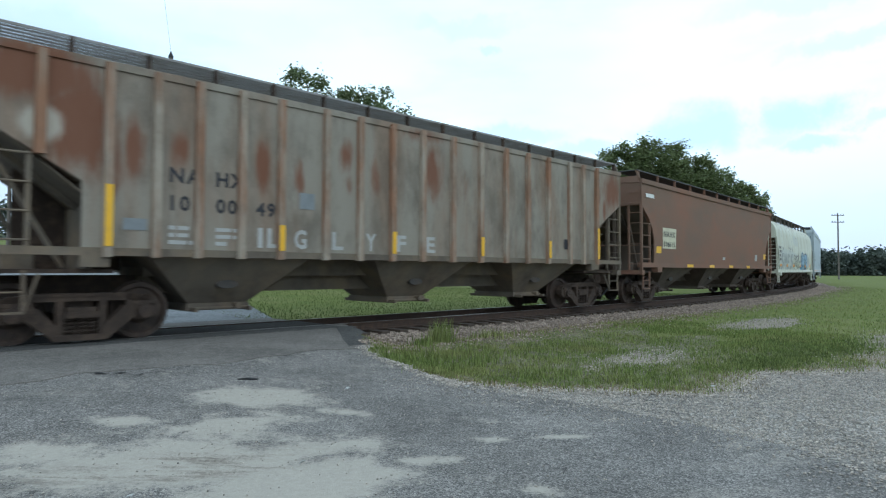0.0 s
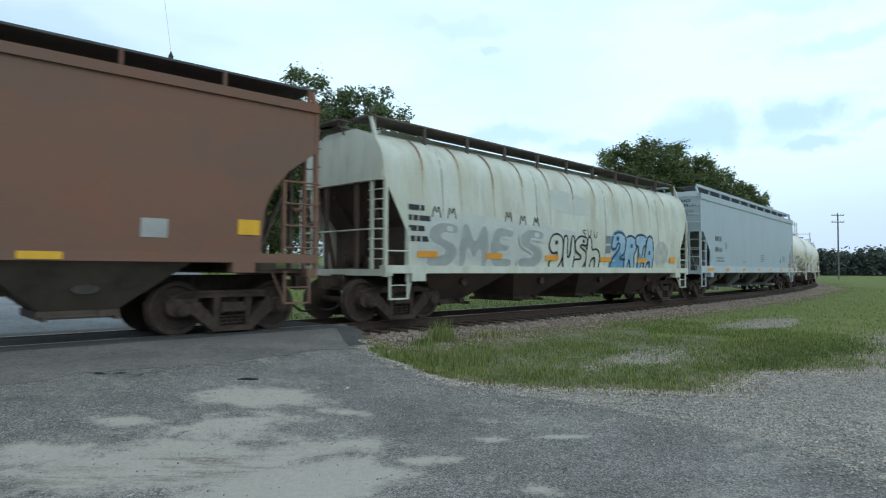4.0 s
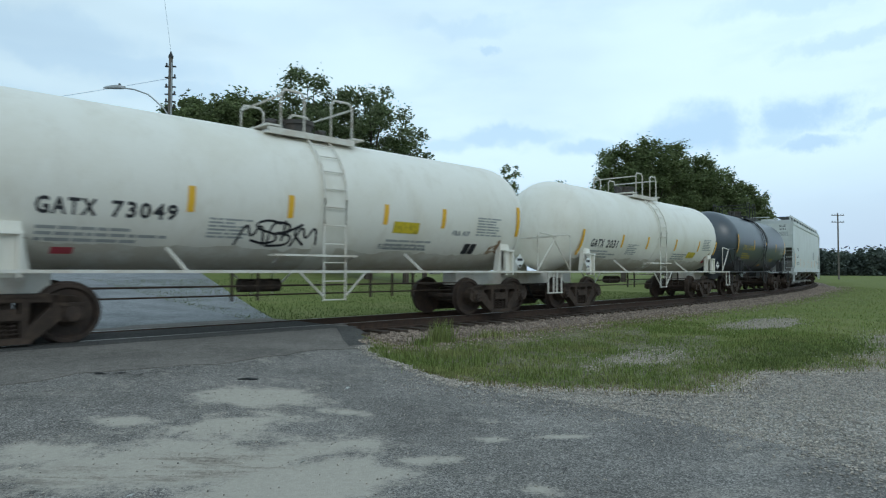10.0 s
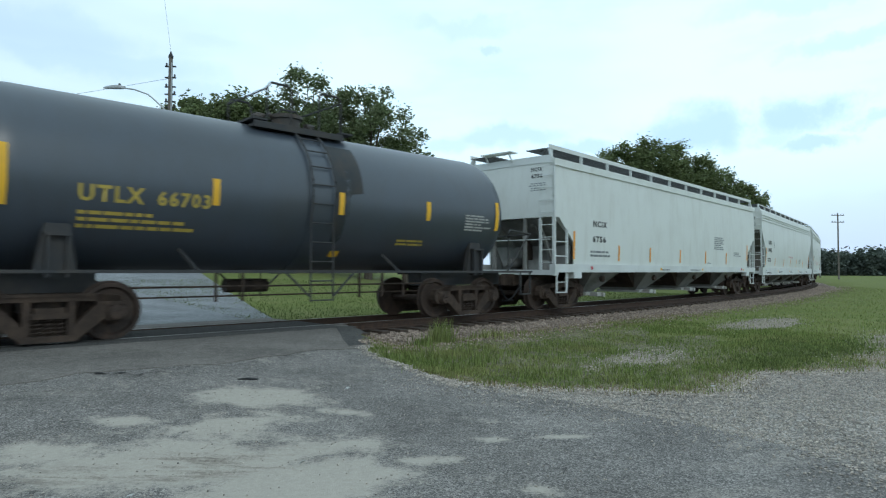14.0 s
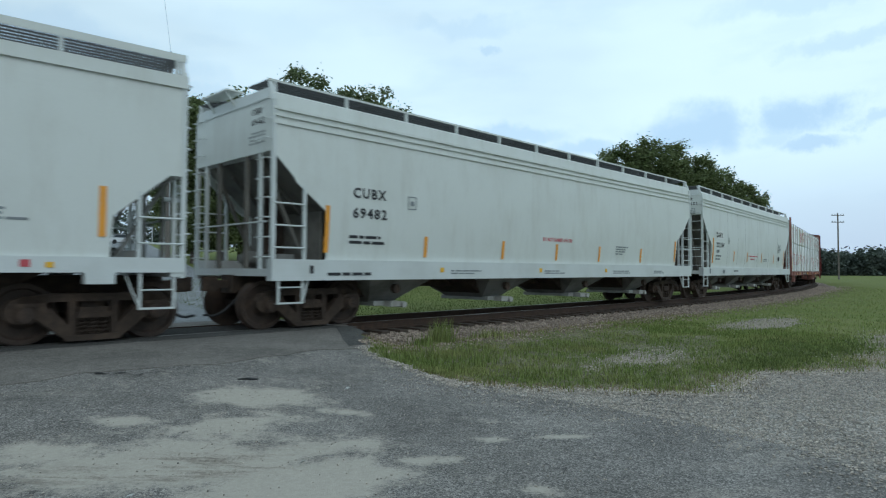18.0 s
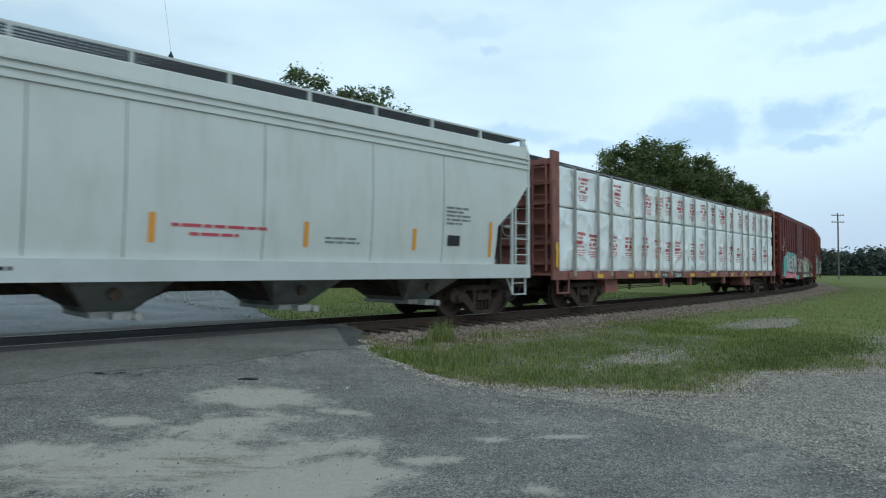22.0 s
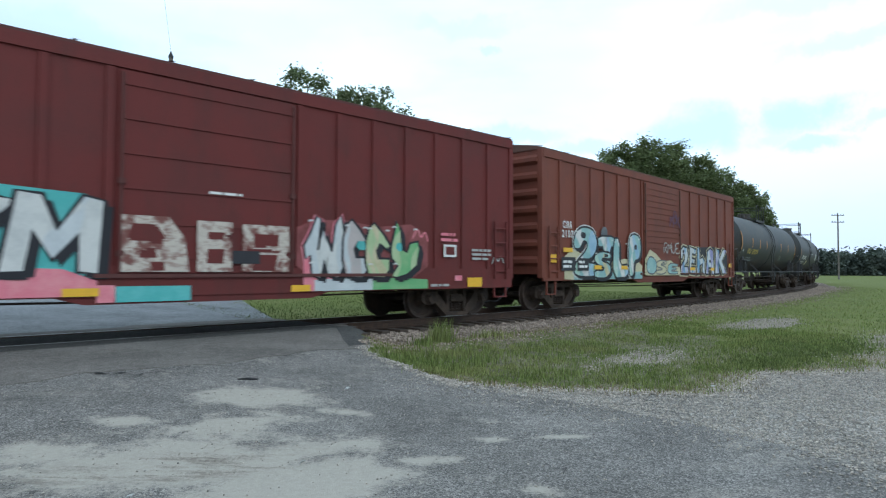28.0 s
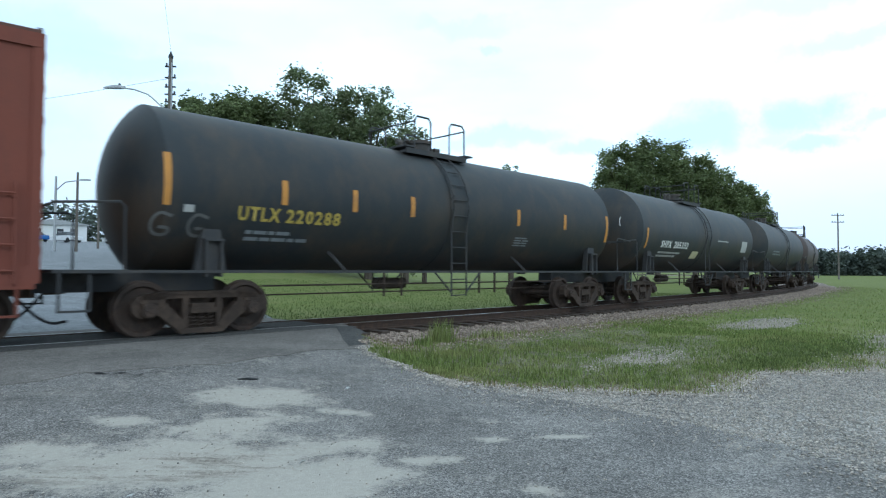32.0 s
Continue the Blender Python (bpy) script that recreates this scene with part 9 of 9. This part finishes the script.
grass_blades("dead_grass", "short straw-coloured dead grass at the edges", 9000, straw_spot, 0.02, 0.06, 56, 0.007, STRAW)
grass_blades("tall_grass", "taller green tufts at the edge of the ballast", 2600, tall_tufts, 0.12, 0.30, 53, 0.007)
# same grass in the darker weed colour, to imitate the train's shade
grass_blades("grass", "rough green grass behind the track, darkened for the train's shade", 46000, behind_grass, 0.02, 0.075, 54, 0.010, WEEDSHADE)

# cracks along the joint of the two asphalts
rng = random.Random(61)
for lo, hi, off, broad in ((1.25, 3.7, 0.12, 0.020), (1.7, 2.9, 0.27, 0.012), (3.1, 5.9, 0.08, 0.008), (2.4, 4.6, 0.20, 0.006), (1.9, 2.25, 0.16, 0.03), (3.6, 5.2, 0.16, 0.006)):
    rows, n = [], 110
    for k in range(n + 1):
        s = lo + (hi - lo) * k / n
        e = 3.55 + off + 0.10 * math.sin(2.3 * s) + 0.06 * math.sin(6.1 * s) + 0.07 * noise.noise((s * 5, 1, off * 9)) + 0.035 * noise.noise((s * 19, 3, off * 9))
        w = broad * max(0.06, 0.35 + 1.5 * noise.noise((s * 8, 5, off * 7)) + 0.6 * noise.noise((s * 31, 6, off))) * math.sin(math.pi * k / n) ** 0.6
        row = []
        for q in (-w, w * (1 + 0.6 * rng.random())):
            p = rail_point(s, e + q)
            row.append((p.x, p.y, ground_height(p.x, p.y) + 0.013))
        rows.append(row)
    thing("crack", "dark ragged crack along the asphalt joint", "crack", Geo().loft(rows, closed=False), paint("crack tar", (0.03, 0.03, 0.03), rough=1.0, bump=0), kind="structure", smooth=0)

p = rail_point(3.27, 4.6)
thing("rubber_scrap", "flat black scrap of tyre rubber on the asphalt", "debris", Geo().loft([[(x, -w, 0.0), (x, w, 0.0), (x, w, t), (x, -w, t)] for x, w, t in ((-0.13, 0.012, 0.008), (-0.08, 0.03, 0.012), (0.0, 0.028, 0.02), (0.07, 0.034, 0.014), (0.13, 0.018, 0.006))]), BLACKRUBBER, at=Matrix.Translation((p.x, p.y, ground_height(p.x, p.y) + 0.002)) @ Matrix.Rotation(radians(4), 4, "Z"))


def motions():
    times = [0.5 * k for k in range(65)]
    for car, u, inset in CARS + LUMBER:
        walk(car, [(t, car_pose(u, t, inset)) for t in times])
    turns = [k / 15 for k in range(481)]
    for w in WHEELS:
        base = w.matrix_basis.translation.copy()
        walk(w, [(t, Matrix.Translation(base) @ Matrix.Rotation(-travelled(t) / 0.457, 4, "Y")) for t in turns])


motions()
